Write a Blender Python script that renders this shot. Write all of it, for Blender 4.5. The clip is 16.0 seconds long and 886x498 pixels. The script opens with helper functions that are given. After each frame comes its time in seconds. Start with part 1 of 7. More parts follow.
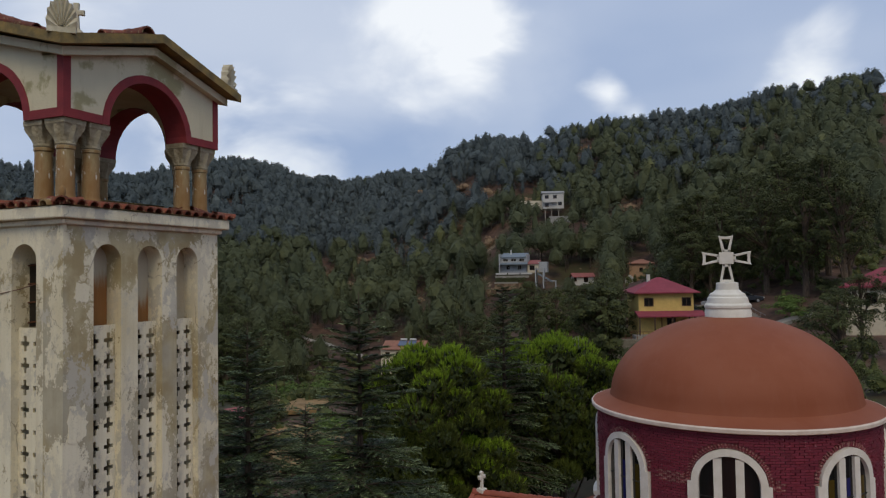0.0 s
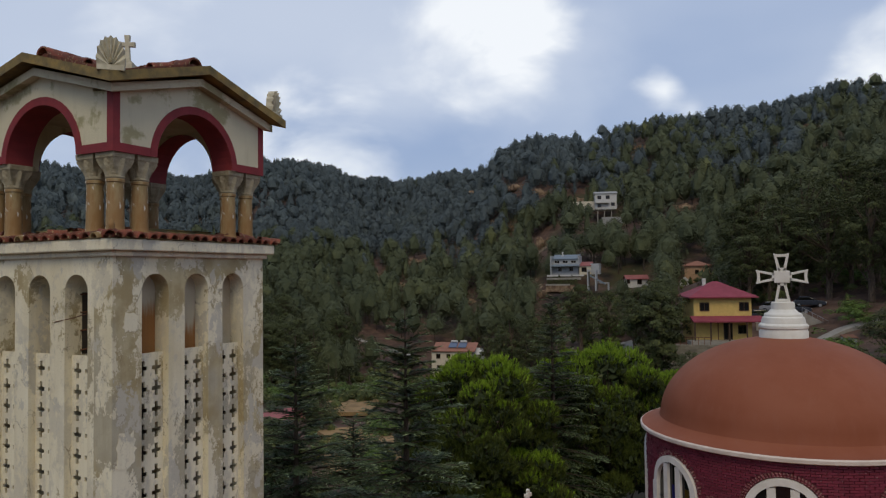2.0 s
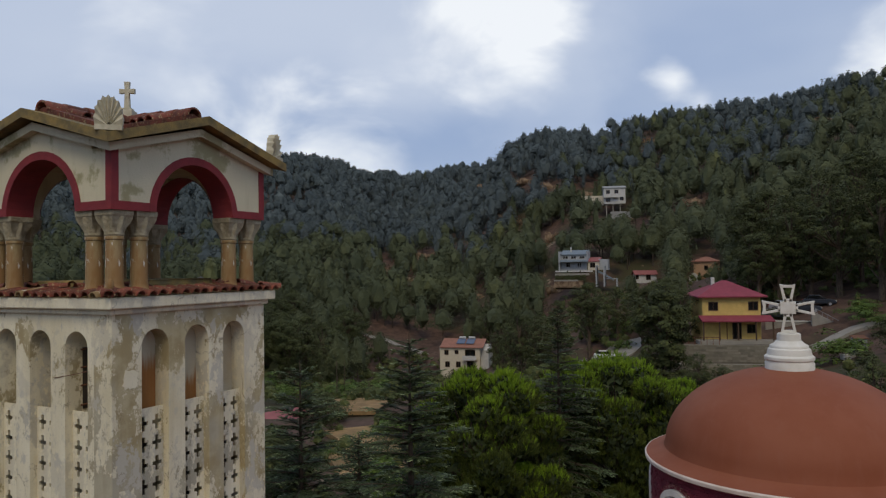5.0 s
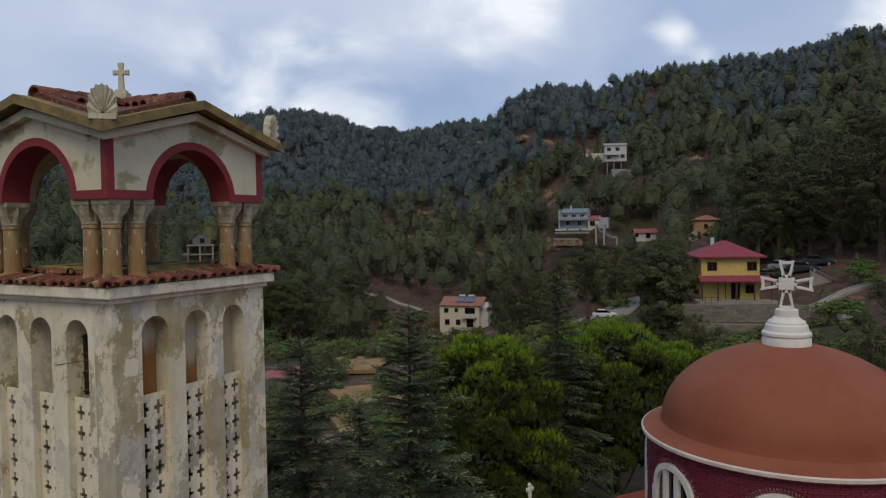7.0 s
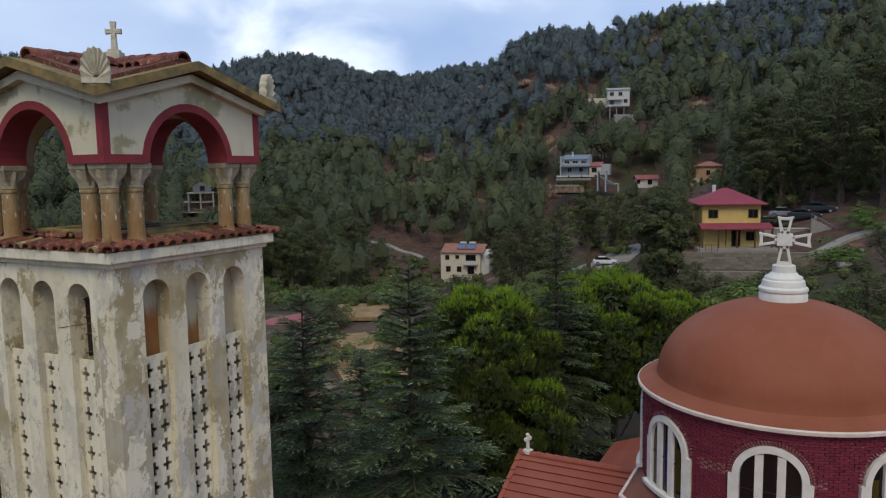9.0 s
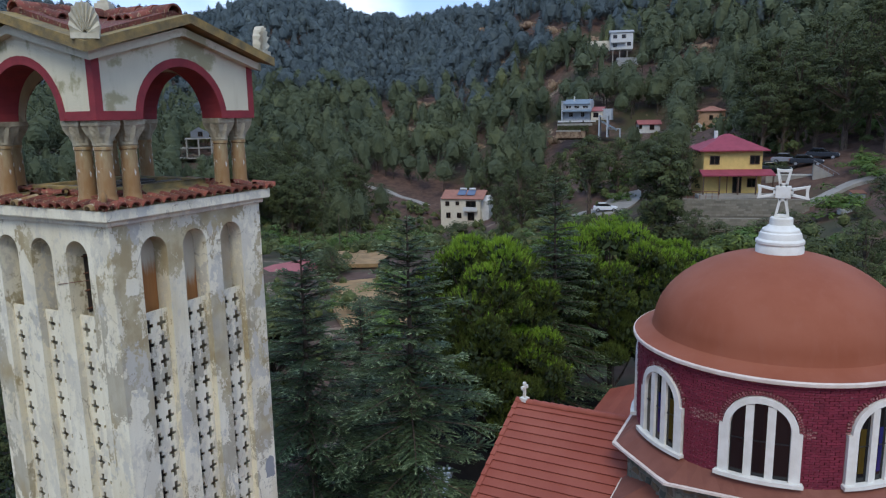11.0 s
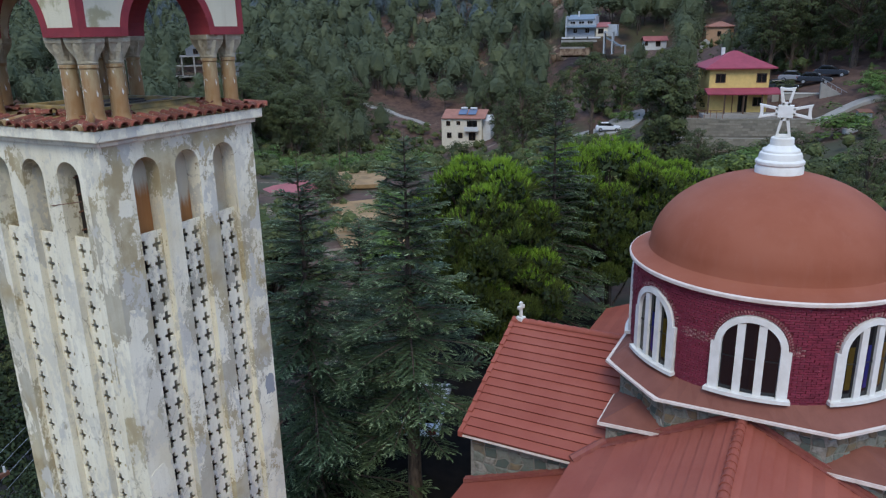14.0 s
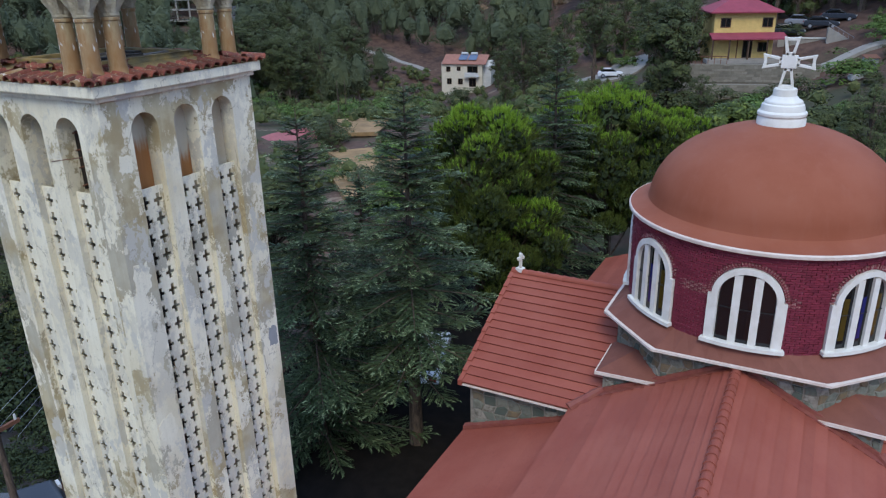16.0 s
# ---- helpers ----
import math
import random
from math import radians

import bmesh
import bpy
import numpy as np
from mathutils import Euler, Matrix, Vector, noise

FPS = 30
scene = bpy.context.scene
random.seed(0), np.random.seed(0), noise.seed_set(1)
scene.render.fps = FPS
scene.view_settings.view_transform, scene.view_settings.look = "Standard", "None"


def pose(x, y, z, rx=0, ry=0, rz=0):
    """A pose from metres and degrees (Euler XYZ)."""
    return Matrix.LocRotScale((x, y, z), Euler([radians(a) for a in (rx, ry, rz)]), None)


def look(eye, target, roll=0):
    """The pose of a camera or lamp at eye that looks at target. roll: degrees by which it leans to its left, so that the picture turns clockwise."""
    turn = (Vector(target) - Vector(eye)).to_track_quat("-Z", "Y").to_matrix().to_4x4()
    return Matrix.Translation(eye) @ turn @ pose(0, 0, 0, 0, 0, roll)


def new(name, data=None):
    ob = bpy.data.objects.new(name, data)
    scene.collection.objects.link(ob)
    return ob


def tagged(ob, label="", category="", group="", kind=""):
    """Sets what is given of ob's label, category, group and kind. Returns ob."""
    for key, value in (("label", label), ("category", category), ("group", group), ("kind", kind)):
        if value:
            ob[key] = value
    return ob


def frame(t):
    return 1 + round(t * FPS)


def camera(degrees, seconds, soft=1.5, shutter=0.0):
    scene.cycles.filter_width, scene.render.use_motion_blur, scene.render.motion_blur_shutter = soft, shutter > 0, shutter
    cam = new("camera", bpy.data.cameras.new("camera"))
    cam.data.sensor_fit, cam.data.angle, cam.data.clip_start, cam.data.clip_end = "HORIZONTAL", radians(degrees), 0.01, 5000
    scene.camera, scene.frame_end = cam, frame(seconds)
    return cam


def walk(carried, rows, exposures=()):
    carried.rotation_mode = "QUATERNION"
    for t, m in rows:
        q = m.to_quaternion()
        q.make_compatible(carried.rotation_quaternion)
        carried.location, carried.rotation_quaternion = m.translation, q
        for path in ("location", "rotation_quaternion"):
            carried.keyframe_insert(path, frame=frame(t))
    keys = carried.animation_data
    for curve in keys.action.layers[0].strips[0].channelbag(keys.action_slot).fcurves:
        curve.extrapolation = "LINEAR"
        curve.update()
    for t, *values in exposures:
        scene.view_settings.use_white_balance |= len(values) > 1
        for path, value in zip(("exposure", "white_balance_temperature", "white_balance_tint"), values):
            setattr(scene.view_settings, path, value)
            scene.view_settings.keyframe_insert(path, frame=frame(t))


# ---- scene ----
cam = camera(62.8, 16.0, soft=1.25)
PATH = [
    (0, (-7.168, -8.644, 13.102), (-5.323, -7.873, 13.173), -0.91),
    (0.5, (-7.130, -8.671, 13.198), (-5.301, -7.866, 13.270), -0.87),
    (1, (-7.104, -8.703, 13.281), (-5.292, -7.859, 13.354), -0.83),
    (1.5, (-7.073, -8.739, 13.359), (-5.279, -7.858, 13.432), -0.82),
    (2, (-7.043, -8.769, 13.542), (-5.258, -7.870, 13.615), -0.78),
    (2.5, (-7.026, -8.772, 13.783), (-5.244, -7.867, 13.854), -0.76),
    (3, (-7.016, -8.779, 13.994), (-5.237, -7.868, 14.064), -0.73),
    (3.5, (-7.012, -8.827, 14.143), (-5.237, -7.909, 14.213), -0.75),
    (4, (-6.986, -8.860, 14.243), (-5.212, -7.941, 14.314), -0.78),
    (6.5, (-6.917, -8.888, 14.852), (-5.142, -7.966, 14.821), -0.88),
    (7, (-6.902, -8.886, 14.946), (-5.128, -7.964, 14.878), -0.84),
    (7.5, (-6.888, -8.896, 15.014), (-5.117, -7.974, 14.908), -0.92),
    (8, (-6.885, -8.900, 15.084), (-5.116, -7.978, 14.941), -0.90),
    (8.5, (-6.894, -8.930, 15.157), (-5.128, -8.007, 14.977), -0.88),
    (9, (-6.892, -8.940, 15.202), (-5.130, -8.018, 14.986), -0.99),
    (11.5, (-6.845, -9.014, 15.387), (-5.111, -8.101, 14.988), -1.06),
    (12, (-6.835, -9.026, 15.377), (-5.108, -8.115, 14.944), -1.09),
    (12.5, (-6.847, -9.037, 15.386), (-5.128, -8.129, 14.916), -1.04),
    (13, (-6.825, -9.049, 15.389), (-5.115, -8.143, 14.884), -1.06),
    (13.5, (-6.803, -9.061, 15.384), (-5.101, -8.160, 14.843), -1.10),
    (14, (-6.781, -9.084, 15.372), (-5.089, -8.186, 14.796), -1.13),
    (14.5, (-6.778, -9.080, 15.385), (-5.096, -8.188, 14.774), -1.19),
    (15, (-6.773, -9.090, 15.428), (-5.102, -8.201, 14.782), -1.19),
    (15.5, (-6.790, -9.093, 15.472), (-5.129, -8.209, 14.792), -1.24),
    (16, (-6.812, -9.106, 15.511), (-5.163, -8.227, 14.798), -1.22),
]
EXPOSURES = [(0.0, 0.0, 8050, 9), (4.2, -0.02, 8050, 9), (6.3, -0.05, 8050, 9), (7.0, 0.0, 7980, 9), (8.0, 0.12, 7800, 9), (9.2, 0.38, 7330, 8), (11.3, 0.76, 6230, 7), (16.0, 0.90, 6080, 7)]
walk(cam, [(t, look(eye, target, roll)) for t, eye, target, roll in PATH], EXPOSURES)

# ---- sky and sun ----
SUN_AZ, SUN_EL = radians(243), radians(49)
world = bpy.data.worlds.new("cloudy_sky")
scene.world = world
world.use_nodes = True


class Nodes:
    """A small wrapper round a node tree."""

    def __init__(self, tree):
        self.tree = tree

    def add(self, kind):
        return self.tree.nodes.new(kind)

    def link(self, a, b):
        self.tree.links.new(a, b)

    def value(self, sock, v):
        if isinstance(v, (int, float, tuple, list)):
            sock.default_value = v
        else:
            self.link(v, sock)

    def math(self, op, a, b=0.0, clamp=False):
        n = self.tree.nodes.new("ShaderNodeMath")
        n.operation, n.use_clamp = op, clamp
        self.value(n.inputs[0], a), self.value(n.inputs[1], b)
        return n.outputs[0]

    def mix(self, f, a, b, blend="MIX"):
        n = self.tree.nodes.new("ShaderNodeMix")
        n.data_type, n.blend_type, n.clamp_factor = "RGBA", blend, True
        self.value(n.inputs[0], f), self.value(n.inputs[6], rgba(a)), self.value(n.inputs[7], rgba(b))
        return n.outputs[2]

    def noise(self, vec, scale, detail=4.0, rough=0.55, dist=0.0):
        n = self.tree.nodes.new("ShaderNodeTexNoise")
        self.value(n.inputs["Vector"], vec)
        n.inputs["Scale"].default_value, n.inputs["Detail"].default_value = scale, detail
        n.inputs["Roughness"].default_value, n.inputs["Distortion"].default_value = rough, dist
        return n.outputs["Fac"]

    def ramp(self, f, lo, hi, a=0.0, b=1.0):
        n = self.tree.nodes.new("ShaderNodeMapRange")
        n.interpolation_type = "SMOOTHSTEP"
        self.value(n.inputs[0], f)
        for i, v in enumerate((lo, hi, a, b)):
            n.inputs[i + 1].default_value = v
        return n.outputs[0]

    def scaled(self, vec, s, offset=(0, 0, 0)):
        n = self.tree.nodes.new("ShaderNodeMapping")
        self.link(vec, n.inputs[0])
        n.inputs[1].default_value, n.inputs[3].default_value = offset, s
        return n.outputs[0]


def rgba(c):
    return (*c, 1.0) if isinstance(c, tuple) and len(c) == 3 else c


wn = Nodes(world.node_tree)
world.node_tree.nodes.clear()
w_out = wn.add("ShaderNodeOutputWorld")
w_bg = wn.add("ShaderNodeBackground")
w_sky = wn.add("ShaderNodeTexSky")
w_sky.sky_type, w_sky.sun_disc = "NISHITA", False
w_sky.sun_elevation, w_sky.sun_rotation = SUN_EL, SUN_AZ
w_co = wn.add("ShaderNodeTexCoord")
# flatten the direction on to a cloud deck overhead
w_sep = wn.add("ShaderNodeSeparateXYZ")
wn.link(w_co.outputs["Generated"], w_sep.inputs[0])
w_h = wn.math("ADD", wn.math("MAXIMUM", w_sep.outputs[2], 0.0), 0.16)
w_com = wn.add("ShaderNodeCombineXYZ")
wn.link(wn.math("DIVIDE", w_sep.outputs[0], w_h), w_com.inputs[0])
wn.link(wn.math("DIVIDE", w_sep.outputs[1], w_h), w_com.inputs[1])
deck = w_com.outputs[0]
big = wn.noise(wn.scaled(deck, (1, 1, 1), (3.1, 1.7, 0)), 0.5, 4.0, 0.42, 0.25)
fine = wn.noise(deck, 1.5, 4.0, 0.45, 0.2)
cover = wn.ramp(wn.math("ADD", wn.math("MULTIPLY", big, 0.88), wn.math("MULTIPLY", fine, 0.12)), 0.32, 0.70)


def glade(az, el, size, gain):
    """A thin, bright place in the cloud at that azimuth and height in degrees."""
    a, e = radians(az), radians(el)
    d = (math.cos(e) * math.cos(a), math.cos(e) * math.sin(a), math.sin(e))
    n = wn.tree.nodes.new("ShaderNodeVectorMath")
    n.operation = "DISTANCE"
    wn.link(w_co.outputs["Generated"], n.inputs[0])
    n.inputs[1].default_value = d
    warped = wn.math("ADD", n.outputs["Value"], wn.math("MULTIPLY", wn.math("SUBTRACT", wisp, 0.5), size * 3.2))
    return wn.math("MULTIPLY", wn.ramp(warped, size * 1.15, 0.0, 0.0, gain), wn.ramp(fine, 0.25, 0.62, 0.7, 1.0))


wisp = wn.noise(wn.scaled(w_co.outputs["Generated"], (1, 1, 1.6)), 5.0, 5.0, 0.5, 0.3)
GLADES = [(25.0, 21.5, 0.12, 0.70), (20.5, 21.0, 0.07, 0.45), (9.4, 13.4, 0.042, 1.0), (7.6, 11.8, 0.04, 0.7), (-4.6, 13.6, 0.06, 0.8), (36.5, 8.5, 0.10, 0.65), (42.0, 10.5, 0.11, 0.65), (32.5, 7.0, 0.06, 0.55), (47.0, 12.0, 0.12, 0.5), (30.0, 15.0, 0.10, 0.16), (18.0, 14.5, 0.12, 0.14)]
bright = wn.math("MULTIPLY", cover, 0.40)
for g in GLADES:
    bright = wn.math("ADD", bright, glade(*g))
bright = wn.math("MINIMUM", bright, 1.25)
cloud = wn.mix(bright, (2.75, 4.2, 7.7), (8.7, 10.1, 12.7))
w_all = wn.mix(0.9, w_sky.outputs[0], cloud)
wn.link(w_all, w_bg.inputs[0])
w_bg.inputs[1].default_value = 0.1
wn.link(w_bg.outputs[0], w_out.inputs[0])

sun = new("sun", bpy.data.lights.new("sun", "SUN"))
sun.data.energy, sun.data.angle, sun.data.color = 1.08, radians(24), (1.0, 0.93, 0.80)
SUN_DIR = Vector((-0.58, -0.30, 0.76))
sun.matrix_world = look(SUN_DIR * 100, (0, 0, 0))


# ---- materials ----
def material(name, build, rough=0.8, metal=0.0, spec=0.3):
    """A node material; build(n, coords, principled) returns colour and optionally a bump height and strength."""
    m = bpy.data.materials.new(name)
    m.use_nodes = True
    n = Nodes(m.node_tree)
    p = m.node_tree.nodes["Principled BSDF"]
    p.inputs["Roughness"].default_value, p.inputs["Metallic"].default_value = rough, metal
    p.inputs["Specular IOR Level"].default_value = spec
    co = n.add("ShaderNodeTexCoord").outputs["Object"]
    made = build(n, co, p)
    colour, height, strength = made if isinstance(made, tuple) and len(made) == 3 and not isinstance(made[0], (int, float)) else (made, None, 0)
    n.value(p.inputs["Base Color"], rgba(colour))
    if height is not None:
        b = n.add("ShaderNodeBump")
        b.inputs["Strength"].default_value, b.inputs["Distance"].default_value = strength, 0.02
        n.link(height, b.inputs["Height"])
        n.link(b.outputs[0], p.inputs["Normal"])
    return m


def plain(a, b, scale=6.0, bump=0.15, fine=40.0):
    """Two tones mixed by cloudy noise, with a fine grain on top."""
    def build(n, co, p):
        f = n.ramp(n.noise(co, scale, 5.0, 0.6), 0.3, 0.7)
        g = n.noise(co, fine, 3.0, 0.6)
        c = n.mix(f, a, b)
        c = n.mix(n.math("MULTIPLY", n.math("SUBTRACT", g, 0.45), 0.5), c, tuple(v * 0.55 for v in a))
        return c, g, bump
    return build


def random_tone(n, c, spread, island=False):
    r = n.add("ShaderNodeNewGeometry").outputs["Random Per Island"] if island else n.add("ShaderNodeObjectInfo").outputs["Random"]
    h = n.add("ShaderNodeHueSaturation")
    n.link(n.math("ADD", n.math("MULTIPLY", r, spread), 1.0 - spread / 2), h.inputs["Value"])
    h.inputs["Hue"].default_value = 0.5
    n.value(h.inputs["Color"], rgba(c))
    return h.outputs[0]


def plaster(white_share, ochre=0.5, cool=0.5):
    """Old lime wash over render: lacy flaked patches in tan, grey and cream, with rain streaks and damp stains."""
    def build(n, co, p):
        tall = n.scaled(co, (1.0, 1.0, 0.6))
        lace = n.math("MULTIPLY", n.math("SUBTRACT", n.noise(n.scaled(co, (1, 1, 0.7)), 9.0, 9.0, 0.78), 0.5), 0.62)
        flake = n.math("ADD", n.noise(tall, 1.25, 3.0, 0.5, 0.3), lace)
        bare = n.ramp(flake, white_share, white_share + 0.014)
        flake2 = n.math("ADD", n.noise(n.scaled(tall, (1, 1, 1), (5, 2, 9)), 1.7, 3.0, 0.5, 0.3), n.math("MULTIPLY", lace, 0.7))
        patch = n.ramp(flake2, 0.60, 0.612)
        worn = n.math("ADD", n.noise(n.scaled(tall, (1, 1, 1), (9, 4, 2)), 2.1, 4.0, 0.55, 0.2), n.math("MULTIPLY", lace, 1.3))
        thin = n.ramp(worn, 0.50, 0.60)
        rain = n.ramp(n.noise(n.scaled(co, (7.0, 7.0, 0.35)), 1.3, 5.0, 0.6), 0.42, 0.8)
        damp = n.ramp(n.noise(n.scaled(tall, (1, 1, 1), (1, 8, 3)), 0.8, 4.0, 0.55), 0.42, 0.68)
        grain = n.noise(co, 34.0, 5.0, 0.65)
        wash = n.mix(n.math("MULTIPLY", rain, 0.45), (0.785, 0.72, 0.54), (0.59, 0.51, 0.335))
        wash = n.mix(n.math("MULTIPLY", damp, ochre), wash, (0.55, 0.455, 0.265))
        wash = n.mix(n.math("MULTIPLY", thin, 0.6), wash, (0.54, 0.495, 0.39))
        tan = n.mix(n.ramp(n.noise(co, 2.6, 5.0), 0.38, 0.62), (0.38, 0.30, 0.16), (0.50, 0.425, 0.26))
        tan = n.mix(n.math("MULTIPLY", n.ramp(n.noise(n.scaled(tall, (1, 1, 1), (3, 3, 7)), 1.1, 3.0), 0.45, 0.6), cool), tan, (0.43, 0.405, 0.325))
        tan = n.mix(n.math("MULTIPLY", rain, 0.3), tan, (0.28, 0.22, 0.13))
        grey = n.mix(grain, (0.50, 0.465, 0.375), (0.585, 0.55, 0.455))
        c = n.mix(bare, wash, tan)
        c = n.mix(n.math("MULTIPLY", patch, 0.85), c, grey)
        c = n.mix(n.math("MULTIPLY", n.ramp(grain, 0.5, 0.8), 0.3), c, (0.27, 0.22, 0.14))
        bent = n.add("ShaderNodeVectorMath")
        bent.operation = "ADD"
        n.link(n.scaled(co, (1.0, 1.0, 0.5)), bent.inputs[0])
        n.link(n.math("MULTIPLY", n.noise(co, 3.0, 5.0, 0.6), 0.5), bent.inputs[1])
        cell = n.add("ShaderNodeTexVoronoi")
        cell.feature = "DISTANCE_TO_EDGE"
        cell.inputs["Scale"].default_value = 1.4
        n.link(bent.outputs[0], cell.inputs["Vector"])
        crack = n.math("MULTIPLY", n.ramp(cell.outputs["Distance"], 0.011, 0.002), n.ramp(n.noise(co, 1.7, 3.0), 0.48, 0.6))
        c = n.mix(n.math("MULTIPLY", crack, 0.6), c, (0.17, 0.13, 0.08))
        pit = n.ramp(n.noise(co, 22.0, 3.0, 0.6), 0.68, 0.74)
        c = n.mix(n.math("MULTIPLY", pit, 0.45), c, (0.24, 0.19, 0.11))
        hgt = n.math("SUBTRACT", n.math("MULTIPLY", grain, 0.4), n.math("ADD", n.math("MULTIPLY", bare, 0.6), patch))
        return c, hgt, 0.45
    return build


M = {}
M["plaster_white"] = material("lime_washed_plaster", plaster(0.60, 0.4, 0.4))
M["grille_white"] = material("lime_washed_grille", plaster(0.70, 0.2, 0.8))
M["plaster_worn"] = material("flaked_plaster", plaster(0.495, 0.6, 0.6))
M["grille_worn_shaded"] = material("worn_shaded_grille", plaster(0.58, 0.4, 0.7))
M["plaster_in"] = material("stained_plaster", plain((0.46, 0.37, 0.24), (0.56, 0.50, 0.38), 1.5))


def gable_wash(n, co, p):
    lace = n.math("MULTIPLY", n.math("SUBTRACT", n.noise(co, 8.0, 7.0, 0.7), 0.5), 0.35)
    olive = n.ramp(n.math("ADD", n.noise(co, 1.3, 3.0, 0.5, 0.3), lace), 0.56, 0.66)
    stain = n.ramp(n.noise(n.scaled(co, (5, 5, 0.6)), 1.2, 5.0, 0.6), 0.5, 0.8)
    c = n.mix(n.noise(co, 3.0, 4.0), (0.66, 0.605, 0.43), (0.56, 0.51, 0.36))
    c = n.mix(n.math("MULTIPLY", olive, 0.85), c, (0.30, 0.27, 0.14))
    c = n.mix(n.math("MULTIPLY", stain, 0.3), c, (0.36, 0.31, 0.19))
    return c, n.noise(co, 30.0, 5.0), 0.3


M["gable_plaster"] = material("gable_plaster", gable_wash)
# near-black standing in for unlit hollows; some loose boards use it too
M["near_black"] = material("shade_and_board_black", plain((0.035, 0.03, 0.025), (0.05, 0.04, 0.03), 3.0))


def rusty_niche(level):
    def build(n, co, p):
        sep = n.add("ShaderNodeSeparateXYZ")
        n.link(co, sep.inputs[0])
        run = n.noise(n.scaled(co, (9, 9, 0.8)), 1.0, 5.0, 0.6)
        f = n.ramp(n.math("ADD", sep.outputs[2], n.math("MULTIPLY", run, 0.9)), level + 0.62, level + 0.30)
        c = n.mix(n.noise(co, 4.0, 4.0), (0.54, 0.48, 0.36), (0.45, 0.39, 0.28))
        c = n.mix(f, c, n.mix(run, (0.24, 0.09, 0.025), (0.40, 0.19, 0.065)))
        return c, n.noise(co, 30.0, 4.0), 0.2
    return build


M["niche_back"] = material("rust_stained_niche", rusty_niche(13.1))
M["niche_brown"] = material("brown_stained_niche", rusty_niche(12.75))
M["deck_wood"] = material("weathered_plank", plain((0.10, 0.075, 0.055), (0.17, 0.14, 0.11), 7.0, 0.5))
M["red_paint"] = material("faded_red_paint", plain((0.26, 0.035, 0.04), (0.20, 0.03, 0.035), 4.0), 0.7)
M["white_trim"] = material("white_painted_render", plain((0.72, 0.69, 0.62), (0.62, 0.585, 0.51), 3.0, 0.08), 0.6)
M["eave_paint"] = material("pale_pink_eave", plain((0.68, 0.585, 0.50), (0.58, 0.48, 0.40), 4.0, 0.08), 0.6)


def column_stone(n, co, p):
    s = n.scaled(co, (1.0, 1.0, 0.3))
    f = n.ramp(n.noise(s, 5.0, 5.0, 0.6), 0.35, 0.65)
    c = n.mix(f, (0.26, 0.185, 0.085), (0.41, 0.33, 0.19))
    rust = n.ramp(n.noise(n.scaled(s, (1, 1, 1), (3, 1, 4)), 3.0, 4.0), 0.42, 0.62)
    c = n.mix(n.math("MULTIPLY", rust, 0.8), c, (0.25, 0.115, 0.035))
    flake = n.ramp(n.noise(n.scaled(co, (2, 2, 0.8)), 5.0, 6.0, 0.65), 0.60, 0.62)
    c = n.mix(flake, c, (0.58, 0.54, 0.46))
    return c, n.noise(co, 35.0, 4.0), 0.25


M["column"] = material("stained_column_stone", column_stone)
M["capital"] = material("carved_capital_stone", plain((0.25, 0.21, 0.13), (0.41, 0.36, 0.25), 9.0, 1.0, 18.0))
M["roof_edge"] = material("lichened_cement", plain((0.13, 0.105, 0.055), (0.31, 0.21, 0.07), 3.5, 0.5))
M["acroter"] = material("cast_stone", plain((0.58, 0.53, 0.40), (0.44, 0.40, 0.29), 9.0, 0.3))


def old_tile(n, co, p):
    c = n.mix(n.ramp(n.noise(co, 9.0, 5.0, 0.6), 0.35, 0.68), (0.20, 0.055, 0.034), (0.11, 0.042, 0.028))
    c = n.mix(n.ramp(n.noise(co, 21.0, 4.0), 0.56, 0.66), c, (0.30, 0.22, 0.12))
    return random_tone(n, c, 0.8), n.noise(co, 45.0, 3.0), 0.35


M["old_tile"] = material("old_clay_tile", old_tile)


def roof_red(n, co, p):
    c = n.mix(n.ramp(n.noise(co, 0.7, 5.0, 0.6), 0.3, 0.7), (0.255, 0.067, 0.043), (0.295, 0.088, 0.057))
    c = n.mix(n.ramp(n.noise(co, 11.0, 4.0), 0.55, 0.8, 0.0, 0.35), c, (0.17, 0.05, 0.045))
    return random_tone(n, c, 0.14), n.noise(co, 60.0, 3.0), 0.08


M["roof_red"] = material("red_roof_tile", roof_red, 0.6, 0.0, 0.16)
M["flashing"] = material("red_mastic_flashing", plain((0.23, 0.075, 0.05), (0.19, 0.05, 0.04), 6.0, 0.2), 0.6)


def dome_paint(n, co, p):
    c = n.mix(n.ramp(n.noise(co, 0.9, 5.0, 0.55), 0.3, 0.7), (0.235, 0.068, 0.033), (0.268, 0.086, 0.046))
    streak = n.noise(n.scaled(co, (5, 5, 0.5)), 1.0, 4.0)
    c = n.mix(n.ramp(streak, 0.5, 0.8, 0.0, 0.35), c, (0.28, 0.105, 0.066))
    return c, n.noise(co, 50.0, 3.0), 0.06


M["dome"] = material("terracotta_dome_paint", dome_paint, 0.65, 0.0, 0.15)
M["slab"] = material("brown_slab_paint", plain((0.155, 0.052, 0.032), (0.19, 0.068, 0.043), 2.0, 0.1), 0.7)


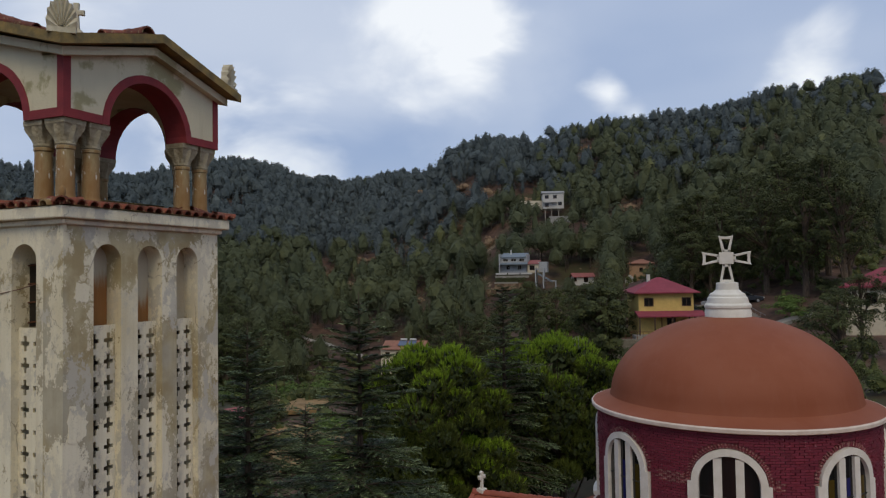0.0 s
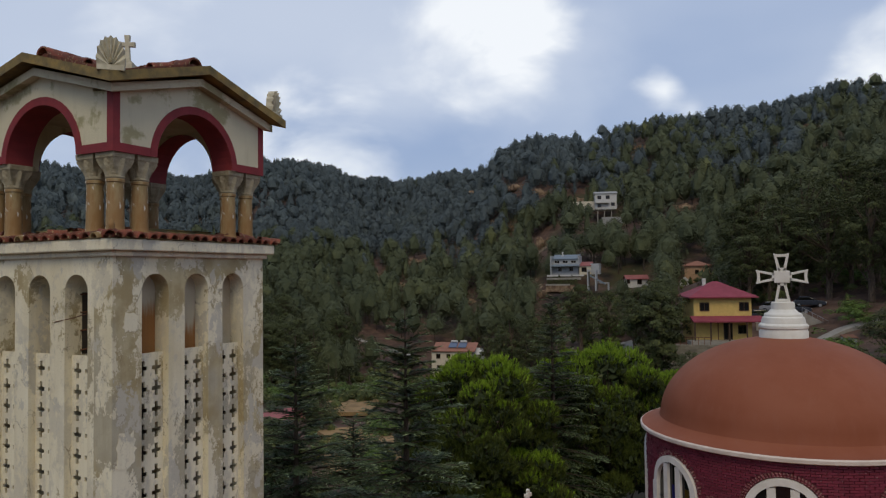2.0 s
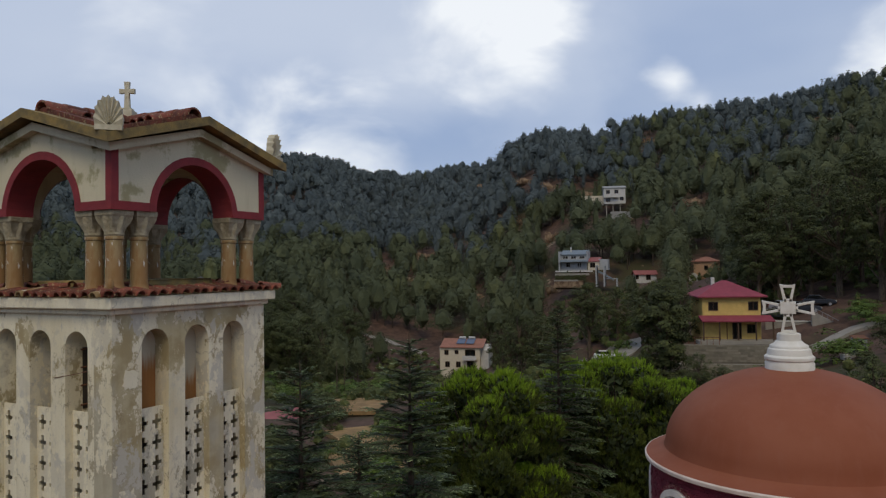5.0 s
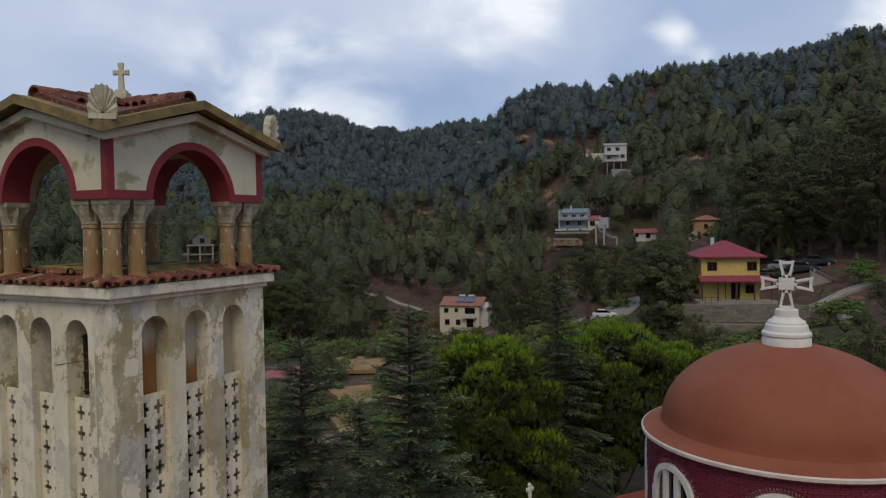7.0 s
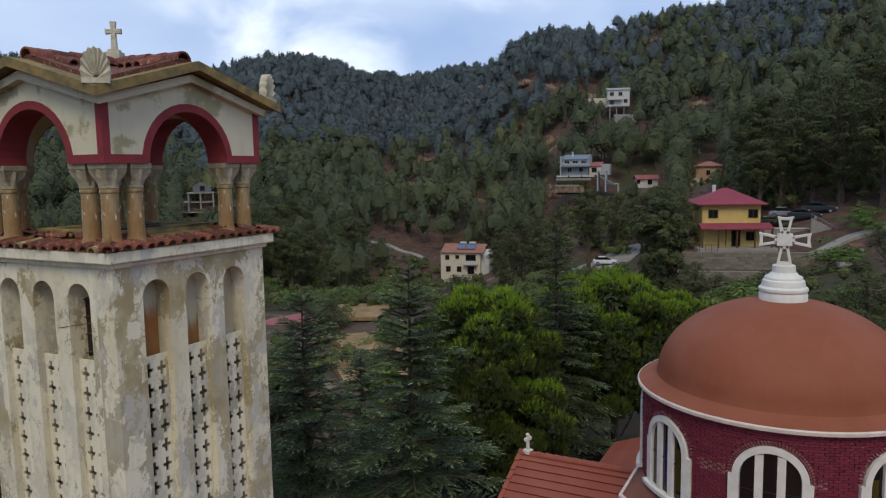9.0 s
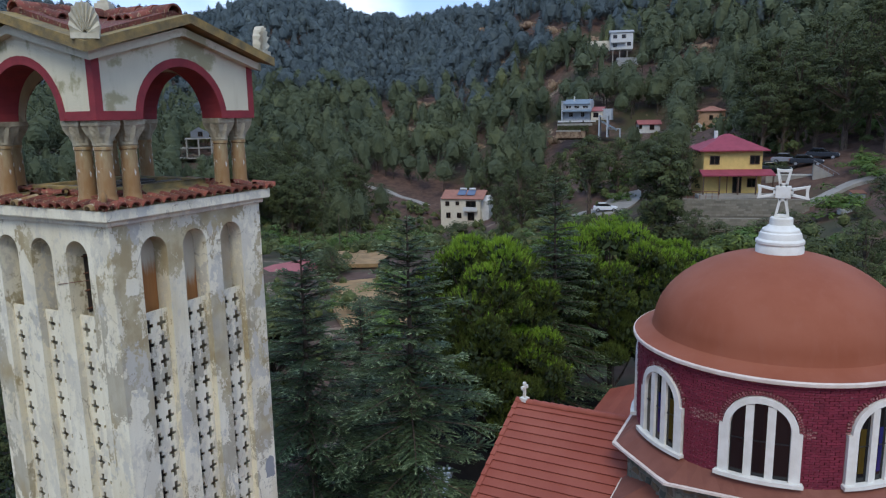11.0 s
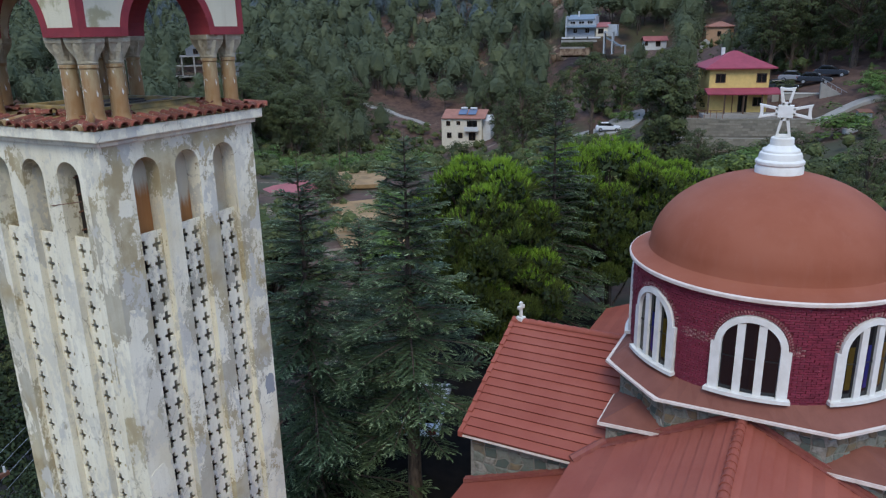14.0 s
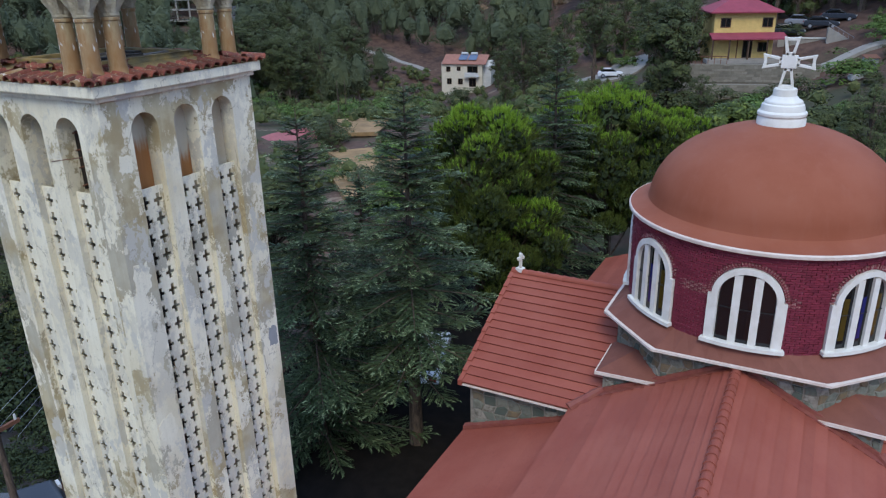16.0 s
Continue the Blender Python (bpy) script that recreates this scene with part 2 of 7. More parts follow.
def brick(n, co, p):
    c = n.mix(n.ramp(n.noise(co, 5.0, 4.0), 0.3, 0.7), (0.20, 0.026, 0.045), (0.145, 0.02, 0.035))
    chip = n.ramp(n.noise(co, 16.0, 5.0, 0.7), 0.60, 0.66)
    low = n.ramp(n.noise(n.scaled(co, (1, 1, 1), (2, 7, 1)), 1.4, 3.0), 0.50, 0.62)
    c = n.mix(n.math("MULTIPLY", chip, low), c, (0.42, 0.27, 0.25))
    return random_tone(n, random_tone(n, c, 0.25), 0.3, True), n.noise(co, 40.0, 3.0), 0.3


M["brick"] = material("red_painted_brick", brick, 0.6)


def chipped_brick(n, co, p):
    c = n.mix(n.ramp(n.noise(co, 5.0, 4.0), 0.3, 0.7), (0.21, 0.035, 0.05), (0.15, 0.025, 0.035))
    chip = n.ramp(n.noise(co, 18.0, 6.0, 0.75), 0.50, 0.56)
    return random_tone(n, n.mix(n.math("MULTIPLY", chip, 0.8), c, (0.40, 0.24, 0.20)), 0.5), n.noise(co, 30.0, 4.0), 0.5


M["brick_chipped"] = material("chipped_red_brick", chipped_brick, 0.8)
M["mortar_red"] = material("red_painted_mortar", plain((0.13, 0.02, 0.032), (0.17, 0.035, 0.045), 9.0, 0.3), 0.75)


def rubble_stone(n, co, p):
    r = n.add("ShaderNodeObjectInfo").outputs["Random"]
    c = n.mix(n.ramp(r, 0.1, 0.5), (0.075, 0.095, 0.075), (0.19, 0.195, 0.15))
    c = n.mix(n.ramp(r, 0.62, 0.66), c, (0.17, 0.125, 0.07))
    c = n.mix(n.ramp(r, 0.84, 0.88), c, (0.27, 0.25, 0.20))
    c = n.mix(n.ramp(n.noise(co, 7.0, 5.0, 0.6), 0.4, 0.75), c, (0.10, 0.095, 0.07))
    return c, n.noise(co, 20.0, 5.0), 0.5


M["stone"] = material("grey_green_field_stone", rubble_stone, 0.85)
M["mortar"] = material("pale_mortar", plain((0.25, 0.225, 0.18), (0.17, 0.155, 0.12), 8.0, 0.3))


def glass_of(name, c):
    m = material(name, lambda n, co, p: n.mix(n.noise(co, 8.0), c, tuple(v * 0.7 for v in c)), 0.12, 0.0, 0.5)
    return m


M["glass_dark"] = glass_of("dark_window_glass", (0.006, 0.007, 0.008))
M["glass_blue"] = glass_of("blue_stained_glass", (0.018, 0.02, 0.12))
M["glass_green"] = glass_of("green_stained_glass", (0.015, 0.05, 0.035))
M["glass_amber"] = glass_of("amber_stained_glass", (0.075, 0.05, 0.008))
M["lead"] = material("dark_window_lead", plain((0.03, 0.03, 0.03), (0.05, 0.05, 0.05)), 0.5, 0.6)


def bark(n, co, p):
    s = n.scaled(co, (1, 1, 0.25))
    f = n.noise(s, 9.0, 5.0, 0.65)
    return n.mix(n.ramp(f, 0.35, 0.65), (0.045, 0.033, 0.025), (0.12, 0.085, 0.06)), f, 0.7


M["bark"] = material("rough_bark", bark, 0.9)


def foliage(a, b, tip, patch=0.35, autumn=0.0, grainy=0.35, toned=False):
    """Leaf colour that changes from leaf to leaf and from tree to tree."""
    def build(n, co, p):
        if toned:
            at = n.add("ShaderNodeAttribute")
            at.attribute_name = "tone"
            r = at.outputs["Fac"]
        else:
            r = n.add("ShaderNodeNewGeometry").outputs["Random Per Island"]
        big = n.ramp(n.noise(co, patch, 3.0), 0.32, 0.68)
        c = n.mix(n.math("ADD", n.math("MULTIPLY", r, grainy), n.math("MULTIPLY", big, 1 - grainy)), a, b)
        c = n.mix(n.ramp(r, 0.72, 1.0), c, tip)
        if autumn:
            c = n.mix(n.math("MULTIPLY", n.ramp(n.noise(n.scaled(co, (1, 1, 1), (40, 9, 3)), patch * 0.7, 2.0), 0.55, 0.7), autumn), c, (0.10, 0.105, 0.03))
        p.inputs["Subsurface Weight"].default_value = 0.0
        return c
    return build


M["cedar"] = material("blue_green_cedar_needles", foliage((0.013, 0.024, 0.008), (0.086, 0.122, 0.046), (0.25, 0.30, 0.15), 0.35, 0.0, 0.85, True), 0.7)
M["pine"] = material("fresh_pine_needles", foliage((0.035, 0.051, 0.010), (0.086, 0.115, 0.018), (0.145, 0.178, 0.030), 0.6), 0.7)
# haze is put into both: dark tones lifted, far needles bluer and paler
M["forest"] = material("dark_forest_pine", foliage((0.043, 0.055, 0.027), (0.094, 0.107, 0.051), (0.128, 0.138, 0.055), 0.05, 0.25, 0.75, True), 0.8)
M["ridge_forest"] = material("hazed_forest_pine", foliage((0.050, 0.068, 0.072), (0.091, 0.114, 0.113), (0.108, 0.131, 0.121), 0.05, 0.10, 0.75, True), 0.8)
# brighter needle colour that paints the light on pine tops
M["lit_needles"] = material("lit_top_pine_needles", foliage((0.100, 0.180, 0.013), (0.195, 0.315, 0.023), (0.31, 0.45, 0.044), 0.6), 0.7)
# darkened for the shade inside pine crowns; shrubs by the road use it too
M["dark_foliage"] = material("dark_green_foliage", foliage((0.016, 0.026, 0.010), (0.032, 0.045, 0.014), (0.04, 0.055, 0.018)), 0.85)
M["mid_pine"] = material("mid_green_pine", foliage((0.032, 0.040, 0.015), (0.064, 0.076, 0.024), (0.095, 0.108, 0.031)), 0.8)
M["bush"] = material("bright_shrub_leaves", foliage((0.04, 0.075, 0.014), (0.10, 0.16, 0.03), (0.16, 0.22, 0.05)), 0.8)
M["scrub"] = material("mixed_valley_scrub", foliage((0.036, 0.05, 0.015), (0.09, 0.108, 0.033), (0.15, 0.14, 0.05), 0.15, 0.6), 0.85)


def soil(n, co, p):
    a = n.noise(co, 0.045, 6.0, 0.6)
    b = n.noise(co, 0.6, 6.0, 0.65)
    c = n.mix(n.ramp(b, 0.35, 0.65), (0.060, 0.034, 0.024), (0.112, 0.064, 0.044))
    c = n.mix(n.ramp(a, 0.50, 0.62), c, (0.05, 0.047, 0.022))
    c = n.mix(n.ramp(n.noise(co, 0.11, 6.0, 0.7), 0.60, 0.68), c, (0.25, 0.185, 0.125))
    return c, b, 0.6


M["soil"] = material("red_brown_hillside_soil", soil, 0.95)
M["field"] = material("dry_grass", plain((0.34, 0.21, 0.095), (0.20, 0.125, 0.055), 0.5, 0.8, 3.0), 0.95)
M["concrete"] = material("pale_concrete", plain((0.30, 0.275, 0.235), (0.23, 0.21, 0.18), 0.8, 0.2, 8.0), 0.9)
M["asphalt"] = material("grey_asphalt", plain((0.055, 0.055, 0.06), (0.08, 0.08, 0.085), 1.0, 0.2, 20.0), 0.85)


def tone(name, a, k=0.85, scale=2.0, rough=0.8):
    M[name] = material(name, plain(a, tuple(v * k for v in a), scale, 0.1, 15.0), rough)


M["wall_stone"] = material("beige_wall_stone", lambda n, co, p: (random_tone(n, n.mix(n.noise(co, 3.0, 5.0), (0.150, 0.130, 0.098), (0.255, 0.228, 0.178)), 0.5), n.noise(co, 8.0, 5.0), 0.5), 0.9)
tone("yellow_render", (0.62, 0.44, 0.15))
M["rock"] = material("pale_hillside_rock", lambda n, co, p: (n.mix(n.ramp(n.noise(co, 0.6, 6.0, 0.7), 0.38, 0.62), (0.11, 0.065, 0.042), (0.27, 0.19, 0.12)), n.noise(co, 2.0, 6.0, 0.7), 0.8), 0.95)
tone("cream_render", (0.62, 0.55, 0.42))
tone("white_render", (0.55, 0.54, 0.51))
tone("blue_grey_render", (0.37, 0.385, 0.395))
tone("orange_render", (0.48, 0.29, 0.17))
tone("cement_pale", (0.56, 0.545, 0.48))
tone("steel_dim", (0.14, 0.145, 0.15))
tone("grey_block", (0.30, 0.30, 0.29))
tone("house_roof", (0.27, 0.05, 0.07), 0.8, 1.0)
# near-black ground colour with the tree shade put into it
M["shaded_ground"] = material("shaded_ground", plain((0.016, 0.013, 0.011), (0.010, 0.009, 0.008), 2.0, 0.1, 15.0), 0.95, 0.0, 0.05)
tone("shed_pink", (0.33, 0.115, 0.115), 0.8, 1.0)
tone("pink_roof", (0.30, 0.10, 0.09), 0.8, 1.0)
tone("clay_roof", (0.31, 0.14, 0.095), 0.8, 1.0)
tone("blue_grey_roof", (0.17, 0.21, 0.24), 0.8, 1.0)
tone("dark_wood", (0.085, 0.05, 0.03))
tone("solar_blue", (0.10, 0.13, 0.19), 0.9, 3.0, 0.25)
tone("car_white", (0.70, 0.71, 0.72), 0.97, 3.0, 0.3)
tone("car_dark", (0.03, 0.035, 0.045), 0.9, 3.0, 0.3)
tone("rubber", (0.02, 0.02, 0.02))
tone("steel_grey", (0.25, 0.25, 0.26), 0.9, 5.0, 0.5)
tone("rust_brown", (0.16, 0.07, 0.04))
tone("flower_pink", (0.30, 0.10, 0.15))
M["car_glass"] = M["glass_dark"]


# ---- mesh helpers ----
class MB:
    """Collects vertices and faces of one mesh."""

    def __init__(self):
        self.v, self.f = [], []

    def face(self, pts):
        i = len(self.v)
        self.v += [tuple(p) for p in pts]
        self.f.append(tuple(range(i, i + len(pts))))

    def box(self, x0, x1, y0, y1, z0, z1):
        i = len(self.v)
        self.v += [(x, y, z) for z in (z0, z1) for x, y in ((x0, y0), (x1, y0), (x1, y1), (x0, y1))]
        self.f += [tuple(i + k for k in q) for q in ((3, 2, 1, 0), (4, 5, 6, 7), (0, 1, 5, 4), (1, 2, 6, 5), (2, 3, 7, 6), (3, 0, 4, 7))]
        return self

    def prism(self, poly, a, b):
        """A polygon of 3D points pushed from offset vector a to b."""
        n, i = len(poly), len(self.v)
        self.v += [tuple(Vector(p) + Vector(a)) for p in poly] + [tuple(Vector(p) + Vector(b)) for p in poly]
        self.f += [tuple(range(i + n - 1, i - 1, -1)), tuple(range(i + n, i + 2 * n))]
        self.f += [(i + k, i + (k + 1) % n, i + n + (k + 1) % n, i + n + k) for k in range(n)]
        return self

    def lathe(self, prof, seg=32, cx=0, cy=0, close=True):
        i, m = len(self.v), len(prof)
        for k in range(seg):
            a = 2 * math.pi * k / seg
            self.v += [(cx + r * math.cos(a), cy + r * math.sin(a), z) for r, z in prof]
        for k in range(seg):
            p, q = i + k * m, i + ((k + 1) % seg) * m
            self.f += [(p + j, q + j, q + j + 1, p + j + 1) for j in range(m - 1)]
        if close:
            self.f.append(tuple(i + k * m + m - 1 for k in range(seg)))
            self.f.append(tuple(i + k * m for k in reversed(range(seg))))
        return self

    def tube(self, pts, radii, seg=8):
        i, m = len(self.v), len(pts)
        pts = [Vector(p) for p in pts]
        for k, p in enumerate(pts):
            t = (pts[min(k + 1, m - 1)] - pts[max(k - 1, 0)]).normalized()
            u = t.cross(Vector((0, 0, 1)) if abs(t.z) < 0.9 else Vector((1, 0, 0))).normalized()
            w = t.cross(u)
            for j in range(seg):
                a = 2 * math.pi * j / seg
                self.v.append(tuple(p + (u * math.cos(a) + w * math.sin(a)) * radii[k]))
        for k in range(m - 1):
            for j in range(seg):
                a, b = i + k * seg + j, i + k * seg + (j + 1) % seg
                self.f.append((a, b, b + seg, a + seg))
        self.f += [tuple(i + j for j in reversed(range(seg))), tuple(i + (m - 1) * seg + j for j in range(seg))]
        return self

    def moved(self, m):
        self.v = [tuple(m @ Vector(p)) for p in self.v]
        return self

    def mesh(self, name, mat, smooth=False):
        me = bpy.data.meshes.new(name)
        me.from_pydata(self.v, [], self.f)
        me.validate()
        bm = bmesh.new()
        bm.from_mesh(me)
        bmesh.ops.remove_doubles(bm, verts=bm.verts, dist=0.0004)
        bmesh.ops.recalc_face_normals(bm, faces=bm.faces)
        bm.to_mesh(me)
        bm.free()
        me.materials.append(mat)
        if smooth:
            for p in me.polygons:
                p.use_smooth = True
            me.set_sharp_from_angle(angle=radians(35))
        return me


def thing(name, m, label, category, group="", kind=""):
    ob = new(name)
    ob.matrix_world = m
    return tagged(ob, label, category, group, kind)


def part(name, mb, mat, parent, label="", smooth=False, kind=""):
    me = mb.mesh(name, mat, smooth) if isinstance(mb, MB) else mb
    ob = new(name, me)
    ob.parent = parent
    return tagged(ob, label, "", "", kind)


def rounded(ob, width, segments=2):
    b = ob.modifiers.new("bevel", "BEVEL")
    b.width, b.segments, b.limit_method = width, segments, "ANGLE"
    return ob


def arch_wall(mb, length, top, holes, z0, thick, put, steps=14):
    """A wall along s from 0 to length, bottom z0, top(s), with arched holes (centre, half width, sill, spring).
    put(s, depth, z) gives the place; depth runs from 0 outside to thick."""
    cuts = {0.0, length}
    for c, w, sill, spring in holes:
        cuts |= {round(c - w * math.cos(math.pi * k / steps), 6) for k in range(steps + 1)}
    for k in range(1, 8):
        cuts.add(round(length * k / 8, 6))
    cuts = sorted(cuts)

    def hole(s0, s1):
        mid = (s0 + s1) / 2
        for c, w, sill, spring in holes:
            if c - w < mid < c + w:
                return c, w, sill, spring
        return None

    def arc(h, s):
        c, w, sill, spring = h
        return spring + math.sqrt(max(w * w - (s - c) ** 2, 0))

    for s0, s1 in zip(cuts, cuts[1:]):
        h = hole(s0, s1)
        if h is None:
            spans = [(z0, z0, top(s0), top(s1))]
        else:
            spans = [(arc(h, s0), arc(h, s1), top(s0), top(s1))]
            if h[2] > z0 + 1e-4:
                spans.append((z0, z0, h[2], h[2]))
        for a0, a1, b0, b1 in spans:
            mb.face([put(s0, 0, a0), put(s1, 0, a1), put(s1, 0, b1), put(s0, 0, b0)])
            mb.face([put(s1, thick, a1), put(s0, thick, a0), put(s0, thick, b0), put(s1, thick, b1)])
            mb.face([put(s0, 0, b0), put(s1, 0, b1), put(s1, thick, b1), put(s0, thick, b0)])
            mb.face([put(s0, thick, a0), put(s1, thick, a1), put(s1, 0, a1), put(s0, 0, a0)])
    for c, w, sill, spring in holes:
        for s in (c - w, c + w):
            mb.face([put(s, 0, sill), put(s, thick, sill), put(s, thick, spring), put(s, 0, spring)])
    for s in (0, length):
        mb.face([put(s, 0, z0), put(s, thick, z0), put(s, thick, top(s)), put(s, 0, top(s))])
    return mb


def arch_ring(mb, c, r0, r1, spring, put, d0, d1, steps=18, foot=0.0):
    """A half ring between radii r0 and r1 from depth d0 to d1, with straight feet of that length below the spring."""
    pts = [(c - math.cos(math.pi * k / steps), math.sin(math.pi * k / steps)) for k in range(steps + 1)]
    def at(r, k, d):
        x, z = pts[k]
        return put(c + (x - c) * r, d, spring + z * r)
    for k in range(steps):
        a = [at(r0, k, d0), at(r0, k + 1, d0), at(r1, k + 1, d0), at(r1, k, d0)]
        b = [at(r0, k, d1), at(r0, k + 1, d1), at(r1, k + 1, d1), at(r1, k, d1)]
        mb.face(a), mb.face(b[::-1])
        mb.face([a[0], a[1], b[1], b[0]]), mb.face([a[3], a[2], b[2], b[3]])
    for s in (-1, 1):
        p = [put(c + s * r, d, z) for r, d, z in ((r0, d0, spring - foot), (r1, d0, spring - foot), (r1, d0, spring), (r0, d0, spring))]
        q = [put(c + s * r, d, z) for r, d, z in ((r0, d1, spring - foot), (r1, d1, spring - foot), (r1, d1, spring), (r0, d1, spring))]
        if foot > 0:
            mb.face(p), mb.face(q[::-1])
            for k in range(4):
                mb.face([p[k], p[(k + 1) % 4], q[(k + 1) % 4], q[k]])
    return mb


# ---- the bell tower ----
WX, WY, WALL = 3.15, 3.2, 0.38
TOWER = thing("bell_tower", pose(0, 0, 0), "tall weathered plaster bell tower with pierced grilles and open red-trimmed belfry", "bell tower")
# four faces: start corner, direction along, inward
FACES = [((0, 0), (1, 0), (0, 1), WX), ((0, WY), (0, -1), (1, 0), WY), ((WX, WY), (-1, 0), (0, -1), WX), ((WX, 0), (0, 1), (-1, 0), WY)]


def placer(face, lift=0.0):
    (x, y), (ax, ay), (ix, iy), n = face
    return lambda s, d, z: (x + ax * s + ix * d, y + ay * s + iy * d, z + lift)


def niches(n):
    gap = 0.82 * n / 3.15
    return [(n / 2 + k * gap, 0.25, 1.2, 13.38) for k in (-1, 0, 1)]


def grille_mesh():
    """A panel pierced by two rows of crosses."""
    mb = MB()
    w, cell, top, rows, t = 0.5, 0.3125, 12.44, 35, 0.03
    xs = lambda c: (c - 0.125, c - 0.084, c - 0.031, c + 0.031, c + 0.084, c + 0.125)
    for r in range(rows):
        z1 = top - 0.07 - r * cell
        zs = (z1 - cell, z1 - cell / 2 - 0.112, z1 - cell / 2 - 0.031, z1 - cell / 2 + 0.031, z1 - cell / 2 + 0.112, z1)
        for c in (-0.125, 0.125):
            x = xs(c)
            void = {(2, 1), (2, 3), (1, 2), (2, 2), (3, 2)}
            for i in range(5):
                for j in range(5):
                    if (i, j) in void:
                        continue
                    mb.face([(x[i], 0, zs[j]), (x[i + 1], 0, zs[j]), (x[i + 1], 0, zs[j + 1]), (x[i], 0, zs[j + 1])])
                    for a, b, p, q in ((i - 1, j, (x[i], zs[j]), (x[i], zs[j + 1])), (i + 1, j, (x[i + 1], zs[j]), (x[i + 1], zs[j + 1])),
                                       (i, j - 1, (x[i], zs[j]), (x[i + 1], zs[j])), (i, j + 1, (x[i], zs[j + 1]), (x[i + 1], zs[j + 1]))):
                        if (a, b) in void:
                            mb.face([(p[0], 0, p[1]), (q[0], 0, q[1]), (q[0], t, q[1]), (p[0], t, p[1])])
    mb.face([(-0.25, 0, top - 0.07), (0.25, 0, top - 0.07), (0.25, 0, top), (-0.25, 0, top)])
    mb.face([(-0.25, 0, top), (0.25, 0, top), (0.25, t, top), (-0.25, t, top)])
    return mb


GRILLE = grille_mesh().mesh("grille", M["grille_white"])
# grilles off the left face: flaked wash, made tanner for their shade
GRILLE_WORN_SHADED = GRILLE.copy()
GRILLE_WORN_SHADED.materials.clear()
GRILLE_WORN_SHADED.materials.append(M["grille_worn_shaded"])
LOWER, WYL = 11.42, 3.12
for k, face in enumerate(FACES):
    put = placer(face)
    n = face[3]
    trim = WALL if k % 2 else 0.0
    inner = lambda s, d, z: put(s + trim, d, z)
    mat = M["plaster_white"] if k == 1 else M["plaster_worn"]
    mb = arch_wall(MB(), n - 2 * trim, lambda s: 13.92, [(c - trim, w, LOWER, b) for c, w, a, b in niches(n)], LOWER, WALL, inner)
    # below, the far corner has lost its outer coat and stands back
    back = WY - WYL
    lo = lambda s, d0, d1, z0, z1: [put(q, d, z) for z in (z0, z1) for q, d in ((s[0], d0), (s[1], d0), (s[1], d1), (s[0], d1))]
    first, last = trim + (back if k == 1 else 0), n - trim - (back if k == 3 else 0)
    setback = back if k == 2 else 0.0
    edges = [first] + [q for c, w, a, b in niches(n) for q in (c - w, c + w)] + [last]
    part("tower_wall", mb, mat, TOWER)
    for q0, q1 in zip(edges[::2], edges[1::2]):
        if q1 > q0 + 0.02:
            pm = MB()
            pm.v = lo((q0, q1), setback, WALL + setback, 0.0, LOWER)
            pm.f = [(3, 2, 1, 0), (4, 5, 6, 7), (0, 1, 5, 4), (1, 2, 6, 5), (2, 3, 7, 6), (3, 0, 4, 7)]
            part("pilaster", pm, mat, TOWER)
    ang = math.atan2(face[1][1], face[1][0])
    for c, w, sill, spring in niches(n):
        g = part("grille", GRILLE if k == 1 else GRILLE_WORN_SHADED, None, TOWER, "plaster panel pierced with rows of crosses")
        g.matrix_local = Matrix.Translation(put(c, 0.12 + setback, 0)) @ Matrix.Rotation(ang, 4, "Z")
# near-black block as shade behind the grilles, and the stained lining above it
part("shaft_core", MB().box(0.36, WX - 0.36, 0.36, WYL - 0.40, 0.5, 12.36), M["near_black"], TOWER, "near-black block standing for the unlit shaft")
part("inner_corner", MB().box(0.40, 0.43, 0.40, WY - 0.40, 9, 13.9).box(WX - 0.43, WX - 0.40, 0.40, 1.05, 9, 13.9).box(1.18, 1.26, 0.40, 1.3, 9, 13.9), M["plaster_in"], TOWER)
for c, z0, z1, mt in ((0.755, 12.36, 13.66, "niche_back"), (1.575, 12.36, 13.66, "niche_brown"), (2.395, 12.36, 13.66, "plaster_in")):
    part("niche_lining", MB().box(c - 0.247, c + 0.247, 0.29, 0.33, z0, z1), M[mt], TOWER, "stained back wall of a niche")
# cornice in two steps, then the tiled skirt
for name, z0, z1, o in (("cornice_moulding", 13.88, 13.96, 0.06), ("cornice_band", 13.96, 14.13, 0.15)):
    rounded(part(name, MB().box(-o, WX + o, -o, WY + o, z0, z1), M["grille_white"], TOWER, "stained white cornice"), 0.02)
deck_mb = MB()
lo, hi, oi = 14.13, 14.27, 0.62
outer = [(-0.16, -0.16), (WX + 0.16, -0.16), (WX + 0.16, WY + 0.16), (-0.16, WY + 0.16)]
innr = [(oi, oi), (WX - oi, oi), (WX - oi, WY - oi), (oi, WY - oi)]
for k in range(4):
    a, b, c, d = outer[k], outer[(k + 1) % 4], innr[(k + 1) % 4], innr[k]
    deck_mb.face([(*a, lo), (*b, lo), (*c, hi), (*d, hi)])
deck_mb.face([(*p, hi) for p in innr])
part("skirt_bed", deck_mb, M["roof_edge"], TOWER)
curb = MB().box(oi, WX - oi, oi, oi + 0.10, 14.2, 14.36).box(oi, WX - oi, WY - oi - 0.1, WY - oi, 14.2, 14.36).box(oi, oi + 0.1, oi, WY - oi, 14.2, 14.36).box(WX - oi - 0.1, WX - oi, oi, WY - oi, 14.2, 14.36)
rounded(part("curb", curb, M["roof_edge"], TOWER), 0.02)


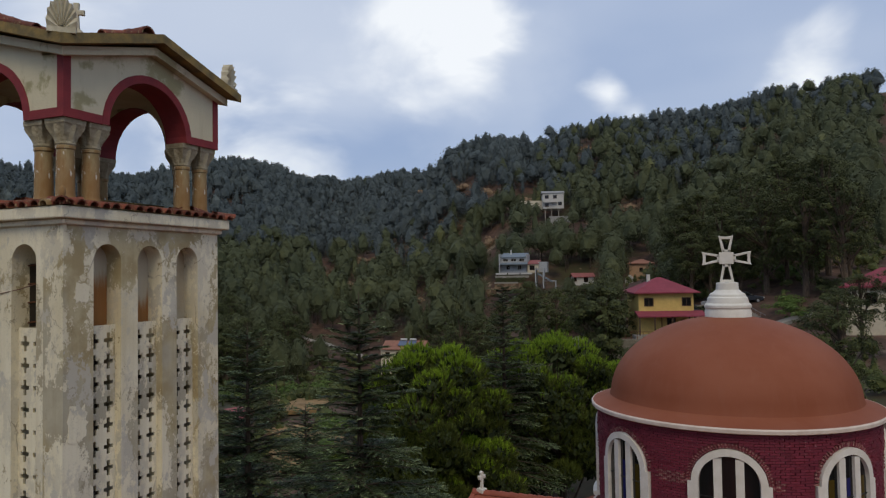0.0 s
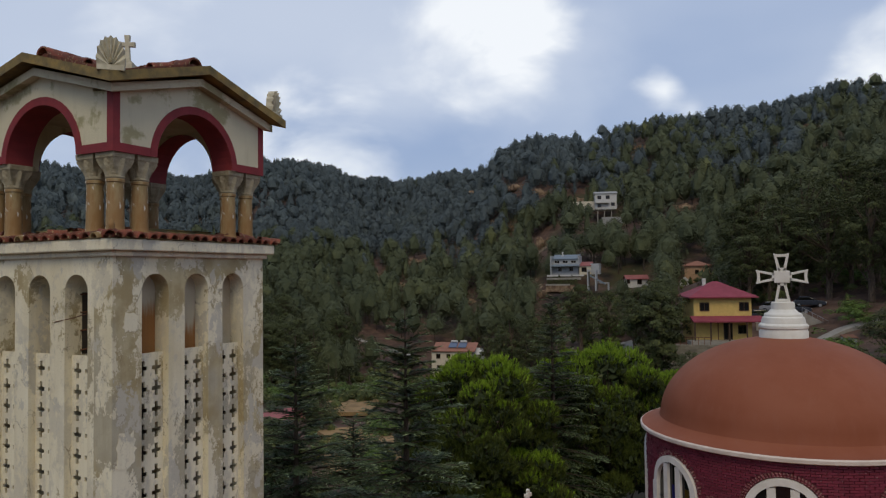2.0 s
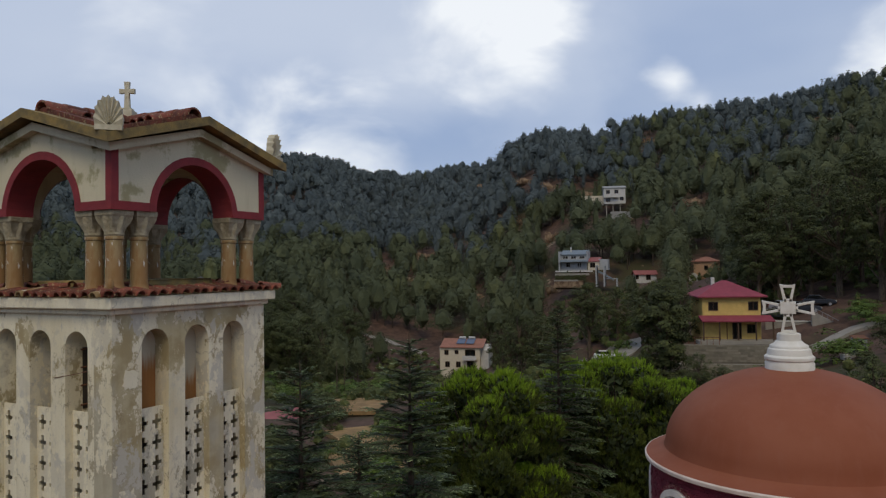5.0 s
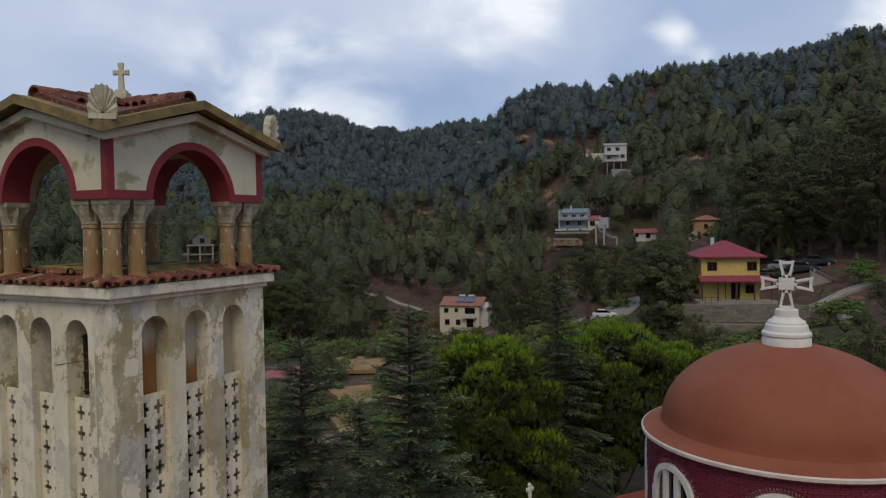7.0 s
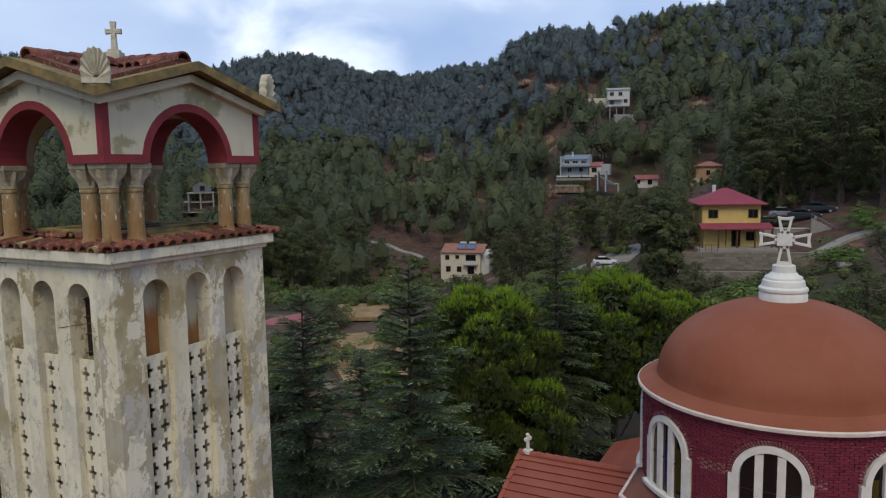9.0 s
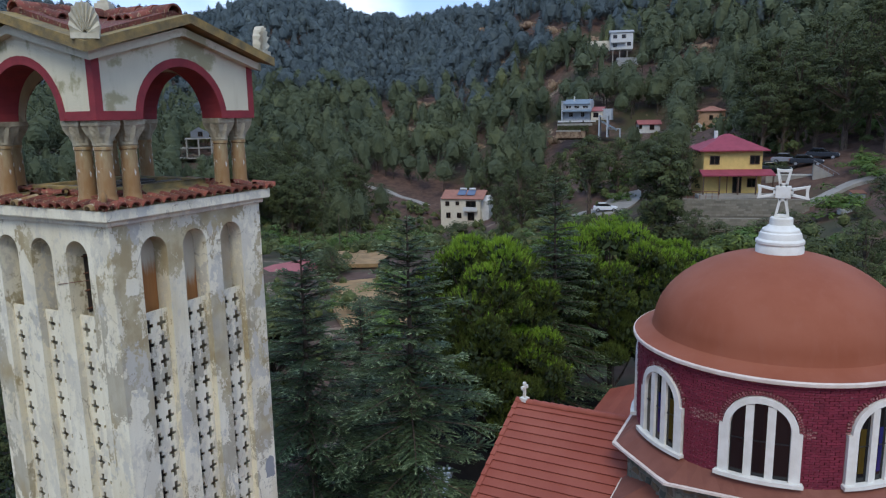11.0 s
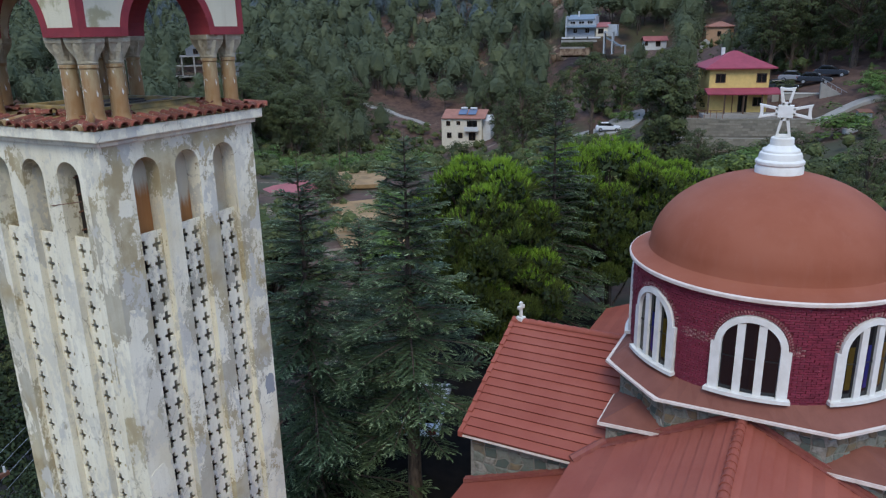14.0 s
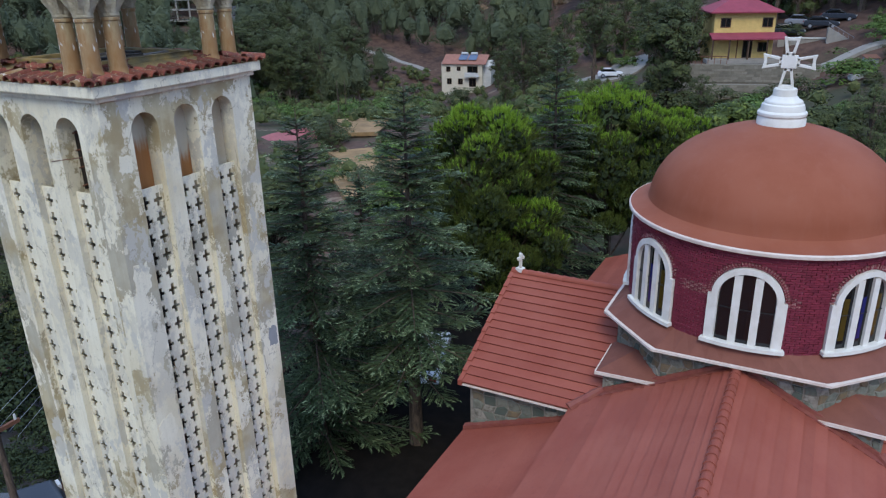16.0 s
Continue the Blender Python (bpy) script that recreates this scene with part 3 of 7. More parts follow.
def tile_mesh(r, length, thick=0.018, seg=8, taper=0.85):
    """A half-round clay tile along +y, lip at y = 0."""
    mb = MB()
    rows = []
    for y, k in ((0.0, 1.0), (length, taper)):
        for rr in (r * k, r * k - thick):
            rows.append([(rr * math.cos(math.pi * j / seg), y, rr * math.sin(math.pi * j / seg)) for j in range(seg + 1)])
    o0, i0, o1, i1 = rows
    for j in range(seg):
        mb.face([o0[j], o0[j + 1], o1[j + 1], o1[j]])
        mb.face([i0[j], i1[j], i1[j + 1], i0[j + 1]])
        mb.face([o0[j], i0[j], i0[j + 1], o0[j + 1]])
    return mb


SKIRT_TILE = tile_mesh(0.085, 0.40).mesh("roof_tile", M["old_tile"], True)
LICHEN_TILE = tile_mesh(0.085, 0.40).mesh("roof_tile", M["column"], True)
rnd = random.Random(4)
for k, face in enumerate(FACES):
    put, n = placer(face), face[3]
    ang = math.atan2(face[1][1], face[1][0])
    count = round((n + 0.36) / 0.205)
    for row in range(2):
        for j in range(count):
            s = -0.18 + (j + 0.5) * (n + 0.36) / count
            off = -0.19 + row * 0.34
            if row and not (0.1 < s < n - 0.1):
                continue
            if row and (k < 2 or rnd.random() < 0.12):
                continue
            o = part("roof_tile", LICHEN_TILE if rnd.random() < (0.15 if k == 1 else 0.04) else SKIRT_TILE, None, TOWER)
            o.matrix_local = Matrix.Translation(put(s, off + rnd.uniform(-0.025, 0.025), 14.135 + row * 0.075 + rnd.uniform(-0.008, 0.01))) @ Matrix.Rotation(ang + rnd.uniform(-0.06, 0.06), 4, "Z") @ Matrix.Rotation(radians(10), 4, "X")
for x, y, a in ((0, 0, 45), (WX, 0, 135), (0, WY, -45)):
    o = part("hip_tile", SKIRT_TILE, None, TOWER)
    d = Vector((math.cos(radians(a)), math.sin(radians(a)), 0))
    o.matrix_local = Matrix.Translation(Vector((x, y, 14.16)) - d * 0.30) @ Matrix.Rotation(radians(a - 90), 4, "Z") @ Matrix.Rotation(radians(8), 4, "X")

# belfry columns with carved capitals
shaft = MB().lathe([(0.155, 14.10), (0.155, 14.24), (0.135, 14.27), (0.128, 14.32), (0.12, 14.95), (0.135, 14.965), (0.135, 15.0), (0.12, 15.02)], 20).mesh("column", M["column"], True)


def capital_mesh():
    mb = MB()
    rings, seg = [], 32
    for z, r, sq in ((15.0, 0.125, 0.0), (15.03, 0.14, 0.0), (15.06, 0.135, 0.0), (15.13, 0.155, 0.15), (15.2, 0.175, 0.4), (15.27, 0.195, 0.75), (15.30, 0.205, 1.0), (15.31, 0.215, 1.0), (15.385, 0.22, 1.0)):
        ring = []
        for k in range(seg):
            a = 2 * math.pi * k / seg
            c, s = math.cos(a), math.sin(a)
            box = 0.86 / max(abs(c), abs(s))
            rr = r * ((1 - sq) + sq * box)
            if 15.06 < z < 15.3:
                rr *= 1 + 0.10 * math.cos(8 * a) + 0.05 * math.cos(16 * a + z * 60)
            ring.append((rr * c, rr * s, z))
        rings.append(ring)
    for p, q in zip(rings, rings[1:]):
        for k in range(seg):
            mb.face([p[k], p[(k + 1) % seg], q[(k + 1) % seg], q[k]])
    mb.face(rings[-1]), mb.face(rings[0][::-1])
    return mb.mesh("capital", M["capital"], True)


CAPITAL = capital_mesh()
for ex, sx in ((0, 1), (WX, -1)):
    for ey, sy in ((0, 1), (WY, -1)):
        for a, b in ((0.21, 0.21), (0.64, 0.21), (0.21, 0.64)):
            m = Matrix.Translation((ex + sx * a, ey + sy * b, 0))
            c = part("column", shaft, None, TOWER, "rust-stained stone column")
            c.matrix_local = m
            c2 = part("capital", CAPITAL, None, c, "carved stone capital")

# belfry gable walls, red trim
SPRING = 15.385
for k, face in enumerate(FACES):
    put, n = placer(face), face[3]
    t, r0 = 0.42, n / 2 - 0.77
    trim = t if k % 2 else 0.0
    inner = lambda s, d, z: put(s + trim, d, z)
    top = lambda s: 16.27 + 0.42 * (1 - abs(s + trim - n / 2) / (n / 2))
    mb = arch_wall(MB(), n - 2 * trim, top, [(n / 2 - trim, r0, SPRING, SPRING)], SPRING, t, inner)
    w = part("gable_wall", mb, M["gable_plaster"], TOWER, "cream plaster gable with arched opening")
    part("arch_band", arch_ring(MB(), n / 2, r0 - 0.004, r0 + 0.12, SPRING, put, -0.014, 0.03), M["red_paint"], w, "dark red painted arch border")
    e = 0.014
    c0 = 0.021 if k % 2 else -e
    ro = r0 + 0.12
    for s0, s1 in ((c0, n / 2 - ro + 0.012), (n / 2 + ro - 0.012, n - c0)):
        part("red_band", MB().prism([put(s0, 0, SPRING - 0.004), put(s1, 0, SPRING - 0.004), put(s1, 0, SPRING + 0.125), put(s0, 0, SPRING + 0.125)], Vector(put(0, -0.011, 0)) - Vector(put(0, 0, 0)), Vector(put(0, 0.02, 0)) - Vector(put(0, 0, 0))), M["red_paint"], w, "dark red painted band")
    for s0, s1 in ((c0, 0.11), (n - 0.11, n - c0)):
        part("corner_band", MB().prism([put(s0, 0, SPRING + 0.12), put(s1, 0, SPRING + 0.12), put(s1, 0, 16.27), put(s0, 0, 16.27)], Vector(put(0, -e, 0)) - Vector(put(0, 0, 0)), Vector(put(0, 0.02, 0)) - Vector(put(0, 0, 0))), M["red_paint"], w, "dark red painted corner band")
    soffit = MB()
    arch_ring(soffit, n / 2, r0 - 0.008, r0 - 0.002, SPRING, put, 0.0, t + 0.01, 22)
    part("arch_soffit", soffit, M["red_paint"], w)
part("belfry_ceiling", MB().box(0.3, WX - 0.3, 0.3, WY - 0.3, 16.22, 16.3), M["plaster_in"], TOWER)


def cross_gable(mb, o, ridge, slope, thick, cx=WX / 2, cy=WY / 2):
    """Two crossing gable roofs with overhang o."""
    ax, ay = cx + o, cy + o
    lowx, lowy = ridge - slope * ax, ridge - slope * ay
    low = min(lowx, lowy)
    for dz, flip in ((0, 1), (-thick, -1)):
        c = (cx, cy, ridge + dz)
        for sx, sy in ((1, 1), (1, -1), (-1, 1), (-1, -1)):
            cor = (cx + sx * ax, cy + sy * ay, low + dz)
            mb.face([c, (cx + sx * ax, cy, ridge + dz), cor][::flip])
            mb.face([c, cor, (cx, cy + sy * ay, ridge + dz)][::flip])
    for sx, sy in ((1, 1), (1, -1), (-1, 1), (-1, -1)):
        cor = (cx + sx * ax, cy + sy * ay, low)
        for e in ((cx + sx * ax, cy, ridge), (cx, cy + sy * ay, ridge)):
            mb.face([cor, e, (e[0], e[1], e[2] - thick), (cor[0], cor[1], low - thick)])
    return mb


part("roof_moulding", cross_gable(MB(), 0.13, 16.76, 0.265, 0.12), M["gable_plaster"], TOWER)
part("belfry_roof", cross_gable(MB(), 0.30, 16.95, 0.285, 0.14), M["roof_edge"], TOWER, "lichen-stained cement roof edge")
part("tile_field", cross_gable(MB(), -0.06, 17.03, 0.30, 0.12), M["old_tile"], TOWER, "old red clay roof")
BIG_TILE = tile_mesh(0.15, 0.42, 0.03, 10, 0.95).mesh("ridge_tile", M["old_tile"], True)
for a in range(4):
    d = Vector((round(math.cos(a * math.pi / 2)), round(math.sin(a * math.pi / 2)), 0))
    reach = WX / 2 if d.x else WY / 2
    for j in range(4):
        o = part("ridge_tile", BIG_TILE, None, TOWER, "half-round clay ridge tile")
        o.matrix_local = Matrix.Translation(Vector((WX / 2, WY / 2, 16.98 + 0.012 * j)) + d * (reach - 0.02 - j * 0.37)) @ Matrix.Rotation(a * math.pi / 2 + math.pi / 2, 4, "Z") @ Matrix.Rotation(rnd.uniform(-0.03, 0.03), 4, "X")
    side = Vector((-d.y, d.x, 0))
    for sgn in (-1, 1):
        for j in range(3):
            o = part("roof_tile", SKIRT_TILE, None, TOWER)
            q = Vector((WX / 2, WY / 2, 0)) + d * (reach - 0.35 - 0.30 * j) + side * sgn * (0.62 - 0.1 * j)
            o.matrix_local = Matrix.Translation((q.x, q.y, 16.85 + 0.02 * j)) @ Matrix.Rotation(math.atan2(-sgn * side.y, -sgn * side.x) - math.pi / 2, 4, "Z") @ Matrix.Rotation(radians(17), 4, "X")
cr = MB().box(-0.12, 0.12, -0.12, 0.12, 17.0, 17.16).box(-0.085, 0.085, -0.085, 0.085, 17.16, 17.2)
cr.prism([(-0.05, 0, 17.2), (0.05, 0, 17.2), (0.036, 0, 17.46), (0.13, 0, 17.45), (0.13, 0, 17.54), (0.036, 0, 17.53), (0.048, 0, 17.66), (-0.048, 0, 17.66), (-0.036, 0, 17.53), (-0.13, 0, 17.54), (-0.13, 0, 17.45), (-0.036, 0, 17.46)], (0, -0.035, 0), (0, 0.035, 0))
o = rounded(part("roof_cross", cr, M["acroter"], TOWER, "small white stone cross"), 0.008)
o.matrix_local = Matrix.Translation((WX / 2, WY / 2, 0.09)) @ Matrix.Rotation(radians(-60), 4, "Z")


def palmette():
    """A fan of ribs on a block, facing -y, in one piece."""
    mb = MB().box(-0.20, 0.20, -0.09, 0.09, 0.0, 0.07)
    ribs, rows = 9, []
    for k in range(2 * ribs + 1):
        a = math.pi * k / (2 * ribs)
        top = k % 2 == 1
        r = (1.0 if top else 0.94)
        x, z = -0.215 * r * math.cos(a) * (1 + 0.12 * math.sin(a)), 0.07 + 0.40 * r * math.sin(a) ** 0.8
        rows.append([(x * q, (-0.075 if top else -0.035) * (0.5 + 0.5 * q), 0.06 + (z - 0.06) * q) for q in (0.12, 0.5, 0.85, 1.0)])
    for p, q in zip(rows, rows[1:]):
        for j in range(3):
            mb.face([p[j], q[j], q[j + 1], p[j + 1]])
        mb.face([p[3], q[3], (q[3][0], 0.05, q[3][2]), (p[3][0], 0.05, p[3][2])])
        mb.face([(p[3][0], 0.05, p[3][2]), (q[3][0], 0.05, q[3][2]), (0, 0.05, 0.06)])
    return mb


PALM = palmette().mesh("acroterion", M["acroter"])
for x, y, a in ((-0.16, -0.16, -45), (WX + 0.14, -0.14, 18), (WX + 0.16, WY + 0.16, 135), (-0.16, WY + 0.16, -135)):
    o = part("acroterion", PALM, None, TOWER, "pale carved palmette")
    o.matrix_local = Matrix.Translation((x, y, 16.45)) @ Matrix.Rotation(radians(a), 4, "Z") @ Matrix.Diagonal((0.88, 1.0 if a < 0 else 1.2, 1.04, 1))
part("tie_rod", MB().tube([(-0.015, 1.24, 12.93), (0.02, 0.88, 12.99), (-0.015, 0.52, 13.06)], [0.007] * 3, 6), M["rust_brown"], TOWER)
for z in (13.33, 13.06, 12.79, 12.50):
    part("iron_rung", MB().tube([(0.25, 1.003, z), (0.37, 1.0, z + 0.01)], [0.013, 0.013], 6), M["rust_brown"], TOWER)
# strip on the jamb, coloured near-black as the unlit gap beyond the wall
part("shaft_slot", MB().box(0.285, 0.378, 1.006, 1.02, 12.44, 13.36), M["near_black"], TOWER, "near-black strip standing for an unlit gap into the shaft")
# later cement repairs
for x0, x1, z0, z1, mt in ((2.85, 3.13, 8.57, 9.05, "grey_block"), (0.05, 0.42, 10.83, 11.38, "grille_white"), (0.16, 0.46, 12.78, 13.09, "grille_white"), (0.02, 0.40, 8.1, 8.62, "grille_white")):
    rp = random.Random(int(x0 * 100 + z0))
    ring = []
    for k in range(26):
        a = 2 * math.pi * k / 26
        q = (abs(math.cos(a)) ** 5 + abs(math.sin(a)) ** 5) ** -0.2 * rp.uniform(0.70, 1.0)
        ring.append(((x0 + x1) / 2 + (x1 - x0) / 2 * q * math.cos(a), 0, (z0 + z1) / 2 + (z1 - z0) / 2 * q * math.sin(a)))
    part("cement_patch", MB().prism(ring, (0, -0.006, 0), (0, 0.02, 0)), M[mt], TOWER, "smooth grey cement repair")
# loose boards and broken edging on the belfry floor
rp = random.Random(17)
for x, y, L, a, mt in ((1.0, 0.98, 1.0, 4, "deck_wood"), (1.25, 1.16, 1.2, -3, "near_black"), (0.95, 1.34, 0.8, 8, "deck_wood"), (1.9, 1.1, 0.9, -5, "deck_wood"), (1.6, 1.6, 1.3, 2, "near_black"), (1.35, 1.9, 1.2, -7, "deck_wood"), (0.85, 1.75, 0.7, 84, "deck_wood"), (2.1, 1.85, 0.8, 86, "near_black")):
    o = part("loose_board", MB().box(-L / 2, L / 2, -0.07, 0.07, 0, 0.03), M[mt], TOWER, "dark weathered board")
    o.matrix_local = Matrix.Translation((x, y, 14.275 + rp.uniform(0.0, 0.05))) @ Matrix.Rotation(radians(a), 4, "Z") @ Matrix.Rotation(rp.uniform(-0.03, 0.03), 4, "Y")
for k in range(26):
    s, w = rp.uniform(0.15, 2.7), rp.uniform(0.28, 0.62)
    x, y = (w, s) if k % 3 else (s, w)
    if min(abs(x - 0.21), abs(y - 0.21)) < 0.05:
        continue
    o = part("broken_tile", SKIRT_TILE, None, TOWER)
    o.matrix_local = Matrix.Translation((x, y, 14.19 + 0.16 * min(x, y, 0.6))) @ Matrix.Rotation(rp.uniform(0, 6.28), 4, "Z") @ Matrix.Rotation(rp.uniform(-0.2, 0.2), 4, "X") @ Matrix.Scale(rp.uniform(0.45, 0.8), 4)
fin = MB().lathe([(0.05, 14.16), (0.055, 14.22), (0.035, 14.24), (0.045, 14.28), (0.05, 14.32), (0.035, 14.37), (0.012, 14.40)], 12, -0.10, -0.10)
part("corner_finial", fin, M["column"], TOWER, "small weathered stone finial", True)


# ---- the church: local x away from the nave's near end, y along the transept ----
CHURCH = thing("church", pose(12.26, -8.18, 0.24, 0, 0, 0.0) @ Matrix.Diagonal((0.995, 0.995, 0.975, 1)), "stone church with red tiled roofs and terracotta dome on brick drum", "church")
SLOPE, RIDGE, HALF = 0.512, 6.88, 3.75
OCT = [(3.42, -1.88), (3.42, 1.88), (1.88, 3.42), (-1.88, 3.42), (-3.42, 1.88), (-3.42, -1.88), (-1.88, -3.42), (1.88, -3.42)]


def octo(k, z):
    return [(x * k, y * k, z) for x, y in OCT]


# dome and its curled eave
prof = [(2.93, 10.02)]
for k in range(1, 25):
    a = radians(90 * k / 25)
    prof.append((2.90 * math.cos(a), 10.02 + 2.03 * math.sin(a)))
prof.append((0.3, 12.045))
dome = MB().lathe(prof, 96)
DRUM = part("drum", MB().lathe([(3.207, 7.0), (3.207, 9.74)], 128, close=False), M["mortar_red"], CHURCH, "round drum of dark red painted brick")
part("dome", dome, M["dome"], CHURCH, "smooth terracotta painted dome", True)
part("dome_flare", MB().lathe([(2.86, 10.10), (2.93, 10.03), (3.06, 9.955), (3.22, 9.90), (3.37, 9.865)], 96, close=False), M["dome"], CHURCH, "", True)
part("eave_ring", MB().lathe([(3.08, 9.70), (3.34, 9.745), (3.385, 9.77), (3.39, 9.84), (3.37, 9.868), (3.30, 9.872)], 96, close=False), M["eave_paint"], CHURCH, "pale pink eave ring", True)

# pedestal and cross
ped = MB().lathe([(0.545, 11.93), (0.55, 12.16), (0.53, 12.19), (0.53, 12.22), (0.555, 12.25), (0.555, 12.31), (0.53, 12.34), (0.50, 12.36), (0.49, 12.42), (0.47, 12.50), (0.43, 12.53), (0.43, 12.57), (0.41, 12.60), (0.34, 12.63), (0.30, 12.68), (0.27, 12.70), (0.26, 12.86), (0.24, 12.88)], 48)
part("pedestal", ped, M["white_trim"], CHURCH, "stepped white pedestal", True)


def flared_cross():
    """A cross with four flared, pierced arms in the y-z plane."""
    mb, zc, t = MB(), 13.50, 0.065
    push = ((-t, 0, 0), (t, 0, 0))
    mb.prism([(0, -0.17, zc - 0.15), (0, 0.17, zc - 0.15), (0, 0.17, zc + 0.15), (0, -0.17, zc + 0.15)], (-t - 0.012, 0, 0), (t + 0.012, 0, 0))
    for k, reach in enumerate((0.58, 0.58, 0.58, 0.64)):
        a = k * math.pi / 2
        def at(r, w):
            y, z = r * math.cos(a) - w * math.sin(a), r * math.sin(a) + w * math.cos(a)
            return (0, y, zc + z)
        w0, w1 = 0.085, 0.175
        mid = reach - 0.09
        wm = w0 + (w1 - w0) * (mid - 0.13) / (reach - 0.13)
        for s in (-1, 1):
            mb.prism([at(0.13, s * w0), at(mid, s * wm), at(mid, s * (wm - 0.055)), at(0.13, s * 0.018)], *push)
        mb.prism([at(mid - 0.002, -wm), at(reach, -w1), at(reach - 0.022, -w1 / 2), at(reach - 0.03, 0), at(reach - 0.022, w1 / 2), at(reach, w1), at(mid - 0.002, wm)], *push)
        mb.prism([at(0.13, -w0), at(0.22, -w0 - 0.01), at(0.22, w0 + 0.01), at(0.13, w0)], *push)
    return mb


rounded(part("dome_cross", flared_cross(), M["white_trim"], CHURCH, "white cross with flared pierced arms"), 0.008)

# sloping slab between drum and octagon, with its white edge
slab = MB()
ring = octo(1.0, 7.05)
circ = [(3.2 * math.cos(a), 3.2 * math.sin(a), 7.44) for a in (2 * math.pi * k / 64 for k in range(64))]
for k in range(64):
    a0, a1 = 2 * math.pi * k / 64, 2 * math.pi * (k + 1) / 64

    def rim(a):
        best = None
        for i in range(8):
            p, q = Vector(ring[i][:2]), Vector(ring[(i + 1) % 8][:2])
            d, e = Vector((math.cos(a), math.sin(a))), q - p
            den = d.x * e.y - d.y * e.x
            if abs(den) > 1e-9:
                t, u = (p.x * e.y - p.y * e.x) / den, (p.x * d.y - p.y * d.x) / den
                if t > 0 and -1e-6 <= u <= 1 + 1e-6:
                    best = t if best is None else min(best, t)
        return (best * math.cos(a), best * math.sin(a), 7.05)
    slab.face([circ[k], circ[(k + 1) % 64], rim(a1), rim(a0)])
slab.face([(x, y, z - 0.002) for x, y, z in ring][::-1])
part("drum_slab", slab, M["slab"], CHURCH, "sloping terracotta slab under the drum")
edge = MB()
for (a, b), (c, d) in zip(zip(octo(1.02, 7.055), octo(1.02, 7.055)[1:] + octo(1.02, 7.055)[:1]), zip(octo(0.99, 7.055), octo(0.99, 7.055)[1:] + octo(0.99, 7.055)[:1])):
    lo = lambda p: (p[0], p[1], 6.995)
    edge.face([a, b, d, c]), edge.face([lo(a), lo(b), b, a]), edge.face([lo(c), lo(d), lo(b), lo(a)]), edge.face([c, d, lo(d), lo(c)])
part("slab_edge", edge, M["eave_paint"], CHURCH, "white painted slab edge")
BODY = part("octagon_wall", MB().prism(octo(0.915, 0), (0, 0, 3.0), (0, 0, 6.972)), M["mortar"], CHURCH, "octagonal field stone wall")

# corner roofs outside the octagon
ears = {}
for sx in (-1, 1):
    for sy in (-1, 1):
        q = [(3.25 * sx, 3.25 * sy, 5.98), (3.25 * sx, 1.72 * sy, 6.02), (3.10 * sx, 1.68 * sy, 6.12), (1.68 * sx, 3.10 * sy, 6.12), (1.72 * sx, 3.25 * sy, 6.02)]
        e = MB()
        top = [(x, y, z + 0.0) for x, y, z in q]
        inner_pt = ((2.39 * sx), (2.39 * sy), 6.42)
        e.face([q[0], q[1], q[2], inner_pt]), e.face([q[0], inner_pt, q[3], q[4]])
        e.face([q[2], (3.10 * sx, 1.68 * sy, 5.9), (1.68 * sx, 3.10 * sy, 5.9), q[3], inner_pt])
        ears[sx, sy] = ear = part("corner_roof", e, M["slab"], CHURCH, "small terracotta corner roof")
        w = MB()
        for p, r in ((q[0], q[1]), (q[4], q[0])):
            w.prism([p, r, (r[0], r[1], r[2] - 0.09), (p[0], p[1], p[2] - 0.09)], (0, 0, 0), (0.03 * sx, 0.03 * sy, 0))
        part("corner_roof_edge", w, M["eave_paint"], ear)
        part("corner_base", MB().prism([(3.1 * sx, 3.1 * sy, 0), (3.1 * sx, 1.6 * sy, 0), (1.6 * sx, 3.1 * sy, 0)], (0, 0, 3), (0, 0, 5.93)), M["mortar"], ear)


# ---- drum windows ----
R = 3.24
WIN_A = [math.pi + k * math.pi / 4 for k in range(8)]
SILL, WSPRING, RIN, ROUT, WIDE = 7.53, 8.66, 0.60, 0.745, 0.82
GLASS = {0: ("glass_dark", "glass_dark", "glass_dark"), 7: ("glass_dark", "glass_blue", "glass_amber"), 1: ("glass_amber", "glass_blue", "glass_amber"), 2: ("glass_dark", "glass_blue", "glass_amber")}


def on_drum(a0, base):
    def put(s, d, z):
        a, r = a0 + s / R, base - d
        return (r * math.cos(a), r * math.sin(a), z)
    return put


def band(mb, put, s0, s1, z0, z1, d0, d1, n=4):
    """A block on the curved wall."""
    for k in range(n):
        a, b = s0 + (s1 - s0) * k / n, s0 + (s1 - s0) * (k + 1) / n
        p = [put(a, d0, z0), put(b, d0, z0), put(b, d0, z1), put(a, d0, z1)]
        q = [put(a, d1, z0), put(b, d1, z0), put(b, d1, z1), put(a, d1, z1)]
        mb.face(p), mb.face(q[::-1]), mb.face([p[3], p[2], q[2], q[3]]), mb.face([p[0], p[1], q[1], q[0]])
        if k == 0:
            mb.face([p[0], p[3], q[3], q[0]])
        if k == n - 1:
            mb.face([p[1], p[2], q[2], q[1]])
    return mb


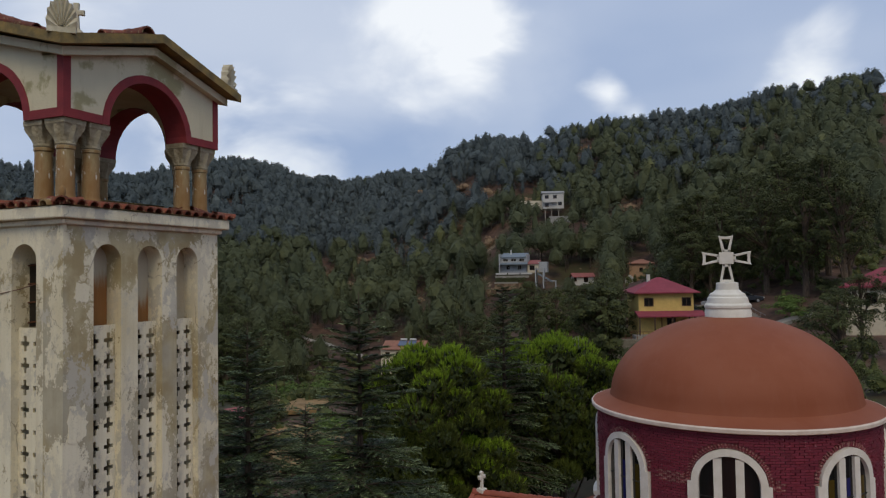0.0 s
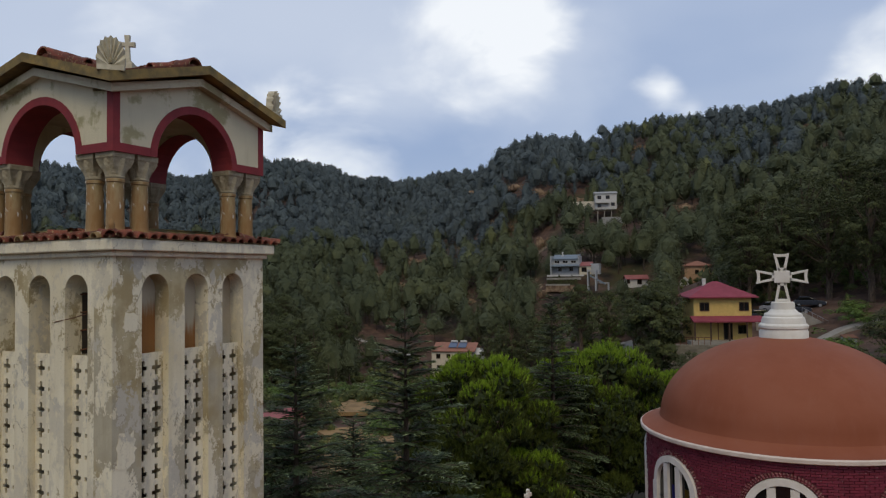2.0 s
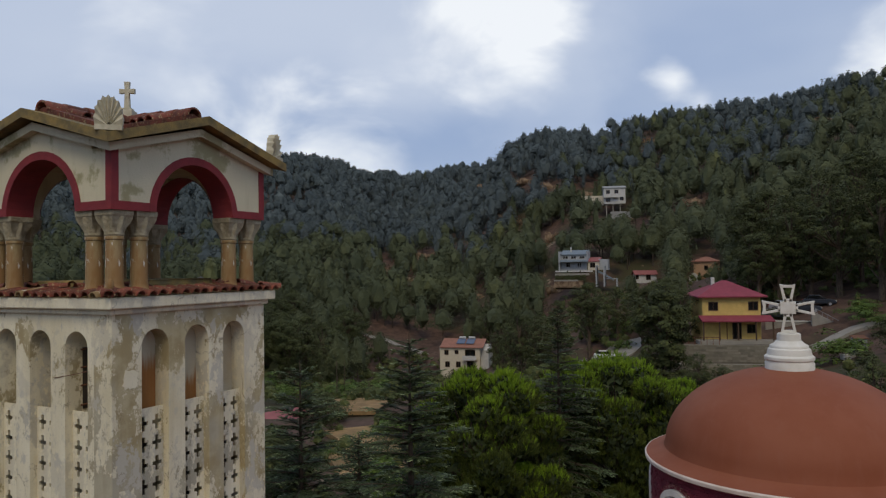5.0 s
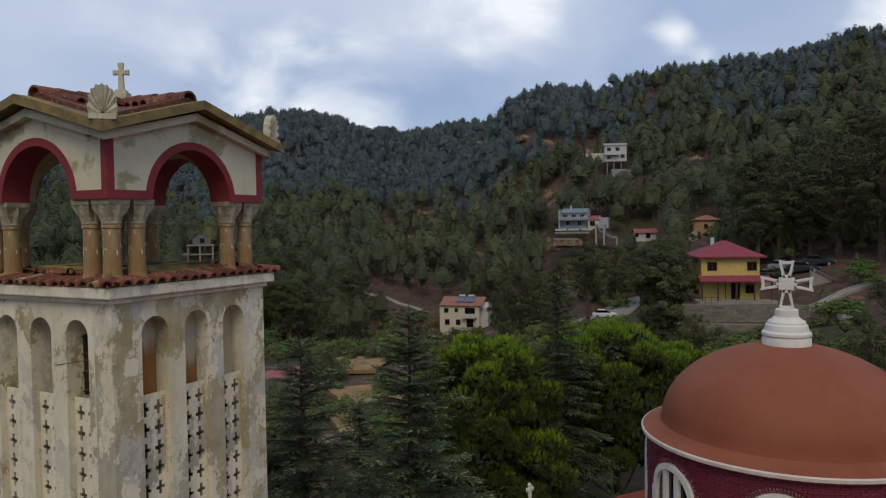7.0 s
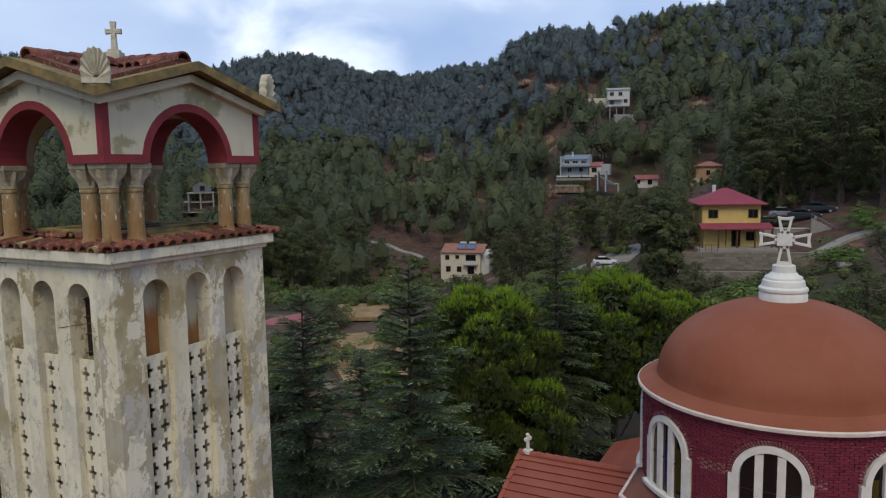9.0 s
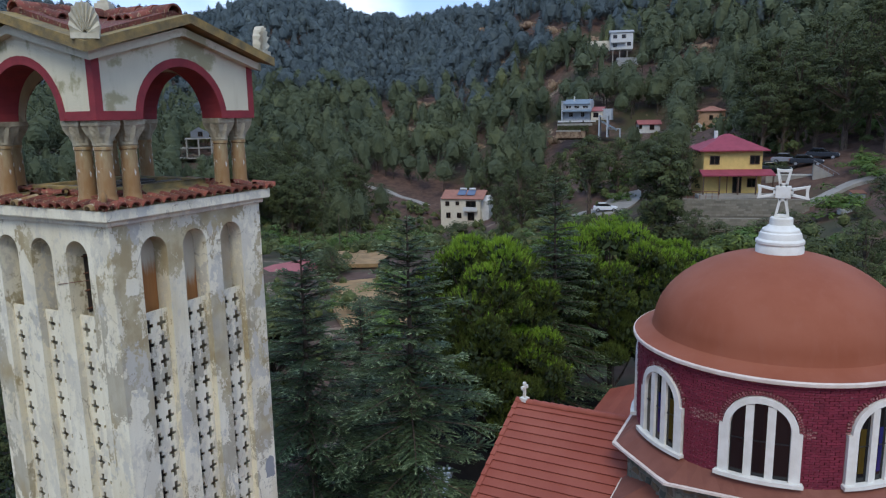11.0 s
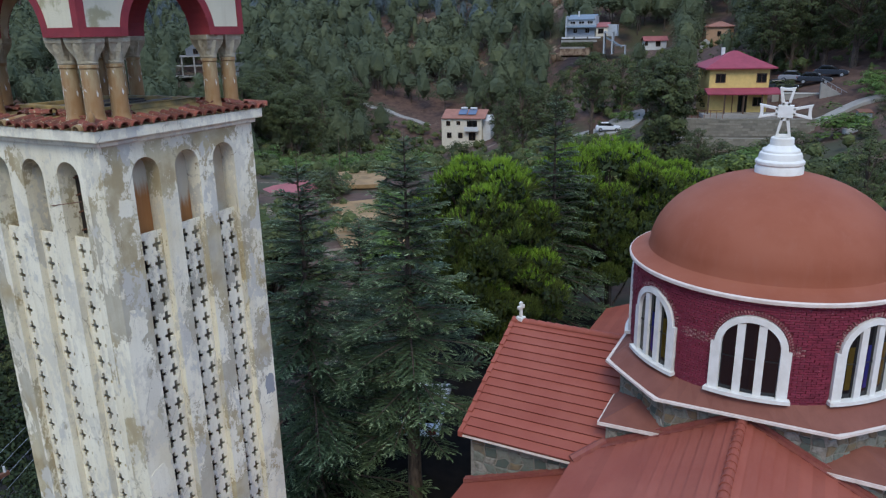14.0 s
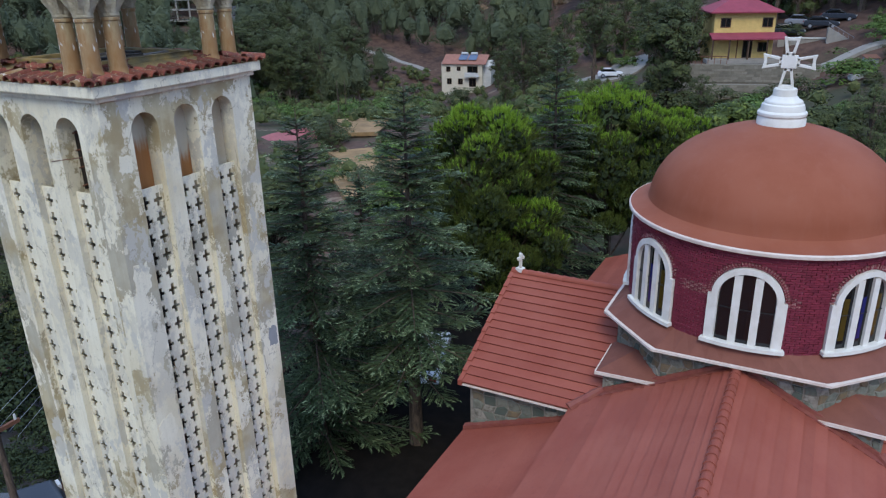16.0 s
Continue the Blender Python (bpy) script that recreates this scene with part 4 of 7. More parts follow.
for k, a0 in enumerate(WIN_A):
    put = on_drum(a0, R)
    fr = arch_ring(MB(), 0.0, RIN, ROUT, WSPRING, put, -0.07, 0.10, 24)
    for s in (-1, 1):
        band(fr, put, *sorted((s * RIN, s * WIDE)), SILL, WSPRING, -0.07, 0.10, 2)
    win = part("drum_window", fr, M["white_trim"], CHURCH, "arched white window surround")
    band_mb = band(MB(), put, -0.875, 0.875, SILL - 0.09, SILL, -0.16, 0.1, 8)
    part("sill", band_mb, M["white_trim"], win)
    for s in (-0.215, 0.215):
        zt = WSPRING + math.sqrt(RIN ** 2 - (abs(s) + 0.1) ** 2) + 0.03
        part("mullion", band(MB(), put, s - 0.082, s + 0.082, SILL, zt, -0.05, 0.08, 2), M["white_trim"], win)
    tones = GLASS.get(k, ("glass_dark",) * 3)
    for j, (s0, s1) in enumerate(((-0.60, -0.295), (-0.135, 0.135), (0.295, 0.60))):
        g = MB()
        m = 6
        for i in range(m):
            a, b = s0 + (s1 - s0) * i / m, s0 + (s1 - s0) * (i + 1) / m
            h = lambda s: WSPRING + math.sqrt(max(RIN ** 2 - s * s, 0))
            g.face([put(a, 0.018, SILL), put(b, 0.018, SILL), put(b, 0.018, h(b)), put(a, 0.018, h(a))])
            g.face([put(a, 0.028, SILL), put(b, 0.028, SILL), put(b, 0.028, h(b)), put(a, 0.028, h(a))])
        pane = part("pane", g, M["glass_dark"], win)
        if tones[j] != "glass_dark":
            part("stained_strip", band(MB(), put, s0 + 0.085, s1 - 0.085, SILL + 0.2, WSPRING + 0.1, 0.008, 0.014, 2), M[tones[j]], pane)
        part("glazing_bar", band(MB(), put, s0, s1, 8.35, 8.375, 0.0, 0.018, 2), M["lead"], pane)

# ---- bricks of the drum: courses, soldier arches over the windows ----
COURSE, BLEN = 0.058, 0.20
rb = random.Random(11)
near_bricks, far_bricks = [], MB()
BRICK_BOX = MB().box(-BLEN / 2 + 0.007, BLEN / 2 - 0.007, -0.06, 0.06, -COURSE / 2 + 0.0045, COURSE / 2 - 0.0045)
BRICK_ME = BRICK_BOX.mesh("brick", M["brick"])
BRICK_HALF = MB().box(-BLEN / 4 + 0.007, BLEN / 4 - 0.007, -0.06, 0.06, -COURSE / 2 + 0.0045, COURSE / 2 - 0.0045).mesh("brick", M["brick"])


def in_window(s_abs, z, pad, half):
    for a0 in WIN_A:
        s = ((s_abs / R - a0 + math.pi) % (2 * math.pi) - math.pi) * R
        if z < WSPRING and abs(s) < WIDE - 0.02 + half * 0.6 and z > SILL - 0.11:
            return True
        if z >= WSPRING and math.hypot(s, z - WSPRING) < ROUT + pad + half * 0.35:
            return True
    return False


per = round(2 * math.pi * R / BLEN)
step = 2 * math.pi * R / per
slots = []
z, row = 7.42, 0
while z < 9.72:
    for j in range(per):
        s = (j + 0.5 * (row % 2)) * step
        if in_window(s, z, 0.125, BLEN / 2):
            for sh in (-BLEN / 4, BLEN / 4):
                if not in_window(s + sh, z, 0.115, BLEN / 4):
                    slots.append((s + sh, z, True))
        else:
            slots.append((s, z, False))
    z += COURSE
    row += 1
front = [q for q in slots if abs(((q[0] / R - math.pi * 0.97 + math.pi) % (2 * math.pi)) - math.pi) < radians(52)]
front.sort(key=lambda q: abs(((q[0] / R - math.pi * 0.98 + math.pi) % (2 * math.pi)) - math.pi))
chosen = set(front[:270])
brick_places = []
for q in slots:
    s, z, half = q
    a = s / R
    m = Matrix.Rotation(a, 4, "Z") @ Matrix.Translation((R - 0.06 + rb.uniform(-0.008, 0.012), 0, z)) @ Matrix.Rotation(math.pi / 2 + rb.uniform(-0.03, 0.03), 4, "Z") @ Matrix.Rotation(rb.uniform(-0.012, 0.012), 4, "Y")
    if q in chosen:
        brick_places.append((m, half))
    else:
        b = MB()
        k = 0.5 if half else 1.0
        b.box(-BLEN / 2 * k + 0.007, BLEN / 2 * k - 0.007, -0.06, 0.06, -COURSE / 2 + 0.0045, COURSE / 2 - 0.0045).moved(m)
        i = len(far_bricks.v)
        far_bricks.v += b.v
        far_bricks.f += [tuple(i + t for t in f) for f in b.f]
soldier_places = []
far_soldiers = MB()
for k, a0 in enumerate(WIN_A):
    for j in range(38):
        t = math.pi * (j + 0.5) / 38
        rr = ROUT + 0.07
        s, z = -math.cos(t) * rr, WSPRING + math.sin(t) * rr
        a = a0 + s / R
        m = Matrix.Rotation(a, 4, "Z") @ Matrix.Translation((R - 0.045 + rb.uniform(-0.006, 0.012), 0, z)) @ Matrix.Rotation(math.pi / 2, 4, "Z") @ Matrix.Rotation(math.pi + t, 4, "Y")
        soldier_places.append((m, k in (0,)))


# ---- roofs in courses ----
def roof_slope(name, p0, p1, down, length, courses, mat, parent, shape=None, lift=0.03):
    """Courses of a tiled slope: the ridge runs p0 to p1; down is the way down the slope. shape(k) trims the ends of course k."""
    p0, p1, down = Vector(p0), Vector(p1), Vector(down).normalized()
    along = (p1 - p0).normalized()
    up = along.cross(down)
    up = up if up.z > 0 else -up
    step = length / courses
    for k in range(courses):
        e0, e1 = shape(k / courses), shape((k + 1) / courses)
        a0, b0 = p0 + along * e0[0] + down * step * k, p1 - along * e0[1] + down * step * k
        a1, b1 = p0 + along * e1[0] + down * (step * (k + 1) - 0.008), p1 - along * e1[1] + down * (step * (k + 1) - 0.008)
        mb = MB()
        lo, hi = up * 0.004, up * lift
        t = up * (lift + 0.004)
        mb.face([a0 + lo, b0 + lo, b1 + hi, a1 + hi])
        mb.face([a1 + hi, b1 + hi, b1 + hi - t, a1 + hi - t])
        mb.face([a0 + lo - t, a1 + hi - t, b1 + hi - t, b0 + lo - t])
        mb.face([a0 + lo, a1 + hi, a1 + hi - t, a0 + lo - t])
        mb.face([b0 + lo, b0 + lo - t, b1 + hi - t, b1 + hi])
        part(name, mb, mat, parent)


SLEN = math.hypot(HALF, HALF * SLOPE)
ARMS = {"transept": ((0, 1), 6.88), "nave": ((-1, 0), 15.0), "far_transept": ((0, -1), 6.88), "sanctuary": ((1, 0), 10.9)}
RIDGE_ME = tile_mesh(0.12, 0.34, 0.02, 10, 0.84).mesh("ridge_tile", M["roof_red"], True)
arm_walls = {}
for arm, ((dx, dy), reach) in ARMS.items():
    d, side = Vector((dx, dy, 0)), Vector((-dy, dx, 0))
    roof = part("arm_roof", MB().prism([tuple(d * 3.0 + side * s + Vector((0, 0, z))) for s, z in ((-HALF + 0.05, RIDGE - (HALF - 0.05) * SLOPE - 0.06), (0, RIDGE - 0.06), (HALF - 0.05, RIDGE - (HALF - 0.05) * SLOPE - 0.06), (HALF - 0.05, RIDGE - HALF * SLOPE - 0.13), (0, RIDGE - 0.16), (-HALF + 0.05, RIDGE - HALF * SLOPE - 0.13))], (0, 0, 0), tuple(d * (reach - 3.02))), M["flashing"], CHURCH, "red tiled gable roof")
    for s in (-1, 1):
        roof_slope("roof_course", d * 3.02 + Vector((0, 0, RIDGE)), d * reach + Vector((0, 0, RIDGE)), side * s + Vector((0, 0, -SLOPE)), SLEN, 15, M["roof_red"], roof, lambda k: (0, 0), 0.042)
    n = int((reach - 3.1) / 0.27)
    for j in range(n):
        o = part("ridge_tile", RIDGE_ME, None, roof)
        o.matrix_local = Matrix.Translation(d * (reach - j * 0.27) + Vector((0, 0, RIDGE + 0.0))) @ Matrix.Rotation(math.atan2(dy, dx) + math.pi / 2, 4, "Z") @ Matrix.Rotation(radians(-2.5), 4, "X")
    if arm in ("transept", "far_transept", "sanctuary"):
        for s in (-1, 1):
            verge = MB()
            a = d * reach + Vector((0, 0, RIDGE + 0.03))
            b = d * reach + side * s * HALF + Vector((0, 0, RIDGE - HALF * SLOPE + 0.03))
            for j in range(12):
                p, q = a.lerp(b, j / 12), a.lerp(b, (j + 1.08) / 12)
                up = Vector((0, 0, 0.05))
                verge.prism([p + up * (j % 1), q + up, q - up * 2.2, p - up * 2.2], tuple(d * -0.10), tuple(d * 0.03))
            part("verge_tiles", verge, M["roof_red"], roof)
    # eave board and stone walls under the arm
    for s in (-1, 1):
        e = MB().box(-1, 1, -1, 1, -1, 1)
        c = d * (reach + 3.2) / 2 + side * s * (HALF - 0.01) + Vector((0, 0, RIDGE - HALF * SLOPE - 0.065))
        e.moved(Matrix.Translation(c) @ Matrix.Rotation(math.atan2(dy, dx), 4, "Z") @ Matrix.Diagonal(((reach - 3.2) / 2, 0.03, 0.018, 1)))
        part("eave_board", e, M["eave_paint"], roof)
    w = MB()
    hw, end = 3.45, reach - 0.2
    poly = [tuple(d * 0.0 + side * s + Vector((0, 0, z))) for s, z in ((-hw, -0.5), (hw, -0.5), (hw, RIDGE - hw * SLOPE - 0.18), (0, RIDGE - 0.2), (-hw, RIDGE - hw * SLOPE - 0.18))]
    w.prism(poly, tuple(d * 2.6), tuple(d * end))
    arm_walls[arm] = part("arm_wall", w, M["mortar"], CHURCH, "field stone wall")

# aisle lean-to beside the nave
for s in (1, -1):
    ai = part("aisle_roof", MB().prism([(-3.5, s * 3.5, 4.56), (-3.5, s * 6.86, 3.22), (-3.5, s * 6.86, 3.12), (-3.5, s * 3.5, 4.4)], (0, 0, 0), (-11.3, 0, 0)), M["flashing"], CHURCH, "lower red lean-to roof")
    length = math.hypot(3.36, 1.34)
    roof_slope("roof_course", (-14.8, s * 3.5, 4.58), (-3.47, s * 3.5, 4.58), (0, s * 3.36, -1.34), length, 10, M["roof_red"], ai, lambda k: (0, 0), 0.022)
    part("aisle_wall", MB().box(-14.6, -3.4, *sorted((s * 3.4, s * 6.6)), -0.5, 3.2), M["mortar"], CHURCH, "field stone aisle wall")
    part("aisle_flashing", MB().prism([(-3.44, s * 3.7, 4.56), (-3.44, s * 6.86, 3.30), (-3.44, s * 6.86, 3.42), (-3.44, s * 3.7, 4.66)], (0, 0, 0), (-0.14, 0, -0.03)), M["flashing"], ai)
    af = part("aisle_roof", MB().prism([(3.5, s * 3.5, 4.56), (3.5, s * 6.86, 3.22), (3.5, s * 6.86, 3.12), (3.5, s * 3.5, 4.4)], (0, 0, 0), (7.5, 0, 0)), M["flashing"], CHURCH, "lower red lean-to roof")
    roof_slope("roof_course", (3.47, s * 3.5, 4.58), (11.0, s * 3.5, 4.58), (0, s * 3.36, -1.34), length, 10, M["roof_red"], af, lambda k: (0, 0), 0.022)
    part("aisle_wall", MB().box(3.4, 10.8, *sorted((s * 3.4, s * 6.6)), -0.5, 3.2), M["mortar"], CHURCH, "field stone aisle wall")
    fl = MB()
    # mastic strips where the nave roof meets the octagon
    fl.prism([(-3.13, 0, RIDGE + 0.16), (-3.13, s * 3.6, RIDGE + 0.16 - 3.6 * SLOPE), (-3.13, s * 3.6, RIDGE - 3.6 * SLOPE), (-3.13, 0, RIDGE)], (0.02, 0, 0), (-0.05, 0, 0))
    fl.prism([(-3.13, 0, RIDGE + 0.06), (-3.13, s * 3.6, RIDGE + 0.06 - 3.6 * SLOPE), (-3.36, s * 3.6, RIDGE + 0.05 - 3.6 * SLOPE), (-3.30, 0, RIDGE + 0.05)], (0, 0, -0.02), (0, 0, 0))
    part("valley_flashing", fl, M["flashing"], CHURCH)
    v = MB().tube([(-3.1, s * 3.1, 5.36), (-HALF, s * HALF, RIDGE - HALF * SLOPE + 0.05)], [0.12, 0.14], 8)
    part("valley_gutter", v, M["flashing"], CHURCH)

gc = MB().box(-0.11, 0.11, -0.11, 0.11, 6.9, 7.02)
gc.prism([(0, y, z) for y, z in ((-0.04, 7.02), (0.04, 7.02), (0.035, 7.30), (0.125, 7.28), (0.14, 7.34), (0.125, 7.40), (0.035, 7.38), (0.055, 7.48), (0, 7.52), (-0.055, 7.48), (-0.035, 7.38), (-0.125, 7.40), (-0.14, 7.34), (-0.125, 7.28), (-0.035, 7.30))], (-0.04, 0, 0), (0.04, 0, 0))
g = rounded(part("gable_cross", gc, M["white_trim"], CHURCH, "small white cross on the gable"), 0.01)
g.matrix_local = Matrix.Translation((0, 6.62, 0)) @ Matrix.Rotation(radians(72), 4, "Z")


# ---- field stones on the walls ----
def rubble(origin, along, up, width, height, cell, seed, inside=None):
    """Irregular many-sided stones with gaps between, as one polygon each."""
    r = random.Random(seed)
    cols, rows = max(1, round(width / cell)), max(1, round(height / (cell * 0.8)))
    gx, gz = width / cols, height / rows
    grid = {}
    for j in range(rows + 1):
        for i in range(2 * cols + 2):
            x = (i * 0.5 - (0.0 if j % 2 else 0.25)) * gx
            grid[i, j] = (min(max(x + r.uniform(-0.16, 0.16) * gx, 0), width), min(max(j * gz + r.uniform(-0.2, 0.2) * gz, 0), height))
    out = []
    for j in range(rows):
        for i in range(cols + 1):
            k = 2 * i + (0 if j % 2 else 0)
            pts = [grid.get((k + a, j + b)) for a, b in ((0, 0), (1, 0), (2, 0), (2, 1), (1, 1), (0, 1))]
            if None in pts:
                continue
            cx, cz = sum(p[0] for p in pts) / 6, sum(p[1] for p in pts) / 6
            if inside and not inside(cx, cz):
                continue
            if max(p[0] for p in pts) - min(p[0] for p in pts) < 0.3 * gx:
                continue
            shrink = 1 - 0.018 / cell * 2
            out.append([(cx + (p[0] - cx) * shrink, cz + (p[1] - cz) * shrink) for p in pts])
    return out


def lay_stones(polys, origin, along, out_dir, parent, seed):
    r = random.Random(seed)
    origin, along, out_dir = Vector(origin), Vector(along), Vector(out_dir)
    for pts in polys:
        place = lambda p, d: origin + along * p[0] + Vector((0, 0, p[1])) + out_dir * d
        cx, cz = sum(p[0] for p in pts) / len(pts), sum(p[1] for p in pts) / len(pts)
        h = r.uniform(0.012, 0.035)
        mb = MB()
        inner_pts = [(cx + (p[0] - cx) * 0.8, cz + (p[1] - cz) * 0.8) for p in pts]
        n = len(pts)
        for k in range(n):
            a, b = pts[k], pts[(k + 1) % n]
            c, d = inner_pts[(k + 1) % n], inner_pts[k]
            mb.face([place(a, -0.02), place(b, -0.02), place(b, h * 0.5), place(a, h * 0.5)])
            mb.face([place(a, h * 0.5), place(b, h * 0.5), place(c, h), place(d, h)])
        mb.face([place(p, h) for p in inner_pts])
        part("stone", mb, M["stone"], parent)


o915 = octo(0.915, 0)
for i, z0 in ((3, 5.9), (4, 5.05), (5, 5.9), (2, 5.05)):
    a, b = Vector(o915[i]), Vector(o915[(i + 1) % 8])
    al = (b - a).normalized()
    outd = Vector((al.y, -al.x, 0))
    lay_stones(rubble(a, al, None, (b - a).length, 6.95 - z0, 0.27, 20 + i), a + Vector((0, 0, z0)), al, outd, BODY, 40 + i)
aw = arm_walls["transept"]
lay_stones(rubble(None, None, None, 3.2, 1.9, 0.36, 77), (-3.45, 3.45, 3.2), (0, 1, 0), (-1, 0, 0), aw, 78)
for s in (1, -1):
    ear = ears[-1, s]
    lay_stones(rubble(None, None, None, 1.4, 0.75, 0.24, 90 + s), (-3.1, 1.68 if s > 0 else -3.08, 5.15), (0, 1, 0), (-1, 0, 0), ear, 91 + s)

CHIP_ME, CHIP_HALF = BRICK_ME.copy(), BRICK_HALF.copy()
for me in (CHIP_ME, CHIP_HALF):
    me.materials.clear()
    me.materials.append(M["brick_chipped"])
for m, half in brick_places:
    worn = 8.56 < m.translation.z < 8.80
    o = part("brick", (CHIP_HALF if half else CHIP_ME) if worn else (BRICK_HALF if half else BRICK_ME), None, DRUM)
    o.matrix_local = m
for m, near in soldier_places:
    if near:
        o = part("brick", CHIP_HALF, None, DRUM)
        o.matrix_local = m
    else:
        b = MB().box(-BLEN / 4, BLEN / 4, -0.06, 0.06, -COURSE / 2 + 0.008, COURSE / 2 - 0.008).moved(m)
        i = len(far_soldiers.v)
        far_soldiers.v += b.v
        far_soldiers.f += [tuple(i + t for t in f) for f in b.f]
part("brickwork", far_bricks, M["brick"], DRUM, "", False, "stuff")
part("arch_bricks", far_soldiers, M["brick_chipped"], DRUM, "", False, "stuff")


# ---- the land: one sheet round the church, valley, wooded hills ----
CX, CY = -6.88, -8.90
TURNED, AXIS, SPREAD = 27.5, 25.0, 0.975


def bearing(az):
    """Compass bearing in the world of a survey bearing."""
    return TURNED + (az - AXIS) * SPREAD


def survey(z, d):
    """World height of a survey height at that distance."""
    k = np.clip((np.asarray(d, float) - 40) / 60, 0, 1)
    return z + k * (0.00236 * np.asarray(d, float) - 0.025 * (z - 15.2))


DIST = [0, 25, 60, 95, 105, 135, 175, 200, 260, 400, 560, 900, 3200]
PROFILE = {
    -8: [0, 0, 2.5, 6, 8, 13, 20, 26, 46, 100, 108, 90, 60],
    2: [0, 0, 0.5, 1.5, 5.2, 8, 12, 17, 38, 93, 97, 80, 60],
    12: [0, 0, -1, -2, -2.2, -2.8, 4, 9, 33, 85, 86, 75, 60],
    25: [0, -0.5, -2.5, -5, -6, -9, -11, -6, 7, 38, 76, 70, 60],
    35: [0, -0.5, -2.5, -5.5, -6.5, -9, -8, -4, 7, 41, 90, 70, 60],
    45: [0, -0.5, -2, -4, -5, -5, -2, 3, 9, 32, 68, 60, 60],
    60: [0, -0.5, -1, -1, -1, 0, 3, 6, 15, 40, 68, 60, 60],
}
ANGLES = sorted(PROFILE)
PADS = [(9.05, 200, 9.0, 7.0), (4.5, 186, 9.6, 7.0), (14.0, 188, 9.5, 7.0)]
SKY_AZ = [-7.3, -4.3, -1.4, 0.5, 3.6, 7.2, 11.1, 12.8, 14.6, 17.2, 19.3, 20.9, 22.3, 25.9, 28.0, 30.9, 33.1, 35.8, 38.6, 40.2, 41.9, 44.0, 51.0, 53.5]
SKY_DZ = [-5.0, 1.1, 1.3, -5.4, -2.7, -3.5, -6.8, -8.8, -0.4, 9.8, 17.0, 11.4, 6.0, 3.3, -4.2, -5.3, 3.3, 5.4, 10.8, 10.6, 12.8, 10.9, 10.4, 14.3]


def land(x, y):
    """Height of the ground; works on arrays."""
    x, y = np.asarray(x, float), np.asarray(y, float)
    d = np.hypot(x - CX, y - CY)
    a = ((np.degrees(np.arctan2(y - CY, x - CX)) - TURNED) / SPREAD + AXIS - 26 + 180) % 360 - 180
    ac = np.clip(a + 26, -8, 60)
    z = np.zeros_like(d)
    tot = np.zeros_like(d)
    for i, k in enumerate(ANGLES):
        lo = ANGLES[i - 1] if i else k - 1
        hi = ANGLES[i + 1] if i + 1 < len(ANGLES) else k + 1
        w = np.clip(np.minimum((ac - lo) / (k - lo), (hi - ac) / (hi - k)), 0, 1)
        w = w * w * (3 - 2 * w)
        z += w * np.interp(d, DIST, PROFILE[k])
        tot += w
    z /= np.maximum(tot, 1e-6)
    back = np.clip((np.abs(a) - 55) / 45, 0, 1)
    z = z * (1 - back) + back * np.interp(d, [0, 40, 200, 600, 3200], [0, 0, 8, 60, 60])
    amp = np.clip((d - 45) / 250, 0, 1)
    z += amp * (2.2 * np.sin(x * 0.045 + 1.3) * np.cos(y * 0.052) + 1.1 * np.sin(x * 0.13 + y * 0.09))
    z += np.clip((d - 200) / 200, 0, 1) * (3.0 * np.sin(y * 0.035 + x * 0.012) + 1.5 * np.sin(y * 0.11 - x * 0.05))
    # knolls and saddles along the skyline
    z += np.clip((d - 270) / 160, 0, 1) * np.interp(ac, SKY_AZ, SKY_DZ)
    z = survey(z, d)
    # level pads cut for the small houses
    for pa, pd, pz, pr in PADS:
        px, py = CX + pd * math.cos(radians(bearing(pa))), CY + pd * math.sin(radians(bearing(pa)))
        k = np.clip((pr * 1.6 - np.hypot(x - px, y - py)) / (pr * 0.6), 0, 1)
        z = z + k * np.minimum(float(survey(pz, pd)) - z, 0)
    return z


def land_at(x, y):
    return float(land(np.array([x]), np.array([y]))[0])


def polar(az, d):
    """A place on the land at that bearing and distance from the drone's stand."""
    x, y = CX + d * math.cos(radians(bearing(az))), CY + d * math.sin(radians(bearing(az)))
    return x, y, land_at(x, y)


rings = np.concatenate([np.linspace(0.5, 60, 50), np.geomspace(61.5, 620, 150), np.geomspace(650, 3200, 14)])
angs = np.radians(np.concatenate([np.arange(-15, 70, 0.5), np.arange(70, 345, 5)]))
gx = CX + np.outer(rings, np.cos(angs))
gy = CY + np.outer(rings, np.sin(angs))
gz = land(gx, gy)
nr, na = gx.shape
verts = np.stack([gx, gy, gz], -1).reshape(-1, 3)
i0 = (np.arange(nr - 1)[:, None] * na + np.arange(na)[None, :])
i1 = (np.arange(nr - 1)[:, None] * na + (np.arange(na)[None, :] + 1) % na)
quads = np.stack([i0, i0 + na, i1 + na, i1], -1).reshape(-1, 4)
me = bpy.data.meshes.new("ground")
faces = quads.tolist() + [list(range(na))]
me.from_pydata(verts.tolist(), [], faces)
me.materials.append(M["soil"])
for p in me.polygons:
    p.use_smooth = True
tagged(new("ground", me), "red-brown hillside soil with scrub and bare rock", "ground", "", "structure")


